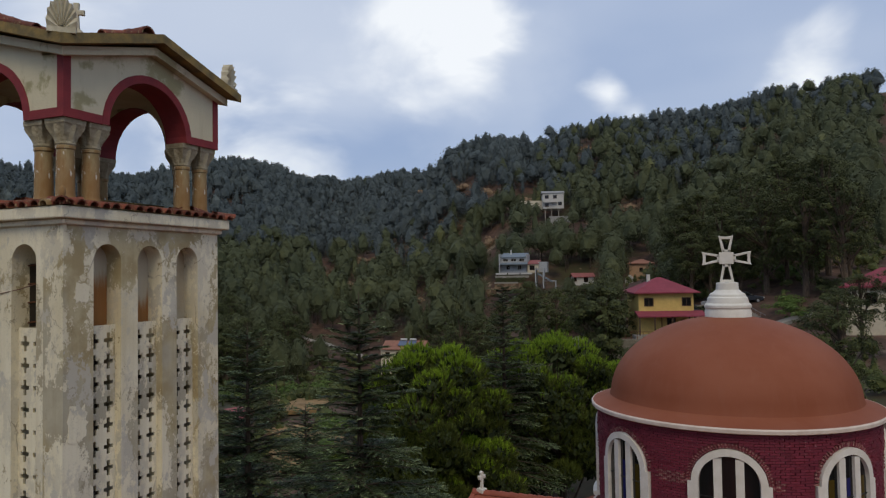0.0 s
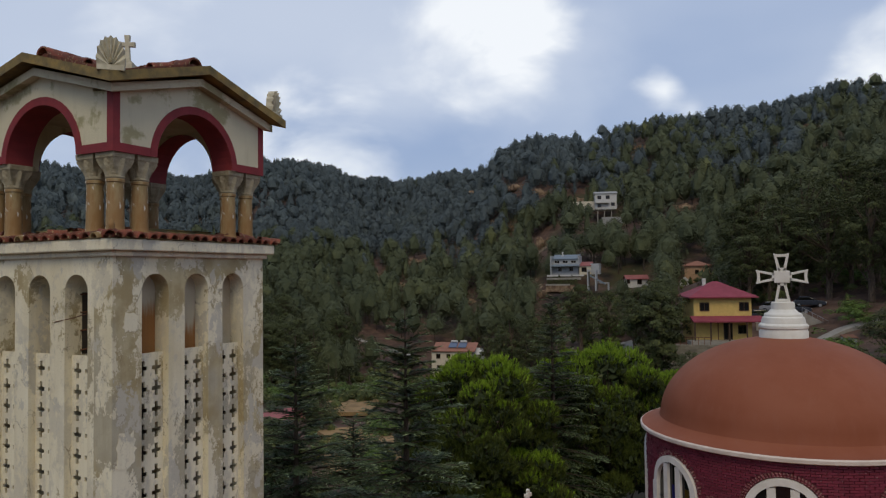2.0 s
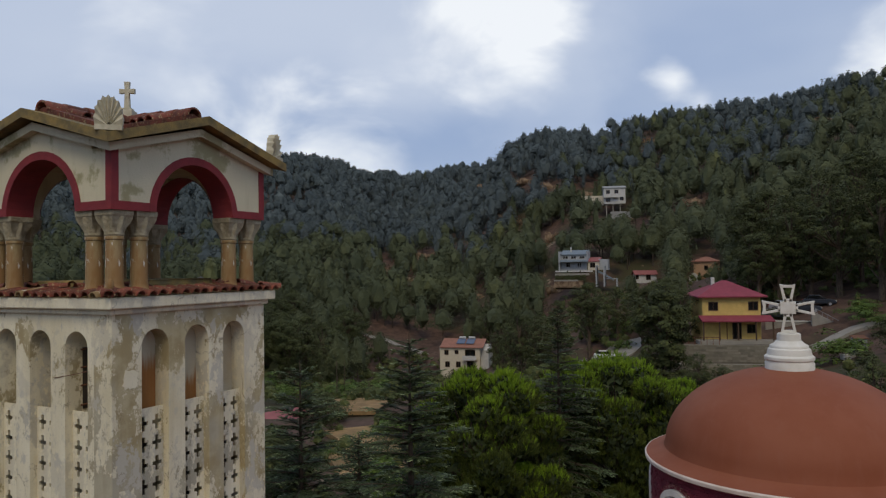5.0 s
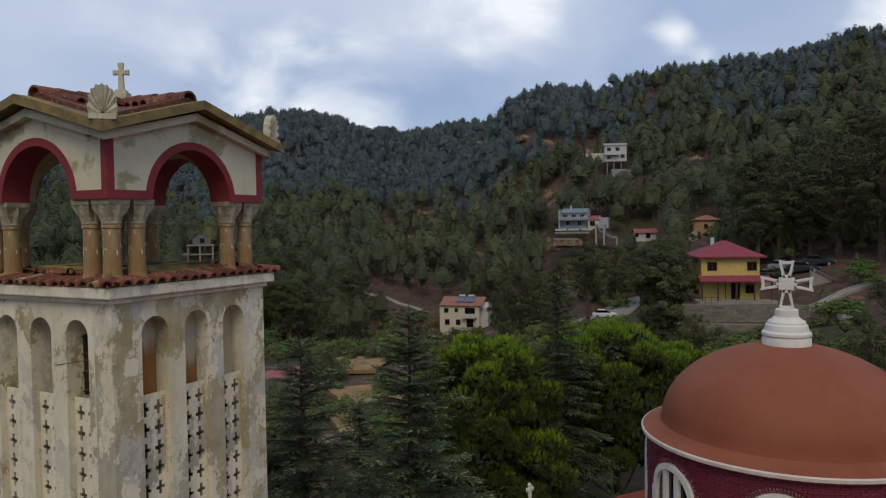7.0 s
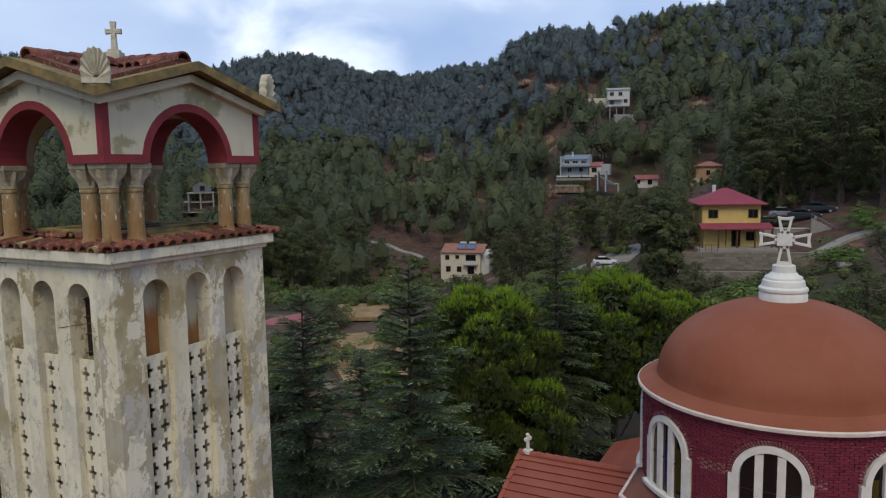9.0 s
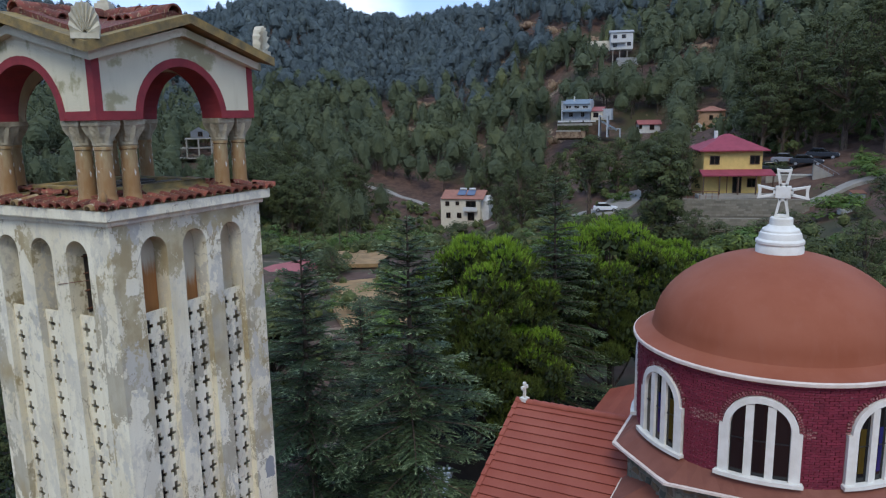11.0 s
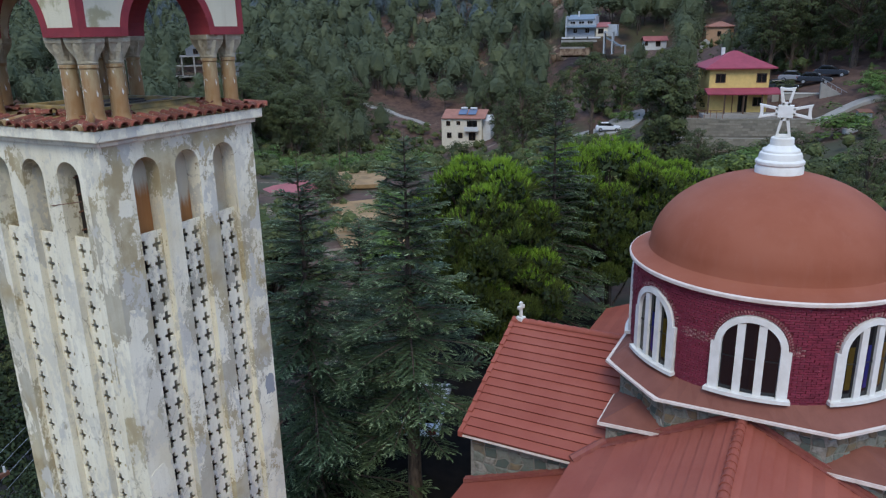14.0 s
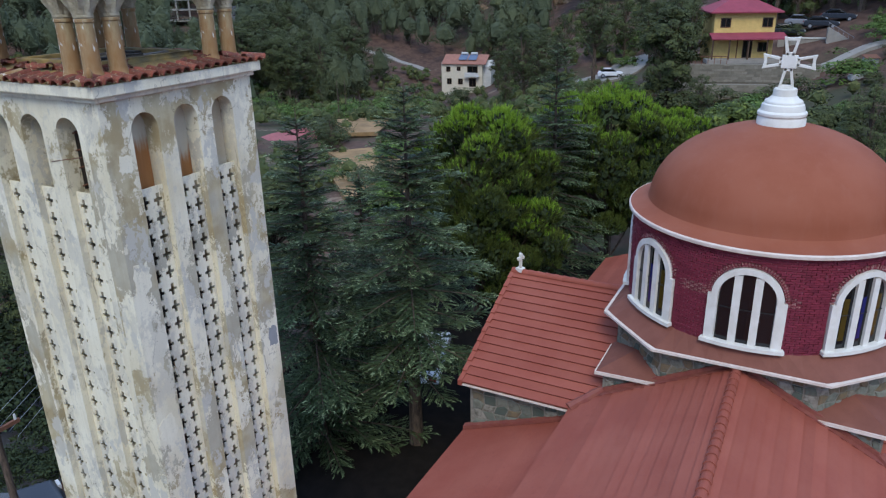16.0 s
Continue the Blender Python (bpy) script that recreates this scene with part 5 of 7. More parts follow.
def drape(name, pts, width, mat, label, category, lift=0.06, kind="structure", steps=24, level=True):
    """A strip laid over the land along points (bearing, distance)."""
    ways = [Vector(polar(a, d)) for a, d in pts]
    line = []
    for p, q in zip(ways, ways[1:]):
        line += [p.lerp(q, k / steps) for k in range(steps)]
    line.append(ways[-1])
    mb = MB()
    rows = []
    for k, p in enumerate(line):
        t = (line[min(k + 1, len(line) - 1)] - line[max(k - 1, 0)])
        t.z = 0
        n = Vector((-t.y, t.x, 0)).normalized() * width / 2
        zc = max(land_at(p.x + n.x, p.y + n.y), land_at(p.x - n.x, p.y - n.y), land_at(p.x, p.y)) + lift
        za, zb = (zc, zc) if level else (land_at(p.x + n.x, p.y + n.y) + lift, land_at(p.x - n.x, p.y - n.y) + lift)
        rows.append(((*(p + n).to_2d(), za), (*(p - n).to_2d(), zb)))
    sunk = lambda q: (q[0], q[1], q[2] - 0.5)
    for (a, b), (c, d) in zip(rows, rows[1:]):
        mb.face([a, b, d, c])
        mb.face([a, c, sunk(c), sunk(a)])
        mb.face([b, sunk(b), sunk(d), d])
    ob = new(name, mb.mesh(name, mat))
    return tagged(ob, label, category, "", kind)


drape("road", [(32.0, 203), (30.7, 199), (29.7, 198), (28.6, 193), (27.4, 190), (26.4, 186)], 1.9, M["concrete"], "pale concrete track along the valley side", "road", 0.22, level=False)
drape("road", [(14.2, 127), (12.6, 130), (11.3, 133), (10.2, 140)], 7.0, M["concrete"], "pale concrete turning place with a parked car", "road", 0.3, level=False)
drape("road", [(15.2, 103), (14.0, 106), (13.0, 112)], 2.4, M["concrete"], "short pale track below the turning place", "road", 0.3, level=False)
drape("road", [(23.4, 128), (22.0, 130), (20.4, 134)], 1.6, M["concrete"], "short pale track beside the cream house", "road", 0.3, level=False)
drape("road", [(4.6, 94), (1.6, 96.4), (-1.05, 96.6), (-3.1, 97.2), (-5.1, 99.6), (-7.5, 101)], 1.6, M["concrete"], "narrow concrete ramp below the yellow house", "road", 0.4, level=False)
drape("road", [(75, 21), (66, 24), (60, 29), (55, 37), (51, 50)], 5.0, M["asphalt"], "grey asphalt road below the tower", "road", 0.04)
drape("field", [(35.4, 103), (33.2, 103), (31.2, 100.5), (29.7, 100)], 15.0, M["field"], "patch of dry yellow grass", "field", 0.7, level=False)
drape("field", [(32.4, 83), (31.0, 76), (31.5, 66), (30.2, 58)], 6.5, M["field"], "dry grass bank below the field", "field", 0.6, level=False)
# added sheet whose dark colour stands for shade under the cedars
drape("yard", [(35, 16), (30, 22), (24, 30), (14, 40)], 12.0, M["shaded_ground"], "added ground sheet, near-black for the shade under the trees", "yard", 0.05)


# ---- foliage ----
def leaf_arrays(rng, pts, nrm, size, long=1.0, three=False, loose=0.55):
    """Small kites (or triangles) at pts, facing roughly nrm."""
    n = len(pts)
    nrm = nrm + rng.normal(0, loose, (n, 3))
    nrm /= np.linalg.norm(nrm, axis=1, keepdims=True) + 1e-9
    t = rng.normal(0, 1, (n, 3))
    t -= (t * nrm).sum(1, keepdims=True) * nrm
    t /= np.linalg.norm(t, axis=1, keepdims=True) + 1e-9
    b = np.cross(nrm, t)
    s = (size * rng.uniform(0.6, 1.4, n))[:, None]
    if three:
        v = np.stack([pts + t * s * 1.25 * long, pts - t * s * 0.7 * long + b * s * 0.42, pts - t * s * 0.7 * long - b * s * 0.42], 1)
    else:
        v = np.stack([pts + t * s * long, pts + b * s * 0.42, pts - t * s * 0.7 * long, pts - b * s * 0.42], 1)
    return v


def soup(name, v, mat, tone=None):
    """One mesh of separate polygons from an array (n, corners, 3); tone varies the colour, one value a polygon."""
    n, c, _ = v.shape
    m = bpy.data.meshes.new(name)
    m.vertices.add(n * c)
    m.vertices.foreach_set("co", np.ascontiguousarray(v, dtype=np.float32).reshape(-1))
    m.loops.add(n * c)
    m.loops.foreach_set("vertex_index", np.arange(n * c, dtype=np.int32))
    m.polygons.add(n)
    m.polygons.foreach_set("loop_start", np.arange(0, n * c, c, dtype=np.int32))
    m.polygons.foreach_set("loop_total", np.full(n, c, dtype=np.int32))
    m.update(calc_edges=True)
    if tone is not None:
        m.attributes.new("tone", "FLOAT", "FACE").data.foreach_set("value", np.ascontiguousarray(tone, dtype=np.float32))
    m.materials.append(mat)
    return m


def clumps(rng, centres, radii, per, squash=0.75):
    """Points and normals on the upper shells of leaf clumps."""
    k = len(centres)
    d = rng.normal(0, 1, (k, per, 3))
    d /= np.linalg.norm(d, axis=2, keepdims=True)
    d[..., 2] = np.where(d[..., 2] < -0.45, -d[..., 2], d[..., 2])
    r = rng.uniform(0.55, 1.0, (k, per, 1)) ** 0.5
    p = centres[:, None, :] + d * r * radii[:, None, None] * np.array([1, 1, squash])
    return p.reshape(-1, 3), d.reshape(-1, 3)


def pine_parts(seed, h, crown_r, base, n_clump, per, leaf, flat=0.5, three=False):
    """A pine: leaning trunk, limbs, and a broken dome of needle clumps. Returns trunk MB and leaf array."""
    rng = np.random.default_rng(seed)
    trunk = MB()
    bend = rng.normal(0, 0.03 * h, 2)
    pts = [(bend[0] * t ** 2, bend[1] * t ** 2, h * 0.9 * t) for t in np.linspace(0, 1, 7)]
    trunk.tube(pts, [h * 0.022 * (1.15 - t) + 0.02 for t in np.linspace(0, 1, 7)], 8)
    cs, rs = [], []
    for k in range(n_clump):
        q = rng.uniform(0.0, 1.0) ** 0.8
        prof = math.sqrt(max(1 - ((q - flat) / (1 - flat)) ** 2, 0.0)) if q > flat else 0.62 + 0.38 * q / flat
        a = rng.uniform(0, 2 * math.pi)
        edge = math.sqrt(rng.uniform(0.1, 1.0)) * rng.uniform(0.8, 1.06)
        r = max(crown_r * prof * edge - crown_r * 0.12, 0)
        t = base + (1 - base) * q
        c = np.array([bend[0] * t ** 2 + r * math.cos(a), bend[1] * t ** 2 + r * math.sin(a), h * (t * 0.96)])
        cs.append(c)
        rs.append(crown_r * rng.uniform(0.13, 0.24))
        if k % 3 == 0:
            s = np.array(pts[min(6, max(1, int(t * 5)))])
            trunk.tube([tuple(s), tuple((s + c) / 2 + np.array([0, 0, -0.1])), tuple(c)], [h * 0.008, h * 0.006, h * 0.003], 5)
    p, n = clumps(rng, np.array(cs), np.array(rs), per)
    axis = np.stack([np.zeros(len(p)), np.zeros(len(p)), np.full(len(p), h * (base + (1 - base) * 0.45))], 1)
    whole = (p - axis) / crown_r
    nrm = n * 0.7 + whole * 0.6 + np.array([0, 0, 0.35])
    return trunk, leaf_arrays(rng, p, nrm, leaf, 1.0, three, 0.3)


def pine_tree(name, seed, place, h, crown_r, base, n_clump, per, leaf, mat, label, flat=0.5, group=""):
    trunk, leaves = pine_parts(seed, h, crown_r, base, n_clump, per, leaf, flat)
    t = thing(name, Matrix.Translation(place), label, "tree", group)
    part("trunk", trunk, M["bark"], t, "", True)
    part("crown", soup("crown", leaves, mat), None, t)
    return t


def tuft_pine(seed, place, h, crown_r, base, label, lobes=30, tufts=520, flat=0.55):
    """A pine close by: lobes of upright needle tufts round a dark core, on limbs from a forked trunk."""
    rng = np.random.default_rng(seed)
    trunk = MB()
    bend = rng.normal(0, 0.03 * h, 2)
    pts = [(bend[0] * t ** 2, bend[1] * t ** 2, h * 0.86 * t) for t in np.linspace(0, 1, 7)]
    trunk.tube(pts, [h * 0.02 * (1.15 - t) + 0.02 for t in np.linspace(0, 1, 7)], 9)
    cs, rs = [], []
    for k in range(lobes):
        q = ((k + 0.5) / lobes) ** 0.85
        prof = math.sqrt(max(1 - ((q - flat) / (1.02 - flat)) ** 2, 0.0)) if q > flat else 0.66 + 0.34 * q / flat
        a = k * 2.4 + rng.uniform(-0.4, 0.4)
        r = crown_r * prof * rng.uniform(0.5, 0.86)
        t = base + (0.93 - base) * q
        c = np.array([bend[0] + r * math.cos(a), bend[1] + r * math.sin(a), h * t])
        cs.append(c)
        rs.append(crown_r * rng.uniform(0.19, 0.31))
        s_ = np.array(pts[min(6, max(1, int(t * 5.2)))])
        trunk.tube([tuple(s_), tuple((s_ + c) / 2 + np.array([0, 0, -0.15])), tuple(c)], [h * 0.008, h * 0.006, h * 0.003], 5)
    cs, rs = np.array(cs), np.array(rs)
    d = rng.normal(0, 1, (lobes, tufts, 3))
    d /= np.linalg.norm(d, axis=2, keepdims=True)
    d[..., 2] = np.where(d[..., 2] < -0.35, -d[..., 2], d[..., 2])
    lump = 1 + 0.13 * np.sin(d[..., :1] * 9 + d[..., 1:2] * 7 + np.arange(lobes)[:, None, None])
    p = (cs[:, None, :] + d * rs[:, None, None] * lump * rng.uniform(0.82, 1.02, (lobes, tufts, 1)) * np.array([1, 1, 0.82])).reshape(-1, 3)
    d = d.reshape(-1, 3)
    own = np.repeat(np.arange(lobes), tufts)
    deep = np.zeros(len(p), bool)
    for j in range(lobes):
        deep |= (np.linalg.norm((p - cs[j]) / np.array([1, 1, 0.82]), axis=1) < rs[j] * 0.8) & (own != j)
    p, d = p[~deep], d[~deep]
    blades = 12
    P = np.repeat(p, blades, 0)
    up = np.repeat(d * 0.65 + np.array([0, 0, 0.85]), blades, 0) + rng.normal(0, 0.30, P.shape)
    up /= np.linalg.norm(up, axis=1, keepdims=True)
    side = np.cross(up, rng.normal(0, 1, P.shape))
    side /= np.linalg.norm(side, axis=1, keepdims=True) + 1e-9
    L = np.repeat(rng.uniform(0.17, 0.32, len(p)), blades)[:, None] * rng.uniform(0.7, 1.1, (len(P), 1))
    w = 0.019
    V = np.stack([P - up * L * 0.15 + side * w, P + up * L, P - up * L * 0.15 - side * w], 1)
    # core sprays get a dark colour in place of shade between the lobes
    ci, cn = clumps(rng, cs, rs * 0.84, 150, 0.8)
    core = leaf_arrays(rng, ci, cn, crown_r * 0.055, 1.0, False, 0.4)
    t = thing("pine_tree", Matrix.Translation(place), label, "tree", "pines beside the church")
    part("trunk", trunk, M["bark"], t, "", True)
    # upward tufts high in the crown get the brighter colour, as painted top light
    top_lit = np.repeat((d[:, 2] > 0.25 + rng.normal(0, 0.15, len(d))) & (p[:, 2] > h * (base + (1 - base) * rng.uniform(0.58, 1.0, len(p)))), blades)
    part("crown", soup("crown", V[~top_lit], M["pine"]), None, t)
    part("new_growth", soup("new_growth", V[top_lit], M["lit_needles"]), None, t, "upper needles, coloured brighter for the light from above")
    part("inner_crown", soup("inner_crown", core, M["dark_foliage"]), None, t, "needles inside the crown, coloured dark for inner shade")
    return t


def cedar_tree(seed, place, h, spread, label, dense=1.0, lean=0.0, low=0.15):
    """A cedar: tiers of flat drooping boughs, each a feather of branchlets set with needle sprays."""
    rng = np.random.default_rng(seed)
    trunk = MB()
    trunk.tube([(lean * t * t, 0, h * t) for t in np.linspace(0, 1, 9)], [0.26 * (1 - t) ** 1.1 + 0.010 for t in np.linspace(0, 1, 9)], 10)
    V, tones = [], []
    z = h * low
    while z < h * 0.985:
        t = z / h
        n = 4 if t > 0.90 else 7
        tier = rng.uniform(0.70, 1.12)
        first = rng.uniform(0, 2 * math.pi)
        for k in range(n):
            a = first + 2 * math.pi * k / n + rng.uniform(-0.4, 0.4)
            L = spread * ((1 - t) ** 0.8) * rng.uniform(0.6, 1.12) * tier + 0.18
            rise, droop = rng.uniform(-0.08, 0.10) + 0.55 * t * t, rng.uniform(0.10, 0.24)
            zb = z + rng.uniform(-0.09, 0.09)
            u = np.linspace(0, 1, 6)
            ahead, side = np.array([math.cos(a), math.sin(a), 0.0]), np.array([-math.sin(a), math.cos(a), 0.0])
            line = np.array([lean * t * t, 0, zb]) + ahead * (L * u)[:, None]
            line[:, 2] += L * (rise * u - droop * u * u)
            trunk.tube([tuple(p) for p in line], [0.045 * (1 - 0.9 * q) * (1.1 - t) + 0.006 for q in u], 4)
            # branchlets to both sides, shorter towards the tip
            m = max(6, int(2 * L / 0.17 * dense))
            q = np.linspace(0.02, 1.0, m) + rng.uniform(-0.02, 0.02, m)
            foot = np.stack([np.interp(q, u, line[:, i]) for i in range(3)], 1)
            sgn = np.where(np.arange(m) % 2, 1.0, -1.0)
            ln = (0.16 + 0.27 * L * np.clip(np.sin(np.clip(q, 0, 1) * 2.5 + 0.35), 0.12, 1)) * rng.uniform(0.6, 1.15, m)
            wing = rng.uniform(0.45, 1.0, m) * np.where(q > 0.97, 0.15, 1.0)
            d = ahead * rng.uniform(0.6, 1.0, (m, 1)) + side * (sgn * wing)[:, None]
            d[:, 2] = rng.uniform(-0.10, 0.06, m) + rise * 0.5
            d /= np.linalg.norm(d, axis=1, keepdims=True)
            # needle sprays along each branchlet
            c = max(5, int(10 * dense))
            w = np.tile(np.linspace(0.08, 1.0, c), m) + rng.uniform(-0.04, 0.04, m * c)
            D, lm = np.repeat(d, c, 0), np.repeat(ln, c)
            p = np.repeat(foot, c, 0) + D * (lm * w)[:, None]
            p[:, 2] -= 0.16 * lm * w * w
            s2 = np.where(np.tile(np.arange(c), m) % 2, 1.0, -1.0)
            across = np.cross(np.array([0, 0, 1.0]), D)
            f = D * 0.9 + across * (s2 * rng.uniform(0.25, 0.75, m * c))[:, None] + rng.normal(0, 0.13, (m * c, 3))
            f[:, 2] += 0.10 - 0.18 * w
            f /= np.linalg.norm(f, axis=1, keepdims=True)
            b = np.cross(np.array([0, 0, 1.0]) + rng.normal(0, 0.35, (m * c, 3)), f)
            b /= np.linalg.norm(b, axis=1, keepdims=True) + 1e-9
            sz = rng.uniform(0.07, 0.135, m * c)[:, None] * (1.12 - 0.25 * w)[:, None]
            V.append(np.stack([p + f * sz, p + b * sz * 0.17, p - f * sz * 0.8, p - b * sz * 0.17], 1))
            # tone rises outwards: lit bough tips and inner shade put into the colour
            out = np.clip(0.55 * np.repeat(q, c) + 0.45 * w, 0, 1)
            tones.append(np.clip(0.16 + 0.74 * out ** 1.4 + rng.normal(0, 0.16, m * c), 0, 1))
        z += h * 0.040 * rng.uniform(0.7, 1.3) * (1.2 - 0.75 * t)
    tr = thing("cedar_tree", Matrix.Translation(place), label, "tree", "cedars beside the church")
    part("trunk", trunk, M["bark"], tr, "", True)
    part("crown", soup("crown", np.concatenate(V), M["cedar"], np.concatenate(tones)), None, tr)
    return tr


def stand(az, d, sink=0.15):
    x, y, z = polar(az, d)
    return (x, y, z - sink)


# cedars and pines beside the church
def top_height(el, d, az, eye=15.2):
    return eye + d * math.tan(radians(0.135 + 0.975 * el)) - stand(az, d)[2]


cedar_tree(1, stand(27.9, 21.5), top_height(-7.1, 21.5, 27.9), 4.1, "tall blue-green cedar with drooping tiered boughs", 1.35, 0.0, 0.27)
cedar_tree(2, stand(36.6, 22.0), top_height(-9.1, 22.0, 36.6), 3.8, "blue-green cedar behind the bell tower", 1.35, 0.0, 0.05)
cedar_tree(3, stand(15.9, 33.0), top_height(-4.8, 33.0, 15.9), 3.7, "slender-topped dark cedar between pines", 1.1)
cedar_tree(4, stand(32.0, 27.0), top_height(-14.5, 27.0, 32.0), 3.4, "shorter spreading cedar behind taller ones", 1.0)
tuft_pine(5, stand(22.2, 32), top_height(-9.3, 32, 22.2), 3.5, 0.28, "rounded bright green pine beside the church", 46, 250)
tuft_pine(6, stand(11.2, 37), top_height(-8.7, 37, 11.2), 4.0, 0.30, "rounded bright green pine behind the church", 48, 250)
tuft_pine(7, stand(19.0, 31), top_height(-16.5, 31, 19.0), 2.7, 0.25, "dark pine beside the church", 26, 200)
pine_tree("pine_tree", 8, stand(25.0, 39), top_height(-12.5, 39, 25.0), 2.8, 0.25, 90, 240, 0.14, M["mid_pine"], "dark pine behind the cedar", 0.55, "pines beside the church")
tuft_pine(9, stand(7.0, 45), top_height(-9.8, 45, 7.0), 3.0, 0.25, "dark green pine behind the dome", 28, 200)
pine_tree("pine_tree", 10, stand(2.6, 52), top_height(-9.3, 52, 2.6), 3.4, 0.25, 100, 240, 0.15, M["pine"], "green pine behind the dome", 0.55, "pines beside the church")
tuft_pine(12, stand(14.0, 41), top_height(-13.0, 41, 14.0), 3.2, 0.2, "dark pine in the grove", 28, 200)
pine_tree("pine_tree", 13, stand(40.5, 30), top_height(-14.0, 30, 40.5), 3.0, 0.2, 90, 240, 0.14, M["mid_pine"], "dark pine behind the bell tower", 0.55, "pines beside the church")
pine_tree("pine_tree", 14, stand(30.5, 44), top_height(-15.5, 44, 30.5), 2.2, 0.1, 60, 240, 0.14, M["bush"], "low bright tree behind the cedars", 0.5, "pines beside the church")
pine_tree("pine_tree", 15, stand(-3.0, 56), top_height(-9.5, 56, -3.0), 3.4, 0.2, 90, 220, 0.16, M["mid_pine"], "dark green pine beyond the dome", 0.55, "pines beside the church")
pine_tree("pine_tree", 21, stand(7.7, 86), top_height(-2.4, 86, 7.7), 4.1, 0.28, 110, 190, 0.17, M["mid_pine"], "large dark green pine beside the yellow house", 0.55, "pines by the houses")

# middle distance: shared shapes of pine and shrub
MID = [pine_parts(30 + k, 10.0, 3.1, 0.20 + 0.04 * k, 90, 115, 0.092, 0.45 + 0.06 * k, True) for k in range(5)] + [pine_parts(39, 10.0, 3.0, 0.52, 90, 115, 0.092, 0.5, True)]
MID_ME = [(t.mesh("trunk", M["bark"], True), soup("crown", l, M["mid_pine"])) for t, l in MID]
BUSH = []
for k in range(3):
    rng = np.random.default_rng(60 + k)
    c = rng.normal(0, 0.50, (22, 3)) * np.array([1, 1, 0.7]) + np.array([0, 0, 0.75])
    p, n = clumps(rng, c, np.full(22, 0.40), 64)
    p[:, 2] = np.maximum(p[:, 2], 0.02)
    BUSH.append(soup("shrub", leaf_arrays(rng, p, n * 0.6 + p * 0.5 + np.array([0, 0, 0.3]), 0.085, 1.0, True, 0.3), M["bush" if k else "mid_pine"]))
FINE = []
for k in range(2):
    rng = np.random.default_rng(70 + k)
    c = rng.normal(0, 0.55, (26, 3)) * np.array([1, 1, 0.5]) + np.array([0, 0, 0.5])
    p, n = clumps(rng, c, np.full(26, 0.36), 110)
    p[:, 2] = np.maximum(p[:, 2], 0.02)
    FINE.append(soup("shrub", leaf_arrays(rng, p, n, 0.055), M["dark_foliage"]))
rt = random.Random(9)
WOOD_LEFT = tuple((rt.uniform(31.8, 42), rt.uniform(134, 192), rt.uniform(11, 15)) for k in range(30))
TREES_UPPER = ((11.2, 142, 11), (9.3, 133, 10), (7.9, 128, 10.5), (6.4, 99, 10.5), (7.5, 101, 12.5), (8.8, 107, 11.5), (13.4, 117, 14), (18.8, 125, 12.4), (17.3, 121, 10), (21.6, 181, 11), (20, 160, 11), (1.6, 140, 17), (-3, 135, 19), (0.2, 140, 18), (-6, 140, 20), (1.0, 152, 16), (-8.5, 125, 19), (-4.4, 117, 15.5), (-0.5, 121, 13), (-2.6, 121, 14), (-5.8, 119, 13), (-7.4, 120, 14), (0.9, 119, 12), (-9.8, 117, 14))
TREES_MIDDLE = ((-7, 112, 16.5), (-1.4, 122, 15.5), (1.4, 124, 15), (-9.5, 108, 17), (-10.4, 80, 8), (-12.4, 78, 9), (-8.8, 84, 6.5), (-5.6, 128, 19), (19.6, 150, 9), (20.8, 146, 8), (18.4, 140, 10), (17.2, 128, 11), (15.6, 138, 11), (20.2, 120, 7), (33.5, 165, 12), (36, 158, 13), (38, 170, 14), (31.6, 172, 11))
TREES_LOWER = ((41, 150, 12), (44, 140, 11), (48, 120, 11), (52, 100, 10), (-6.5, 52, 7), (-9, 60, 9), (5.2, 76, 5.5), (55, 60, 9), (58, 48, 8), (64, 44, 8), (62, 36, 6.5), (57.5, 33, 6), (59.5, 41, 8), (61, 46, 9), (64.5, 36, 7), (68, 40, 8), (34.2, 82, 5))
for az, d, h in TREES_UPPER + TREES_MIDDLE + TREES_LOWER + WOOD_LEFT:
    t = thing("pine_tree", Matrix.Translation(stand(az, d)) @ Matrix.Rotation(rt.uniform(0, 6.28), 4, "Z") @ Matrix.Diagonal((h / 10 * rt.uniform(0.9, 1.15), h / 10 * rt.uniform(0.9, 1.15), h / 10, 1)), "dark green pine on the valley slope", "tree", "pines on the slopes")
    tm, cm = rt.choice(MID_ME[:-1])
    if (az, d) == (13.4, 117):
        tm, cm = MID_ME[-1]
    part("trunk", tm, None, t)
    part("crown", cm, None, t)
for k in range(150):
    az, d = rt.uniform(-9, 46), rt.uniform(44, 150)
    if (35 < az < 41 and d < 112) or 22 < az < 38 and 86 < d < 128 and rt.random() < 0.8 or (0 < az < 7 and 90 < d < 112) or (7 < az < 15 and 118 < d < 136):
        continue
    h = rt.uniform(1.2, 3.2) * (1.0 if d > 60 else 0.8)
    o = new("shrub", rt.choice(BUSH))
    o.matrix_world = Matrix.Translation(stand(az, d, 0.1)) @ Matrix.Rotation(rt.uniform(0, 6.28), 4, "Z") @ Matrix.Diagonal((h * rt.uniform(0.6, 1.1), h * 0.8, h * 0.62, 1))
    tagged(o, "leafy green shrub on the slope", "shrub", "shrubs on the slopes")
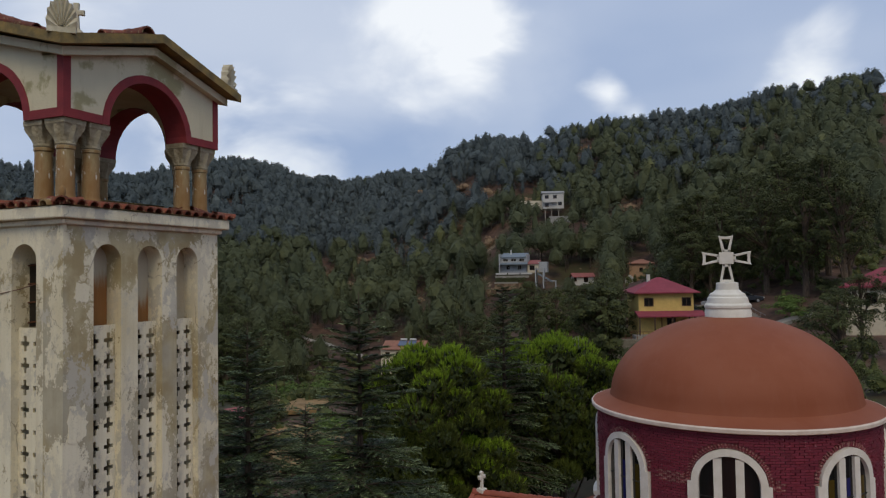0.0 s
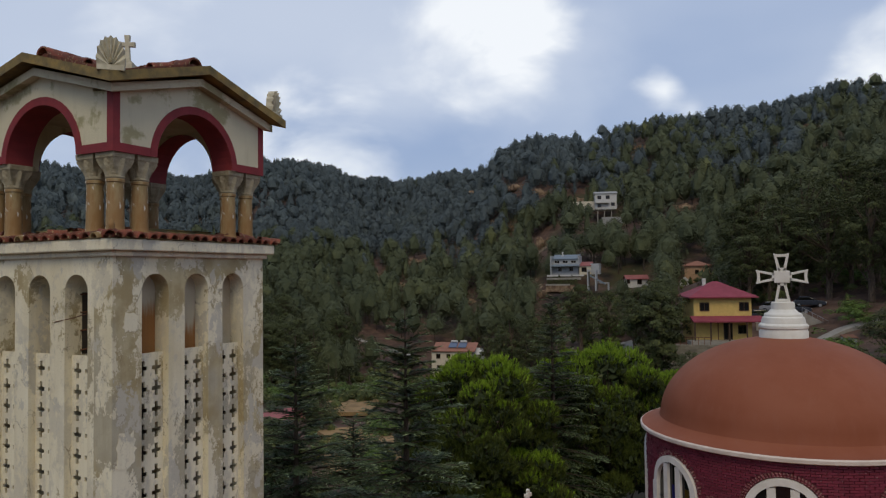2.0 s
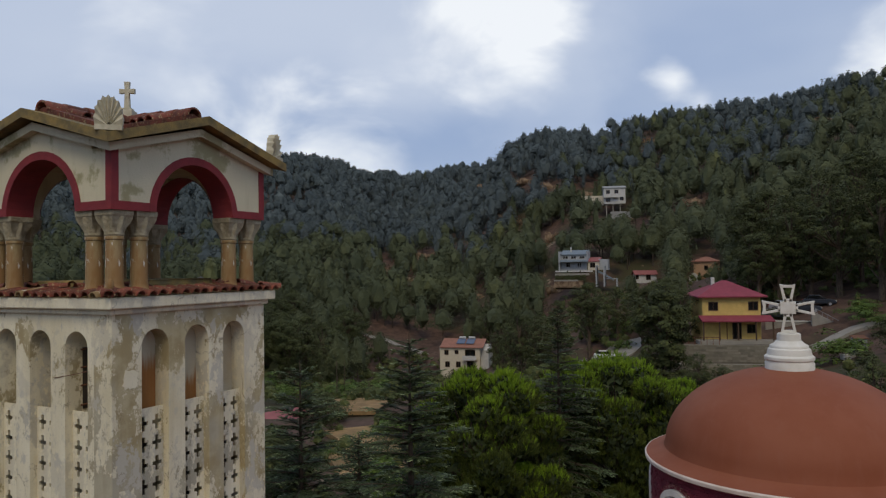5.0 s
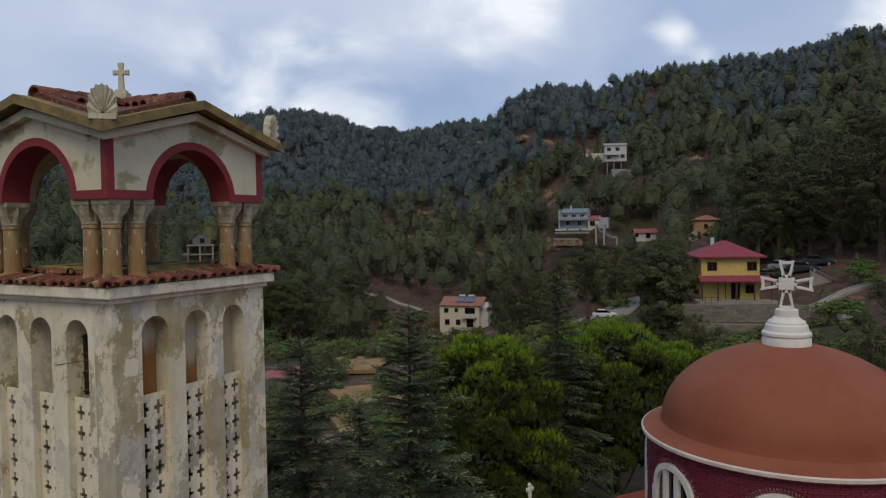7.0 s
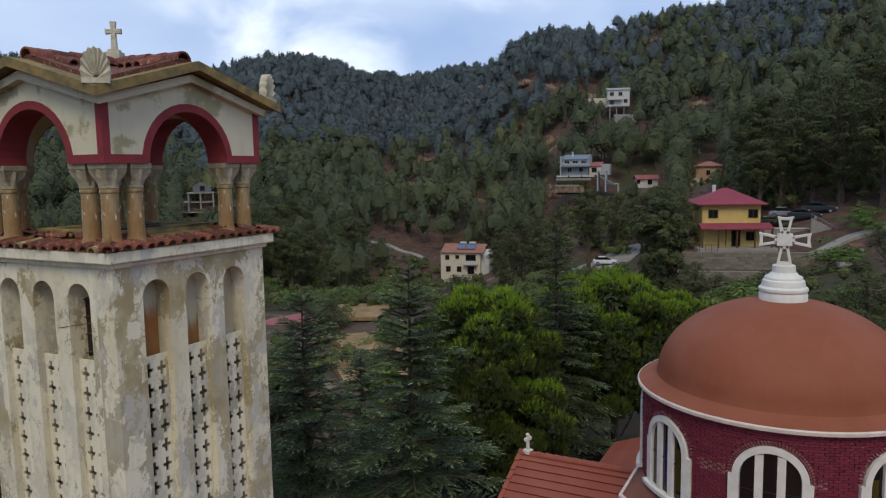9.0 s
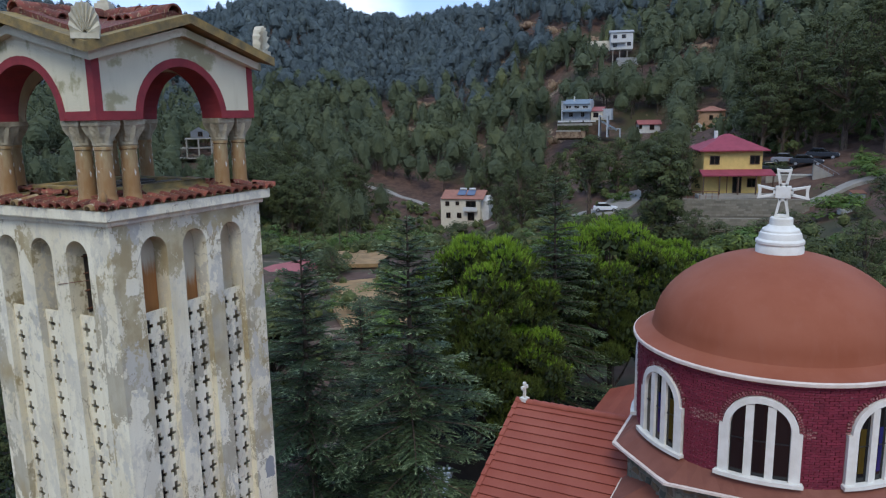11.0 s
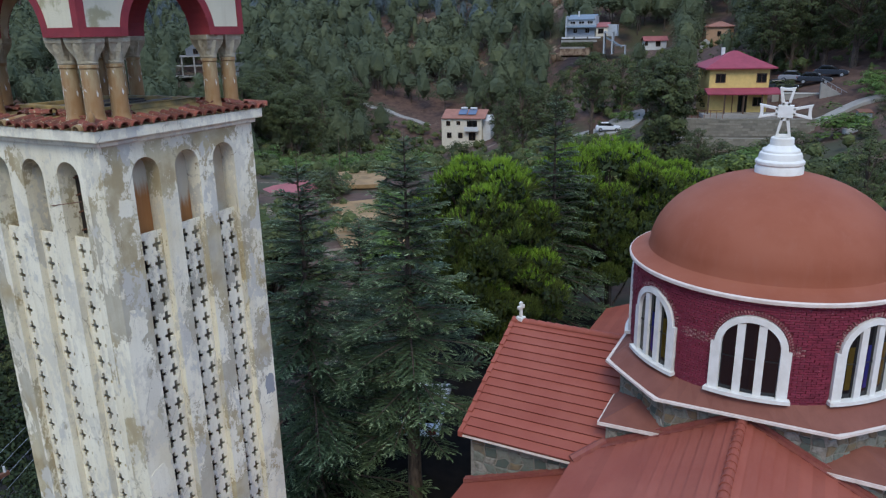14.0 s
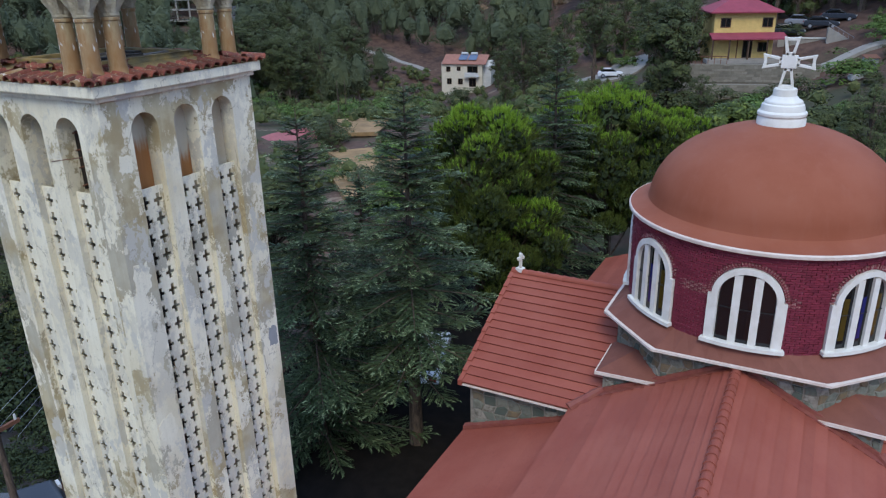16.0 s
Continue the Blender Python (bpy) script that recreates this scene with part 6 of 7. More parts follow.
for az, d, h in ((66.5, 23.5, 1.6), (61.0, 25.5, 1.5), (67.5, 26.5, 2.2), (58.2, 25.0, 1.2), (57.5, 27.5, 1.8), (59.2, 30.5, 2.4), (61.5, 34, 3.0), (63, 31, 2.6), (59.5, 38, 3.2), (65, 30, 3)):
    o = new("shrub", FINE[int(d) % 2])
    o.matrix_world = Matrix.Translation(stand(az, d, 0.1)) @ Matrix.Diagonal((h, h, h * 0.8, 1))
    tagged(o, "dark leafy shrub beside the road", "shrub", "shrubs by the road")
for k in range(18):
    az, d, h = 29.6 + k * 0.62 + rt.uniform(-0.2, 0.2), rt.uniform(114, 126), rt.uniform(1.6, 2.6)
    o = new("shrub", BUSH[1 + k % 2])
    o.matrix_world = Matrix.Translation(stand(az, d, 0.1)) @ Matrix.Rotation(rt.uniform(0, 6), 4, "Z") @ Matrix.Diagonal((h * 0.9, h * 0.9, h * 0.7, 1))
    tagged(o, "bright yellow-green shrub along the field", "shrub", "shrubs along the field")
for az, d, h in ((6.6, 86, 2.6), (5.4, 87, 2.0), (3.6, 87, 1.8), (7.8, 86, 2.8), (0.6, 86, 1.6), (-1.4, 86, 2.0)):
    o = new("shrub", BUSH[0])
    o.matrix_world = Matrix.Translation(stand(az, d, 0.1)) @ Matrix.Diagonal((h, h, h * 0.75, 1))
    tagged(o, "dark shrub at the foot of the terrace wall", "shrub", "shrubs by the terrace")
for az, d, h in ((35.0, 96, 2.2), (34.7, 92, 2.6), (34.3, 90, 2.2), (35.6, 99, 1.8)):
    o = new("shrub", BUSH[0])
    o.matrix_world = Matrix.Translation(stand(az, d, 0.1)) @ Matrix.Diagonal((h, h, h * 0.7, 1))
    tagged(o, "dark shrub in front of the shed", "shrub", "shrubs by the shed")
fl = np.random.default_rng(5)
cpts, cn = clumps(fl, fl.normal(0, 0.6, (14, 3)) * np.array([1, 1, 0.6]) + np.array([0, 0, 1.0]), np.full(14, 0.4), 40)
o = new("flowering_shrub", soup("flowering_shrub", leaf_arrays(fl, cpts, cn, 0.07), M["flower_pink"]))
o.matrix_world = Matrix.Translation(stand(61.5, 32.5)) @ Matrix.Diagonal((1.3, 1.3, 1.3, 1))
tagged(o, "pink flowering shrub beside the road", "shrub")

# the far woods: many small trees on the hills in one mesh
rngf = np.random.default_rng(21)
ICO = []
for level in (2, 1):
    bm = bmesh.new()
    bmesh.ops.create_icosphere(bm, subdivisions=level, radius=1.0)
    ICO.append(np.array([[v.co[:] for v in f.verts] for f in bm.faces]))
    bm.free()


def small_tree(kind, leaves, leaf, lump):
    """A far pine of height 1: an uneven crown, solid inside, with loose needle sprays all over it."""
    lo, mid, wide = ((0.50, 0.70, 0.30), (0.26, 0.58, 0.27), (0.12, 0.30, 0.22))[kind]
    ph = rngf.uniform(0, 6.28, 4)

    def env(t, a):
        """Radius of the crown at height t and bearing a."""
        up = np.clip(1 - (t - mid) / (1.0 - mid), 0, 1) ** (0.55 if kind < 2 else 0.9)
        down = 0.45 + 0.55 * np.clip((t - lo) / (mid - lo), 0, 1) ** 0.6
        r = wide * np.where(t > mid, up, down)
        return r * (1 + 0.20 * np.sin(2 * a + ph[0]) + 0.16 * np.sin(3 * a + 14 * t + ph[1]) + 0.14 * np.sin(5 * a - 23 * t + ph[2]))

    body = lump.copy()
    t = lo + (0.95 - lo) * (body[..., 2] * 0.5 + 0.5)
    a = np.arctan2(body[..., 1], body[..., 0])
    k = env(t, a) * 0.62 * np.clip(np.hypot(body[..., 0], body[..., 1]) * 1.5, 0, 1)
    out = [np.stack([k * np.cos(a), k * np.sin(a), t], -1)]
    t = lo + (1.0 - lo) * rngf.uniform(0, 1, leaves) ** 0.85
    a = rngf.uniform(0, 2 * np.pi, leaves)
    r = env(t, a) * np.sqrt(rngf.uniform(0.38, 1.15, leaves))
    p = np.stack([r * np.cos(a), r * np.sin(a), t - 0.02], 1)
    nrm = np.stack([np.cos(a), np.sin(a), 0.35 + 2.2 * (t - mid)], 1)
    out.append(leaf_arrays(rngf, p, nrm, leaf, 1.0, True, 0.28))
    return np.concatenate(out)


TEMPL = [[small_tree((0, 1, 1, 2)[k % 4] if k % 6 else 0, *spec) for k in range(12)] for spec in ((720, 0.021, ICO[1]), (270, 0.030, ICO[1]), (115, 0.041, ICO[1]))]
HOUSES_AT = [(23.3, 168, 13), (13.2, 192, 14), (11.2, 255, 9), (9.05, 200, 7), (4.5, 188, 6), (3.3, 104, 14), (43.5, 200, 12), (12, 131, 9), (-2, 112, 10), (27.4, 189, 5), (29.0, 194, 5), (30.7, 198, 5)]
hx = np.array([polar(a, d)[:2] for a, d, r in HOUSES_AT])
hr = np.array([r for a, d, r in HOUSES_AT])
N = 14500
az = rngf.uniform(-12, 62, N)
dd = np.sqrt(rngf.uniform(125 ** 2, 640 ** 2, N))
fx, fy = CX + dd * np.cos(np.radians(bearing(az))), CY + dd * np.sin(np.radians(bearing(az)))
size = rngf.uniform(6.0, 12.0, N) * np.where(dd > 420, 1.1, 1.0) * np.where(dd < 180, 0.85, 1.0)
gap = np.sin(fx * 0.06 + 2 * np.sin(fy * 0.035)) + np.sin(fy * 0.085 + 1.7 * np.sin(fx * 0.028 + 1))
near_open = np.clip((dd - 125) / 80, 0.0, 1)
keep = rngf.uniform(0, 1, N) < np.where((gap > 1.3) & (az > 7), 0.75, 0.97) * (0.35 + 0.65 * near_open)
bare = np.exp(-(((az - 28) / 3.5) ** 2)) * ((dd > 172) & (dd < 205))
keep &= rngf.uniform(0, 1, N) > bare * 0.9
keep &= dd < np.interp(az, [0, 14, 20, 24, 62], [440, 440, 520, 610, 620])
keep &= ~((az > 14) & (az < 31) & (dd < 168)) & ~((az >= 31) & (az < 40) & (dd < 132))
for i in range(len(hx)):
    away = np.hypot(fx - hx[i, 0], fy - hx[i, 1])
    keep &= away > hr[i]
    # nothing tall right in front of a house
    aim = np.abs((az - HOUSES_AT[i][0] + 180) % 360 - 180) * np.pi / 180 * dd
    foot = polar(*HOUSES_AT[i][:2])[2]
    sight = 15.2 + (foot - 15.2) * dd / HOUSES_AT[i][1]
    keep &= ~((aim < hr[i] * 0.55) & (dd < HOUSES_AT[i][1]) & (dd > HOUSES_AT[i][1] - 45) & (land(fx, fy) + size > sight + (-5.0 if HOUSES_AT[i][2] == 14 and HOUSES_AT[i][1] == 192 else HOUSES_AT[i][2] * 0.25)))
# bare ledges of rock on the hillsides
LEDGES = [(21.0, 420, 16, 5), (18.1, 338, 13, 4), (16.3, 311, 8, 3.5), (13.3, 298, 12, 3.5), (5.2, 253, 9, 4), (-1.7, 358, 11, 4), (-4.4, 320, 15, 5), (29.3, 286, 9, 3.5), (26.3, 294, 10, 4), (27.3, 269, 7, 2.5), (22.0, 233, 6, 2), (15.9, 248, 7, 4), (17.0, 249, 5, 4), (15.9, 203, 5, 3), (18.6, 293, 6, 2.5), (20.2, 309, 5, 2), (8.5, 362, 6, 3), (10.5, 249, 6, 2)]
for a, d, w, hh in LEDGES:
    aim = np.abs(az - a) * np.pi / 180 * dd
    sight = 15.2 + (polar(a, d)[2] - 15.2) * dd / d
    keep &= ~((aim < w * 0.45) & (dd < d + 3) & (dd > d - 28) & (land(fx, fy) + size > sight + 1.2))
fx, fy, dd = fx[keep], fy[keep], dd[keep]
fz = land(fx, fy)
crest = np.interp(az[keep], [0, 14, 20, 24, 62], [440, 440, 520, 610, 620]) - 60
size = size[keep] * np.where(dd > crest, rngf.uniform(0.6, 1.2, len(dd)), 1.12)
# trees further off mostly take the needles with haze in their colour
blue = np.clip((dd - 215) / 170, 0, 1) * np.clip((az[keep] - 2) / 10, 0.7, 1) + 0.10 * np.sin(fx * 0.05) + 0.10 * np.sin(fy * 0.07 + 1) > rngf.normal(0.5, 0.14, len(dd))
chunks, ridge_chunks, tones, ridge_tones = [], [], [], []
own_tone = np.clip(rngf.normal(0.42, 0.17, len(fx)), 0, 1)
which = rngf.integers(0, 12, len(fx))
turn = rngf.uniform(0, 2 * np.pi, len(fx))
for k in range(12):
    s = which == k
    for far_one, level in ((False, 0), (False, 1), (False, 2), (True, 0), (True, 1), (True, 2)):
        q = s & (blue == far_one) & (np.digitize(dd, (220, 345)) == level)
        if not q.any():
            continue
        tv = TEMPL[level][k]
        co, si = np.cos(turn[q]), np.sin(turn[q])
        w = rngf.uniform(0.9, 1.38, q.sum())
        x = (tv[None, ..., 0] * co[:, None, None] - tv[None, ..., 1] * si[:, None, None]) * w[:, None, None]
        y = (tv[None, ..., 0] * si[:, None, None] + tv[None, ..., 1] * co[:, None, None]) * w[:, None, None]
        v = np.stack([x, y, np.broadcast_to(tv[None, ..., 2], x.shape)], -1) * size[q][:, None, None, None]
        v += np.stack([fx[q], fy[q], fz[q] - 0.2], -1)[:, None, None, :]
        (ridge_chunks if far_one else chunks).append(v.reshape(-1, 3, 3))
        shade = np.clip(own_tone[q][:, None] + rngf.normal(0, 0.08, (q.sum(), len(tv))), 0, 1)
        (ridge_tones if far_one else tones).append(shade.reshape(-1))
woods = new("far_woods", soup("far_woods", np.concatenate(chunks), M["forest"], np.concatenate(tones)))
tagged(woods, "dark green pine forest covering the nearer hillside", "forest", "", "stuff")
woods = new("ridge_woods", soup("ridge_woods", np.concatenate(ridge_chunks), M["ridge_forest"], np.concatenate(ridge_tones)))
tagged(woods, "pine forest on the far ridges, coloured blue-green for haze", "forest", "", "stuff")


def boulder(seed, w, d, h):
    """An angular lump of rock sunk into the slope."""
    bm = bmesh.new()
    bmesh.ops.create_icosphere(bm, subdivisions=3, radius=1.0)
    for v in bm.verts:
        q = v.co.copy()
        k = 1 + 0.35 * noise.noise(q * 1.3 + Vector((seed, 0, 0))) + 0.2 * noise.noise(q * 3.1 + Vector((0, seed, 0)))
        step = round(q.z * 3) / 3
        v.co = Vector((q.x * w / 2 * k, q.y * d / 2 * k, (0.6 * step + 0.4 * q.z) * h * 0.6 * k))
    m = bpy.data.meshes.new("rock_ledge")
    bm.to_mesh(m)
    bm.free()
    m.materials.append(M["rock"])
    return m


rl = random.Random(31)
for k, (a, d, w, hh) in enumerate(LEDGES):
    led = thing("rock_ledge", Matrix.Translation(polar(a, d)) @ Matrix.Rotation(radians(a - 90), 4, "Z"), "bare reddish-tan rock ledge on the wooded slope", "rock", "rock ledges")
    for j in range(4):
        o = part("rock", boulder(k * 7 + j, w * rl.uniform(0.3, 0.6), w * 0.3, hh * rl.uniform(0.5, 1.0)), None, led)
        o.matrix_local = Matrix.Translation(((j - 1.5) * w * 0.24, rl.uniform(-1, 1), rl.uniform(-0.3, 0.8)))
stems = MB()
for x, y, z, s in list(zip(fx, fy, fz, size))[::2]:
    i = len(stems.v)
    r = 0.018 * s
    stems.v += [(x - r, y - r, z - 0.5), (x + r, y - r, z - 0.5), (x, y + r, z - 0.5), (x, y, z + s * 0.8)]
    stems.f += [(i, i + 1, i + 3), (i + 1, i + 2, i + 3), (i + 2, i, i + 3)]
sm = bpy.data.meshes.new("far_stems")
sm.from_pydata(stems.v, [], stems.f)
sm.materials.append(M["bark"])
tagged(new("far_stems", sm), "bare pine trunks in the forest", "forest", "", "stuff")

# low scrub across the valley floor
K = 4200
az = rngf.uniform(-12, 62, K)
dd = np.sqrt(rngf.uniform(48 ** 2, 185 ** 2, K))
bx, by = CX + dd * np.cos(np.radians(bearing(az))), CY + dd * np.sin(np.radians(bearing(az)))
spare = rngf.uniform(0, 1, K) < 0.72
ok = ~((az > 29.5) & (az < 36.5) & (dd > 84) & (dd < 106) & spare) & ~((az > 34.6) & (az < 41) & (dd > 86) & (dd < 104)) & ~((az > 29) & (az < 34) & (dd > 56) & (dd < 72) & spare) & ~((az > 7) & (az < 15) & (dd > 116) & (dd < 136)) & ~((az < 6) & (dd > 80) & (dd < 104)) & ~((az > -5) & (az < 6) & (dd > 84) & (dd < 114))
ok &= rngf.uniform(0, 1, K) < np.where(np.sin(bx * 0.09 + by * 0.05) + np.sin(by * 0.12 - bx * 0.04) > 0.55, 0.25, 0.9)
for i in range(len(hx)):
    ok &= np.hypot(bx - hx[i, 0], by - hx[i, 1]) > hr[i] * 0.62
bx, by, dd = bx[ok], by[ok], dd[ok]
bz = land(bx, by)
hgt = rngf.uniform(0.8, 3.0, len(bx))
turn = rngf.uniform(0, 2 * np.pi, len(bx))
which = rngf.integers(0, 10, len(bx))
chunks = []
for k in range(10):
    q = which == k
    tv = TEMPL[2][k] * np.array([1.9, 1.9, 1.0])
    co, si = np.cos(turn[q])[:, None, None], np.sin(turn[q])[:, None, None]
    v = np.stack([tv[None, ..., 0] * co - tv[None, ..., 1] * si, tv[None, ..., 0] * si + tv[None, ..., 1] * co, np.broadcast_to(tv[None, ..., 2] - 0.12, (q.sum(), *tv.shape[:2]))], -1) * hgt[q][:, None, None, None]
    v += np.stack([bx[q], by[q], bz[q]], -1)[:, None, None, :]
    chunks.append(v.reshape(-1, 3, 3))
tagged(new("scrub", soup("scrub", np.concatenate(chunks), M["scrub"])), "low mixed green and dry scrub on the valley floor", "scrub", "", "stuff")


# ---- houses ----
def window_on(parent, c, along, out, w, h, timber="dark_wood", glass="glass_dark"):
    """A framed window on a wall at centre c."""
    c, al, ou = Vector(c), Vector(along).normalized(), Vector(out).normalized()
    up = Vector((0, 0, 1))
    fr = MB()
    t = 0.09
    def bar(a0, a1, z0, z1, d0, d1):
        fr.prism([tuple(c + al * a + up * z) for a, z in ((a0, z0), (a1, z0), (a1, z1), (a0, z1))], tuple(ou * d0), tuple(ou * d1))
    bar(-w / 2, w / 2, -h / 2, -h / 2 + t, -0.05, 0.06), bar(-w / 2, w / 2, h / 2 - t, h / 2, -0.05, 0.06)
    bar(-w / 2, -w / 2 + t, -h / 2, h / 2, -0.05, 0.06), bar(w / 2 - t, w / 2, -h / 2, h / 2, -0.05, 0.06), bar(-t / 3, t / 3, -h / 2, h / 2, -0.05, 0.04)
    win = part("window", fr, M[timber], parent)
    g = MB().prism([tuple(c + al * a + up * z) for a, z in ((-w / 2 + 0.02, -h / 2 + 0.02), (w / 2 - 0.02, -h / 2 + 0.02), (w / 2 - 0.02, h / 2 - 0.02), (-w / 2 + 0.02, h / 2 - 0.02))], tuple(ou * 0.0), tuple(ou * 0.02))
    part("pane", g, M[glass], win)
    return win


def hip_roof(mb, w, d, z, rise, o=0.5):
    a, b = w / 2 + o, d / 2 + o
    r = max(a - b, 0.3)
    c = [(-a, -b, z), (a, -b, z), (a, b, z), (-a, b, z)]
    p, q = (-r, 0, z + rise), (r, 0, z + rise)
    mb.face([c[0], c[1], q, p]), mb.face([c[1], c[2], q]), mb.face([c[2], c[3], p, q]), mb.face([c[3], c[0], p])
    for k in range(4):
        e, f = c[k], c[(k + 1) % 4]
        mb.face([e, f, (f[0], f[1], z - 0.15), (e[0], e[1], z - 0.15)])
    mb.face([(x, y, z - 0.15) for x, y, _ in c][::-1])
    return mb


def gable_roof(mb, w, d, z, rise, o=0.4, t=0.14):
    """Ridge along x."""
    a, b = w / 2 + o, d / 2 + o
    k = rise / (d / 2)
    poly = [(0, -b, z - k * o), (0, 0, z + rise), (0, b, z - k * o), (0, b, z - k * o - t), (0, 0, z + rise - t), (0, -b, z - k * o - t)]
    return mb.prism(poly, (-a, 0, 0), (a, 0, 0))


def house(az, d, facing, label, z_base=None):
    """An Empty on the land whose -y side faces the bearing of the church, turned by facing degrees."""
    x, y, z = polar(az, d)
    z = z if z_base is None else float(survey(z_base, d))
    return thing("house", pose(x, y, z, 0, 0, bearing(az) - 90 + facing), label, "house", "houses in the valley"), z


# yellow house on its terraces
h, z = house(3.3, 101, 14, "two-storey yellow house with red hipped roof and verandah", 4.5)
part("wall", MB().box(-3.5, 3.5, -3.4, 3.4, -2.5, 5.4), M["yellow_render"], h)
part("roof", hip_roof(MB(), 7.0, 6.8, 5.4, 1.9, 0.7), M["house_roof"], h, "dark red hipped roof")
part("verandah_roof", MB().prism([(-4.0, -3.4, 3.0), (-4.0, -5.4, 2.45), (-4.0, -5.4, 2.3), (-4.0, -3.4, 2.75)], (0, 0, 0), (8.6, 0, 0)), M["house_roof"], h)
for x in (-3.8, -1.9, 0.3, 2.4, 4.4):
    part("verandah_post", MB().box(x - 0.08, x + 0.08, -5.25, -5.09, 0, 2.4), M["dark_wood"], h)
part("verandah_floor", MB().box(-4.4, 5.0, -5.6, -3.4, -0.4, 0.02), M["concrete"], h)
for x, zc, w, hh in ((-2.2, 4.15, 1.2, 1.1), (2.6, 4.15, 1.2, 1.1), (2.4, 1.3, 1.2, 1.1)):
    window_on(h, (x, -3.4, zc), (1, 0, 0), (0, -1, 0), w, hh)
window_on(h, (0.6, -3.4, 1.05), (1, 0, 0), (0, -1, 0), 1.1, 2.1)
part("drainpipe", MB().tube([(-0.6, -3.45, 0), (-0.6, -3.45, 2.6)], [0.06, 0.06], 6), M["rust_brown"], h)
part("chimney", MB().box(-1.5, -1.1, 0.2, 0.6, 6.6, 7.7), M["white_render"], h)
for yy in (-1.5, 1.5):
    window_on(h, (3.5, yy, 4.1), (0, 1, 0), (1, 0, 0), 1.2, 1.2)
# its terrace walls in courses of stone
tw = thing("terrace_wall", pose(*polar(3.2, 93)[:2], -0.2, 0, 0, bearing(3.2) - 90 + 10), "grey stone terrace walls below the yellow house", "wall", "", "structure")
part("upper_terrace", MB().box(-6.5, 9.5, 0.2, 0.9, 0.5, 4.95), M["wall_stone"], tw)
part("lower_terrace", MB().box(-8.0, 9.0, -1.8, -1.2, -0.5, 2.9), M["wall_stone"], tw)
part("terrace_fill", MB().box(-7.6, 9.2, -1.4, 6.0, -1.0, 2.6).box(-6.3, 9.3, 0.5, 7.0, 0.0, 4.75), M["soil"], tw)
rs = random.Random(3)
for x0, x1, y, z0, z1 in ((-6.5, 9.5, 0.2, 2.9, 4.95), (-8.0, 9.0, -1.8, 0.3, 2.9)):
    zc = z0
    while zc < z1 - 0.1:
        x = x0
        hgt = min(rs.uniform(0.26, 0.42), z1 - zc)
        while x < x1 - 0.2:
            w = min(rs.uniform(0.4, 1.1), x1 - x)
            o = part("stone", MB().box(x + 0.025, x + w - 0.025, y - rs.uniform(0.03, 0.09), y + 0.1, zc + 0.02, zc + hgt - 0.02), M["wall_stone"], tw)
            x += w
        zc += hgt
for k in range(9):
    part("railing_post", MB().box(-6.4 + k * 0.7, -6.34 + k * 0.7, 0.3, 0.36, 4.95, 5.9), M["rust_brown"], tw)
part("railing", MB().box(-6.4, -0.8, 0.3, 0.35, 5.82, 5.9), M["rust_brown"], tw)

# white house in the valley with solar panels
h, z = house(23.25, 170, -14, "cream two-storey house with red roof and solar panels", -9.9)
part("wall", MB().box(-5.2, 4.2, -3.5, 3.5, -2, 5.3), M["cream_render"], h)
part("roof", gable_roof(MB(), 9.4, 7.0, 5.3, 1.5), M["clay_roof"], h, "reddish clay roof")
for k in range(2):
    part("solar_panel", MB().prism([(-1.4 + k * 2.2, -0.6, 6.75), (0.5 + k * 2.2, -0.6, 6.75), (0.5 + k * 2.2, -2.8, 5.85), (-1.4 + k * 2.2, -2.8, 5.85)], (0, 0, 0), (0, 0, 0.08)), M["solar_blue"], h)
    part("water_tank", MB().tube([(-1.2 + k * 2.2, -0.5, 7.05), (0.3 + k * 2.2, -0.5, 7.05)], [0.26, 0.26], 10), M["white_render"], h)
part("balcony", MB().box(0.4, 3.6, -4.6, -3.5, 2.3, 2.5).box(0.4, 3.6, -4.6, -4.52, 2.5, 3.3), M["white_render"], h)
for x, zc, w, hh in ((-3.6, 3.9, 1.0, 1.1), (-1.2, 4.0, 0.9, 0.9), (2.0, 3.6, 2.4, 2.0), (-3.4, 1.2, 1.1, 1.3), (-0.8, 1.2, 1.1, 1.3), (2.0, 1.0, 1.6, 1.9)):
    window_on(h, (x, -3.5, zc), (1, 0, 0), (0, -1, 0), w, hh)
part("side_gable", MB().prism([(4.2, -2.2, -2), (4.2, 2.2, -2), (4.2, 2.2, 4.4), (4.2, 0, 5.6), (4.2, -2.2, 4.4)], (0, 0, 0), (1.8, 0, 0)), M["white_render"], h)

# blue-grey modern house
h, z = house(14.35, 194, -8, "blue-grey modern house with stepped terraces and outdoor stairs", 13.6)
h.matrix_world = h.matrix_world @ Matrix.Diagonal((0.82, 0.82, 0.80, 1.0))
part("wall", MB().box(-4.2, 4.0, -3.4, 4, -1, 4.2).box(-4.6, -4.2, -4.8, 4, -1, 5.2).box(3.9, 4.3, -3.6, 4, 1.5, 5.2), M["blue_grey_render"], h)
part("roof", MB().prism([(-4.4, -3.8, 4.2), (-4.4, 3.8, 5.7), (-4.4, 3.8, 5.5), (-4.4, -3.8, 4.0)], (0, 0, 0), (8.5, 0, 0)), M["blue_grey_roof"], h, "blue-grey mono-pitch roof")
part("canopy", MB().prism([(-4.2, -3.4, 2.4), (-4.2, -5.4, 1.9), (-4.2, -5.4, 1.7), (-4.2, -3.4, 2.2)], (0, 0, 0), (8.8, 0, 0)), M["blue_grey_roof"], h)
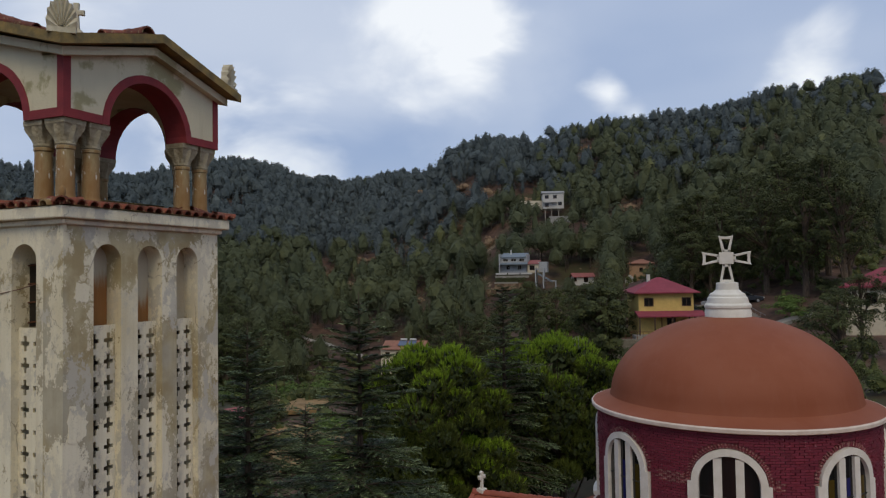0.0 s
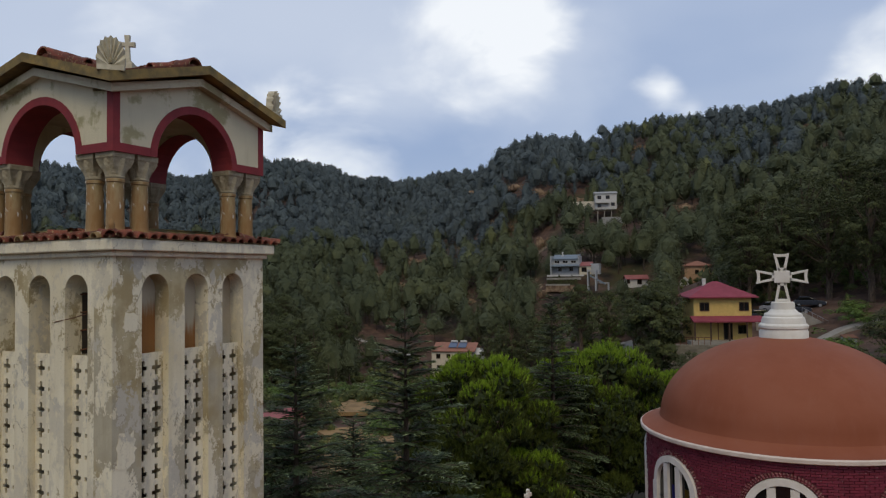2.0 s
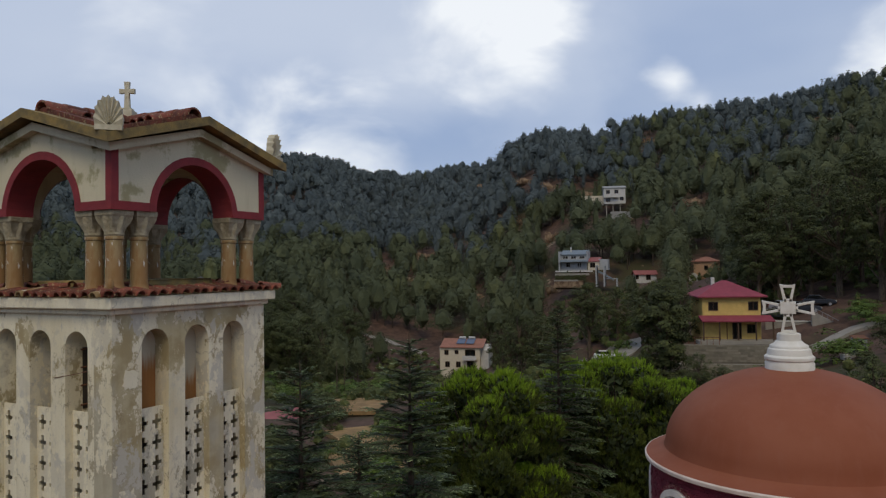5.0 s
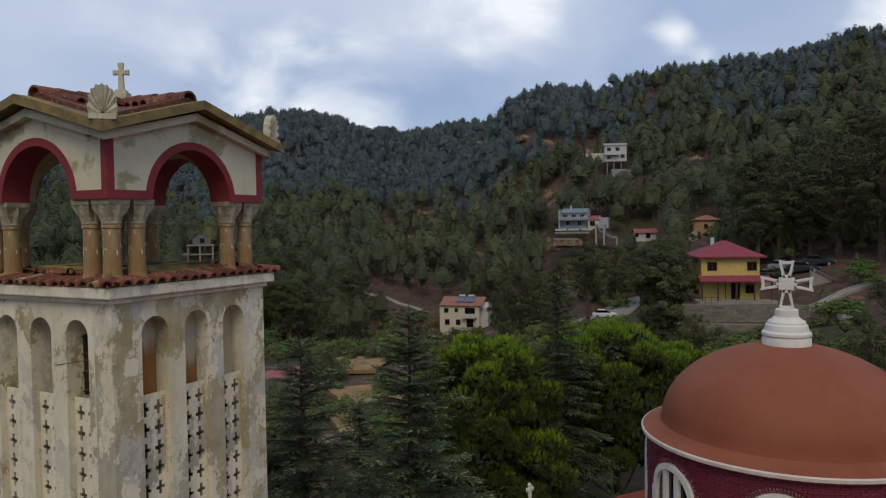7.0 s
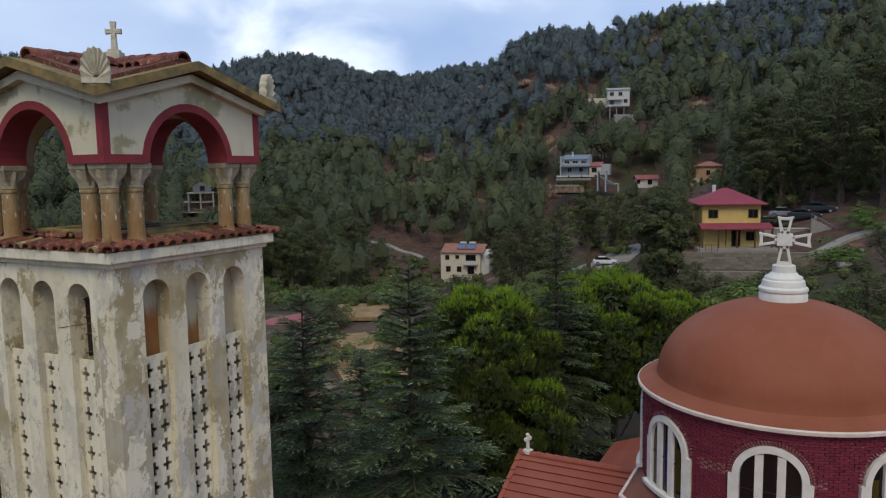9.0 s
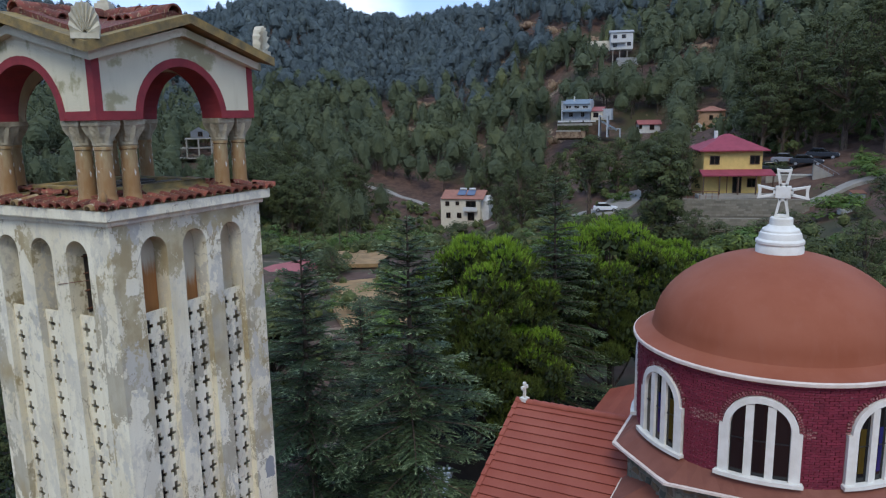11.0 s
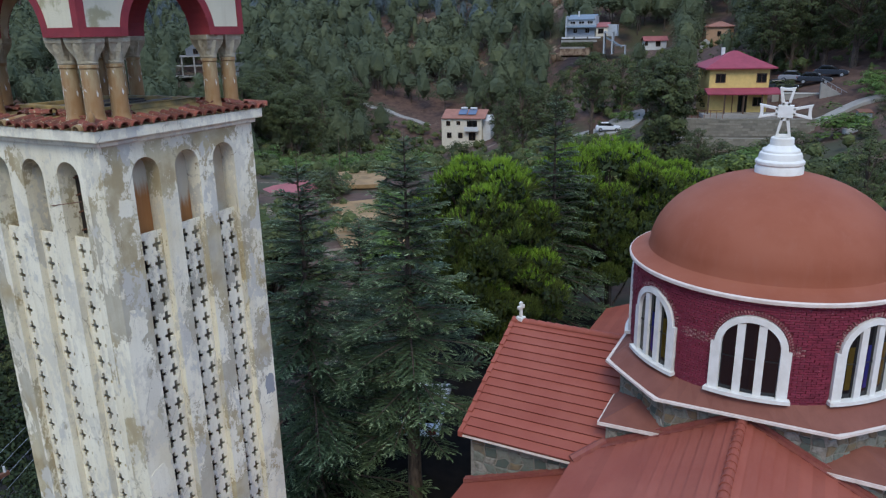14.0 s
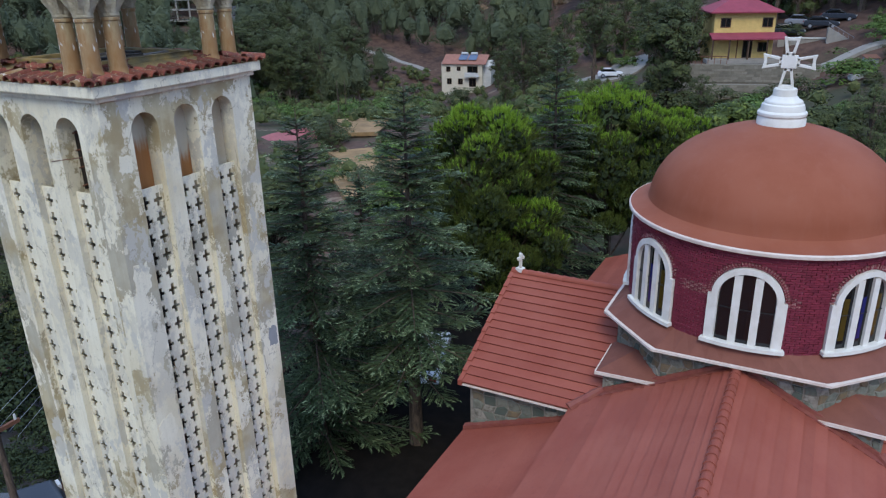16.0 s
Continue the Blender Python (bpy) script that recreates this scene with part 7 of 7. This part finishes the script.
part("chimney", MB().box(-1.6, -1.2, 0.5, 0.9, 4.6, 6.6), M["white_render"], h)
for x in (-2.6, 0.0, 2.6):
    window_on(h, (x, -3.4, 3.2), (1, 0, 0), (0, -1, 0), 1.7, 0.9, "white_render")
for x in (-1.8, 1.8):
    window_on(h, (x, -3.4, 0.8), (1, 0, 0), (0, -1, 0), 1.3, 1.5, "white_render")
part("side_wing", MB().box(4.3, 7.8, -3, 3.4, -1, 1.9), M["cream_render"], h)
part("wing_roof", MB().prism([(4.3, -3.3, 1.9), (4.3, 3.4, 3.2), (4.3, 3.4, 3.0), (4.3, -3.3, 1.7)], (0, 0, 0), (3.7, 0, 0)), M["pink_roof"], h)
part("wing_wall", MB().box(7.6, 10.4, -2, 3.4, -1, 2.5), M["blue_grey_render"], h)
window_on(h, (5.8, -3, 0.6), (1, 0, 0), (0, -1, 0), 1.6, 1.5)
part("terrace", MB().box(-5.4, 7, -6.4, -3.4, -7, -2.2), M["soil"], h)
part("terrace_edge", MB().box(-5.5, 5.2, -6.6, -6.4, -2.6, -1.9).box(-5.5, 2.0, -8.9, -8.6, -4.4, -3.9), M["concrete"], h)
part("lower_terrace", MB().box(-5.4, 3.4, -8.8, -6.4, -6.4, -4.2), M["rock"], h)
part("planting", soup("planting", leaf_arrays(np.random.default_rng(3), np.random.default_rng(4).uniform((-5.4, -8.4, -4.4), (4.4, -6.5, -2.4), (900, 3)), np.tile((0.0, -0.5, 0.8), (900, 1)), 0.20), M["mid_pine"]), None, h, "low green planting on the terrace")
part("stair_tower", MB().box(7.2, 7.6, -8, -4, -6.2, 0.6).box(9.6, 10.0, -8, -4, -6.2, 0.2).box(7.2, 10.0, -8, -4, -0.1, 0.3).box(10.0, 13.6, -7, -4, -3.9, -3.6).box(13.3, 13.6, -7, -4, -6.5, -3.6), M["blue_grey_render"], h)
part("stair_flight", MB().prism([(8.0, -7.8, -1.0), (12.6, -7.8, -3.8), (12.6, -7.8, -4.3), (8.0, -7.8, -1.6)], (0, 0, 0), (0, 1.4, 0)), M["blue_grey_roof"], h)
for k in range(3):
    part("parapet", MB().box(-5.4 + 4 * k, -1.8 + 4 * k, -6.5, -6.35, -1.5, -1.0), M["white_render"], h)

# red-roofed house at the far side of the slope
h, z = house(-12.0, 94, 0, "house with dark red hipped roof among pines", 8.4)
part("wall", MB().box(-4, 4, -3.5, 3.5, -4, 2.4), M["cream_render"], h)
part("roof", hip_roof(MB(), 8.0, 7.0, 2.4, 2.0, 0.6), M["house_roof"], h, "dark red hipped roof")
window_on(h, (-1.5, -3.5, 1.1), (1, 0, 0), (0, -1, 0), 1.2, 1.2)

# small white cabin, orange house, hilltop house
h, z = house(9.05, 202, 10, "small white cabin with grey-pink roof", 9.3)
part("wall", MB().box(-2.7, 2.7, -2.2, 2.2, -1, 2.2), M["white_render"], h)
part("roof", gable_roof(MB(), 5.4, 4.4, 2.2, 0.9), M["pink_roof"], h)
window_on(h, (0.6, -2.2, 1.3), (1, 0, 0), (0, -1, 0), 1.2, 1.5)
window_on(h, (-2.3, -2.2, 1.4), (1, 0, 0), (0, -1, 0), 0.8, 1.2)
h, z = house(4.5, 188, -12, "orange rendered house with clay hipped roof", 10.4)
part("wall", MB().box(-2.4, 2.6, -2.6, 2.6, -2, 4.2), M["orange_render"], h)
part("roof", hip_roof(MB(), 5.0, 5.2, 4.2, 1.1, 0.4), M["clay_roof"], h)
window_on(h, (0.5, -2.6, 2.6), (1, 0, 0), (0, -1, 0), 0.9, 1.1)
part("porch", MB().prism([(-3.2, -4, -1), (-1.2, -4, -1), (-1.2, -4, 0.6), (-2.2, -4, 1.4), (-3.2, -4, 0.6)], (0, 0, 0), (0, 2, 0)), M["white_render"], h)
h, z = house(11.25, 258, 4, "white hillside house on tall supports", 36.9)
part("wall", MB().box(-3.6, 3.6, -4, 4, -1.5, 4.0), M["white_render"], h)
part("roof", MB().prism([(-3.9, -4.3, 4.0), (-3.9, 0, 5.0), (-3.9, 4.3, 4.0), (-3.9, 4.3, 3.8), (-3.9, -4.3, 3.8)], (0, 0, 0), (7.8, 0, 0)), M["grey_block"], h)
part("balcony", MB().box(-3.6, 1.2, -5.2, -4, 0.6, 0.8).box(-3.6, 1.2, -5.2, -5.1, 0.8, 1.7), M["white_render"], h)
for x, zc in ((-2.2, 2.6), (0.6, 2.6), (-2.2, -0.2), (2.3, 0.2)):
    window_on(h, (x, -4, zc), (1, 0, 0), (0, -1, 0), 1.3, 1.2)
for x in (-2.8, -0.6, 1.8):
    part("support", MB().box(x - 0.15, x + 0.15, -3.8, -3.5, -8, -1.5), M["concrete"], h)
part("basement", MB().box(-1.5, 5.5, -4.5, 0, -8.5, -4.2), M["grey_block"], h)
part("yard_wall", MB().box(-11, -3.6, -1.5, -1.0, -1.5, 1.6), M["cream_render"], h)
# pink-roofed shed behind the tower
h, z = house(37.7, 95, 30, "low shed with faded pink metal roof", -7.4)
part("wall", MB().box(-6, 6, -3.6, 3.6, -1.5, 1.6), M["cream_render"], h)
part("roof", hip_roof(MB(), 12.0, 7.2, 1.6, 1.9, 0.5), M["shed_pink"], h, "faded pink-red roof")
# unfinished concrete house up the valley
h, z = house(43.5, 205, 0, "unfinished grey concrete house frame", 4.6)
for k, zf in enumerate((0.0, 2.6, 5.0)):
    part("floor_slab", MB().box(-8 + 1.5 * k, 2, -4, 4, zf - 0.15, zf + 0.1), M["concrete"], h)
for x in (-7.4, -4.6, -1.6, 1.6):
    for zf in (0.0, 2.6):
        part("pillar", MB().box(x - 0.2, x + 0.2, -3.8, -3.4, zf, zf + 2.5), M["concrete"], h)
part("wall", MB().box(-3.4, 1.2, -3, 3, 5.0, 6.8).box(3.0, 11, -2, 2, 1.0, 3.0), M["steel_dim"], h)
part("gable", MB().prism([(-3.2, -3.1, 6.8), (0.4, -3.1, 6.8), (-1.4, -3.1, 7.9)], (0, 0, 0), (0, 6, 0)), M["steel_dim"], h)
part("roof_frame", MB().box(5.0, 5.3, -2, -1.7, 3.6, 6.6).box(8.6, 8.9, -2, -1.7, 3.6, 5.6).box(5.0, 11, -2, -1.7, 5.3, 5.6), M["steel_dim"], h)
window_on(h, (-1.0, -3, 6.2), (1, 0, 0), (0, -1, 0), 1.2, 1.4)
part("front_wall", MB().box(2, 14, -5, -4.6, -2.2, 0.8), M["steel_dim"], h)


# ---- cars ----
def car(place, turn, paint, label, k=1.0):
    t = thing("car", Matrix.Translation(place) @ Matrix.Rotation(radians(turn), 4, "Z") @ Matrix.Scale(k, 4), label, "car", "parked cars")
    side = [(-2.1, 0.35), (-2.15, 0.75), (-1.95, 0.98), (-1.45, 1.02), (1.05, 0.98), (1.95, 0.86), (2.15, 0.6), (2.1, 0.35)]
    rounded(part("body", MB().prism([(x, 0, z) for x, z in side], (0, -0.86, 0), (0, 0.86, 0)), paint, t), 0.09, 3)
    cab = [(-1.75, 0.98), (-1.25, 1.45), (0.05, 1.50), (1.0, 0.98)]
    rounded(part("cabin", MB().prism([(x, 0, z) for x, z in cab], (0, -0.72, 0), (0, 0.72, 0)), M["car_glass"], t), 0.08, 2)
    part("roof_panel", MB().box(-1.22, 0.05, -0.66, 0.66, 1.47, 1.525), paint, t)
    for x in (-1.35, 1.35):
        for y in (-0.86, 0.86):
            w = part("wheel", MB().tube([(x, y - 0.1, 0.33), (x, y + 0.1, 0.33)], [0.33, 0.33], 16), M["rubber"], t)
            part("rim", MB().tube([(x, y - 0.11, 0.33), (x, y + 0.11, 0.33)], [0.2, 0.2], 12), M["steel_grey"], w)
    for y in (-0.6, 0.6):
        part("headlight", MB().box(2.05, 2.15, y - 0.18, y + 0.18, 0.62, 0.78), M["white_render"], t)
        part("tail_light", MB().box(-2.16, -2.1, y - 0.15, y + 0.15, 0.75, 0.92), M["red_paint"], t)
    return t


x, y, z = polar(12.1, 130)
car((x, y, z + 0.3), 12.1 - 90 + 8, M["car_white"], "white saloon car parked on the concrete turning place")
for az, d, mt, lab, tn in ((0.0, 111, "car_dark", "dark car parked beside the yellow house", -80), (-2.1, 112, "car_dark", "dark car parked under the pines", -85), (-0.9, 115, "steel_grey", "grey car parked behind the yellow house", -100), (-3.1, 114, "car_dark", "dark car parked under the tall pines", -92)):
    x, y, z = polar(az, d)
    car((x, y, z + 0.05), tn, M[mt], lab)
x, y, z = polar(-4.8, 87)
tub = thing("water_trough", pose(x, y, z + 0.1, 0, 0, -60), "small white trough on the dirt slope", "trough")
rounded(part("basin", MB().box(-0.7, 0.7, -0.35, 0.35, -0.2, 0.45), M["white_render"], tub), 0.12, 3)
part("water", MB().box(-0.55, 0.55, -0.22, 0.22, 0.40, 0.455), M["glass_dark"], tub)
x, y, z = polar(64.4, 22.0)
car((x, y, z + 0.06), 62.5 - 82, M["car_dark"], "dark blue-grey car parked on the road below the tower")
x, y, z = polar(26.9, 27.5)
car((x, y, z + 0.03), 20, M["car_white"], "white car parked under the cedars")
x, y, z = polar(-5.5, 90.5)
hut = thing("site_hut", pose(x, y, z, 0, 0, -70) @ Matrix.Scale(0.62, 4), "small grey metal hut on the slope", "hut")
part("wall", MB().box(-1, 1, -0.8, 0.8, -0.5, 2.1), M["steel_grey"], hut)
part("roof", MB().prism([(-1.2, -1.0, 2.1), (-1.2, 1.0, 2.5), (-1.2, 1.0, 2.4), (-1.2, -1.0, 2.0)], (0, 0, 0), (2.4, 0, 0)), M["rust_brown"], hut)
pw = thing("parking_wall", pose(*polar(-1.5, 106)[:2], 0, 0, 0, bearing(-1.5) - 90 + 6), "pale concrete retaining wall of the parking place", "wall")
part("wall_body", MB().box(-3.6, 3.6, -0.15, 0.15, 3.5, 6.7), M["concrete"], pw)
part("coping", MB().box(-3.7, 3.7, -0.22, 0.22, 6.7, 6.85), M["cement_pale"], pw)
st = thing("outdoor_stairs", pose(*polar(-3.4, 105)[:2], polar(-3.4, 105)[2] - 0.6, 0, 0, bearing(-3.4) - 90 + 6) @ Matrix.Scale(0.75, 4), "pale concrete steps with railing beside the parking", "stairs")
for k in range(12):
    part("step", MB().box(-2 + k * 0.34, -2 + (k + 1) * 0.34, -0.8, 0.8, -0.5, 2.6 - k * 0.2), M["concrete"], st)
part("railing", MB().prism([(-2, -0.8, 3.5), (2, -0.8, 1.2), (2, -0.8, 1.1), (-2, -0.8, 3.4)], (0, 0, 0), (0, 0.06, 0)), M["steel_grey"], st)
for k in range(6):
    part("railing_post", MB().box(-2 + k * 0.78, -1.95 + k * 0.78, -0.8, -0.75, 1.9 - k * 0.42, 3.42 - k * 0.44), M["steel_grey"], st)

# ---- poles and wires ----
def pole(place, h, name, label, k=1.0):
    t = thing(name, Matrix.Translation(place), label, "pole")
    part("shaft", MB().tube([(0, 0, -0.3), (0, 0, h)], [0.13 * k, 0.09 * k], 8), M["bark"], t)
    if k < 1:
        return t
    part("crossarm", MB().box(-0.7, 0.7, -0.05, 0.05, h - 0.5, h - 0.38), M["rust_brown"], t)
    for k in (-0.6, 0, 0.6):
        part("insulator", MB().tube([(k, 0, h - 0.38), (k, 0, h - 0.2)], [0.04, 0.03], 6), M["white_render"], t)
    return t


P1 = stand(62.3, 21.5)
pole(P1, 4.6, "utility_pole", "brown wooden utility pole beside the road")
wires = thing("power_lines", pose(0, 0, 0), "thin sagging power lines", "wires")
e = Vector(stand(46, 42)) + Vector((0, 0, 5.2))
for k in range(4):
    a = Vector(P1) + Vector((0.2 * k, 0.1, 4.5 - 0.3 * k))
    b = e + Vector((0.2 * k, 0, -0.25 * k))
    pts = [a.lerp(b, t) - Vector((0, 0, 1.2 * t * (1 - t))) for t in (0, 0.2, 0.4, 0.6, 0.8, 1)]
    part("wire", MB().tube(pts, [0.007] * 6, 5), M["steel_grey"], wires)
for az, d in ((33.6, 112), (33.0, 118)):
    pole(stand(az, d), 6.5, "utility_pole", "thin brown pole beside the dry field", 0.5)
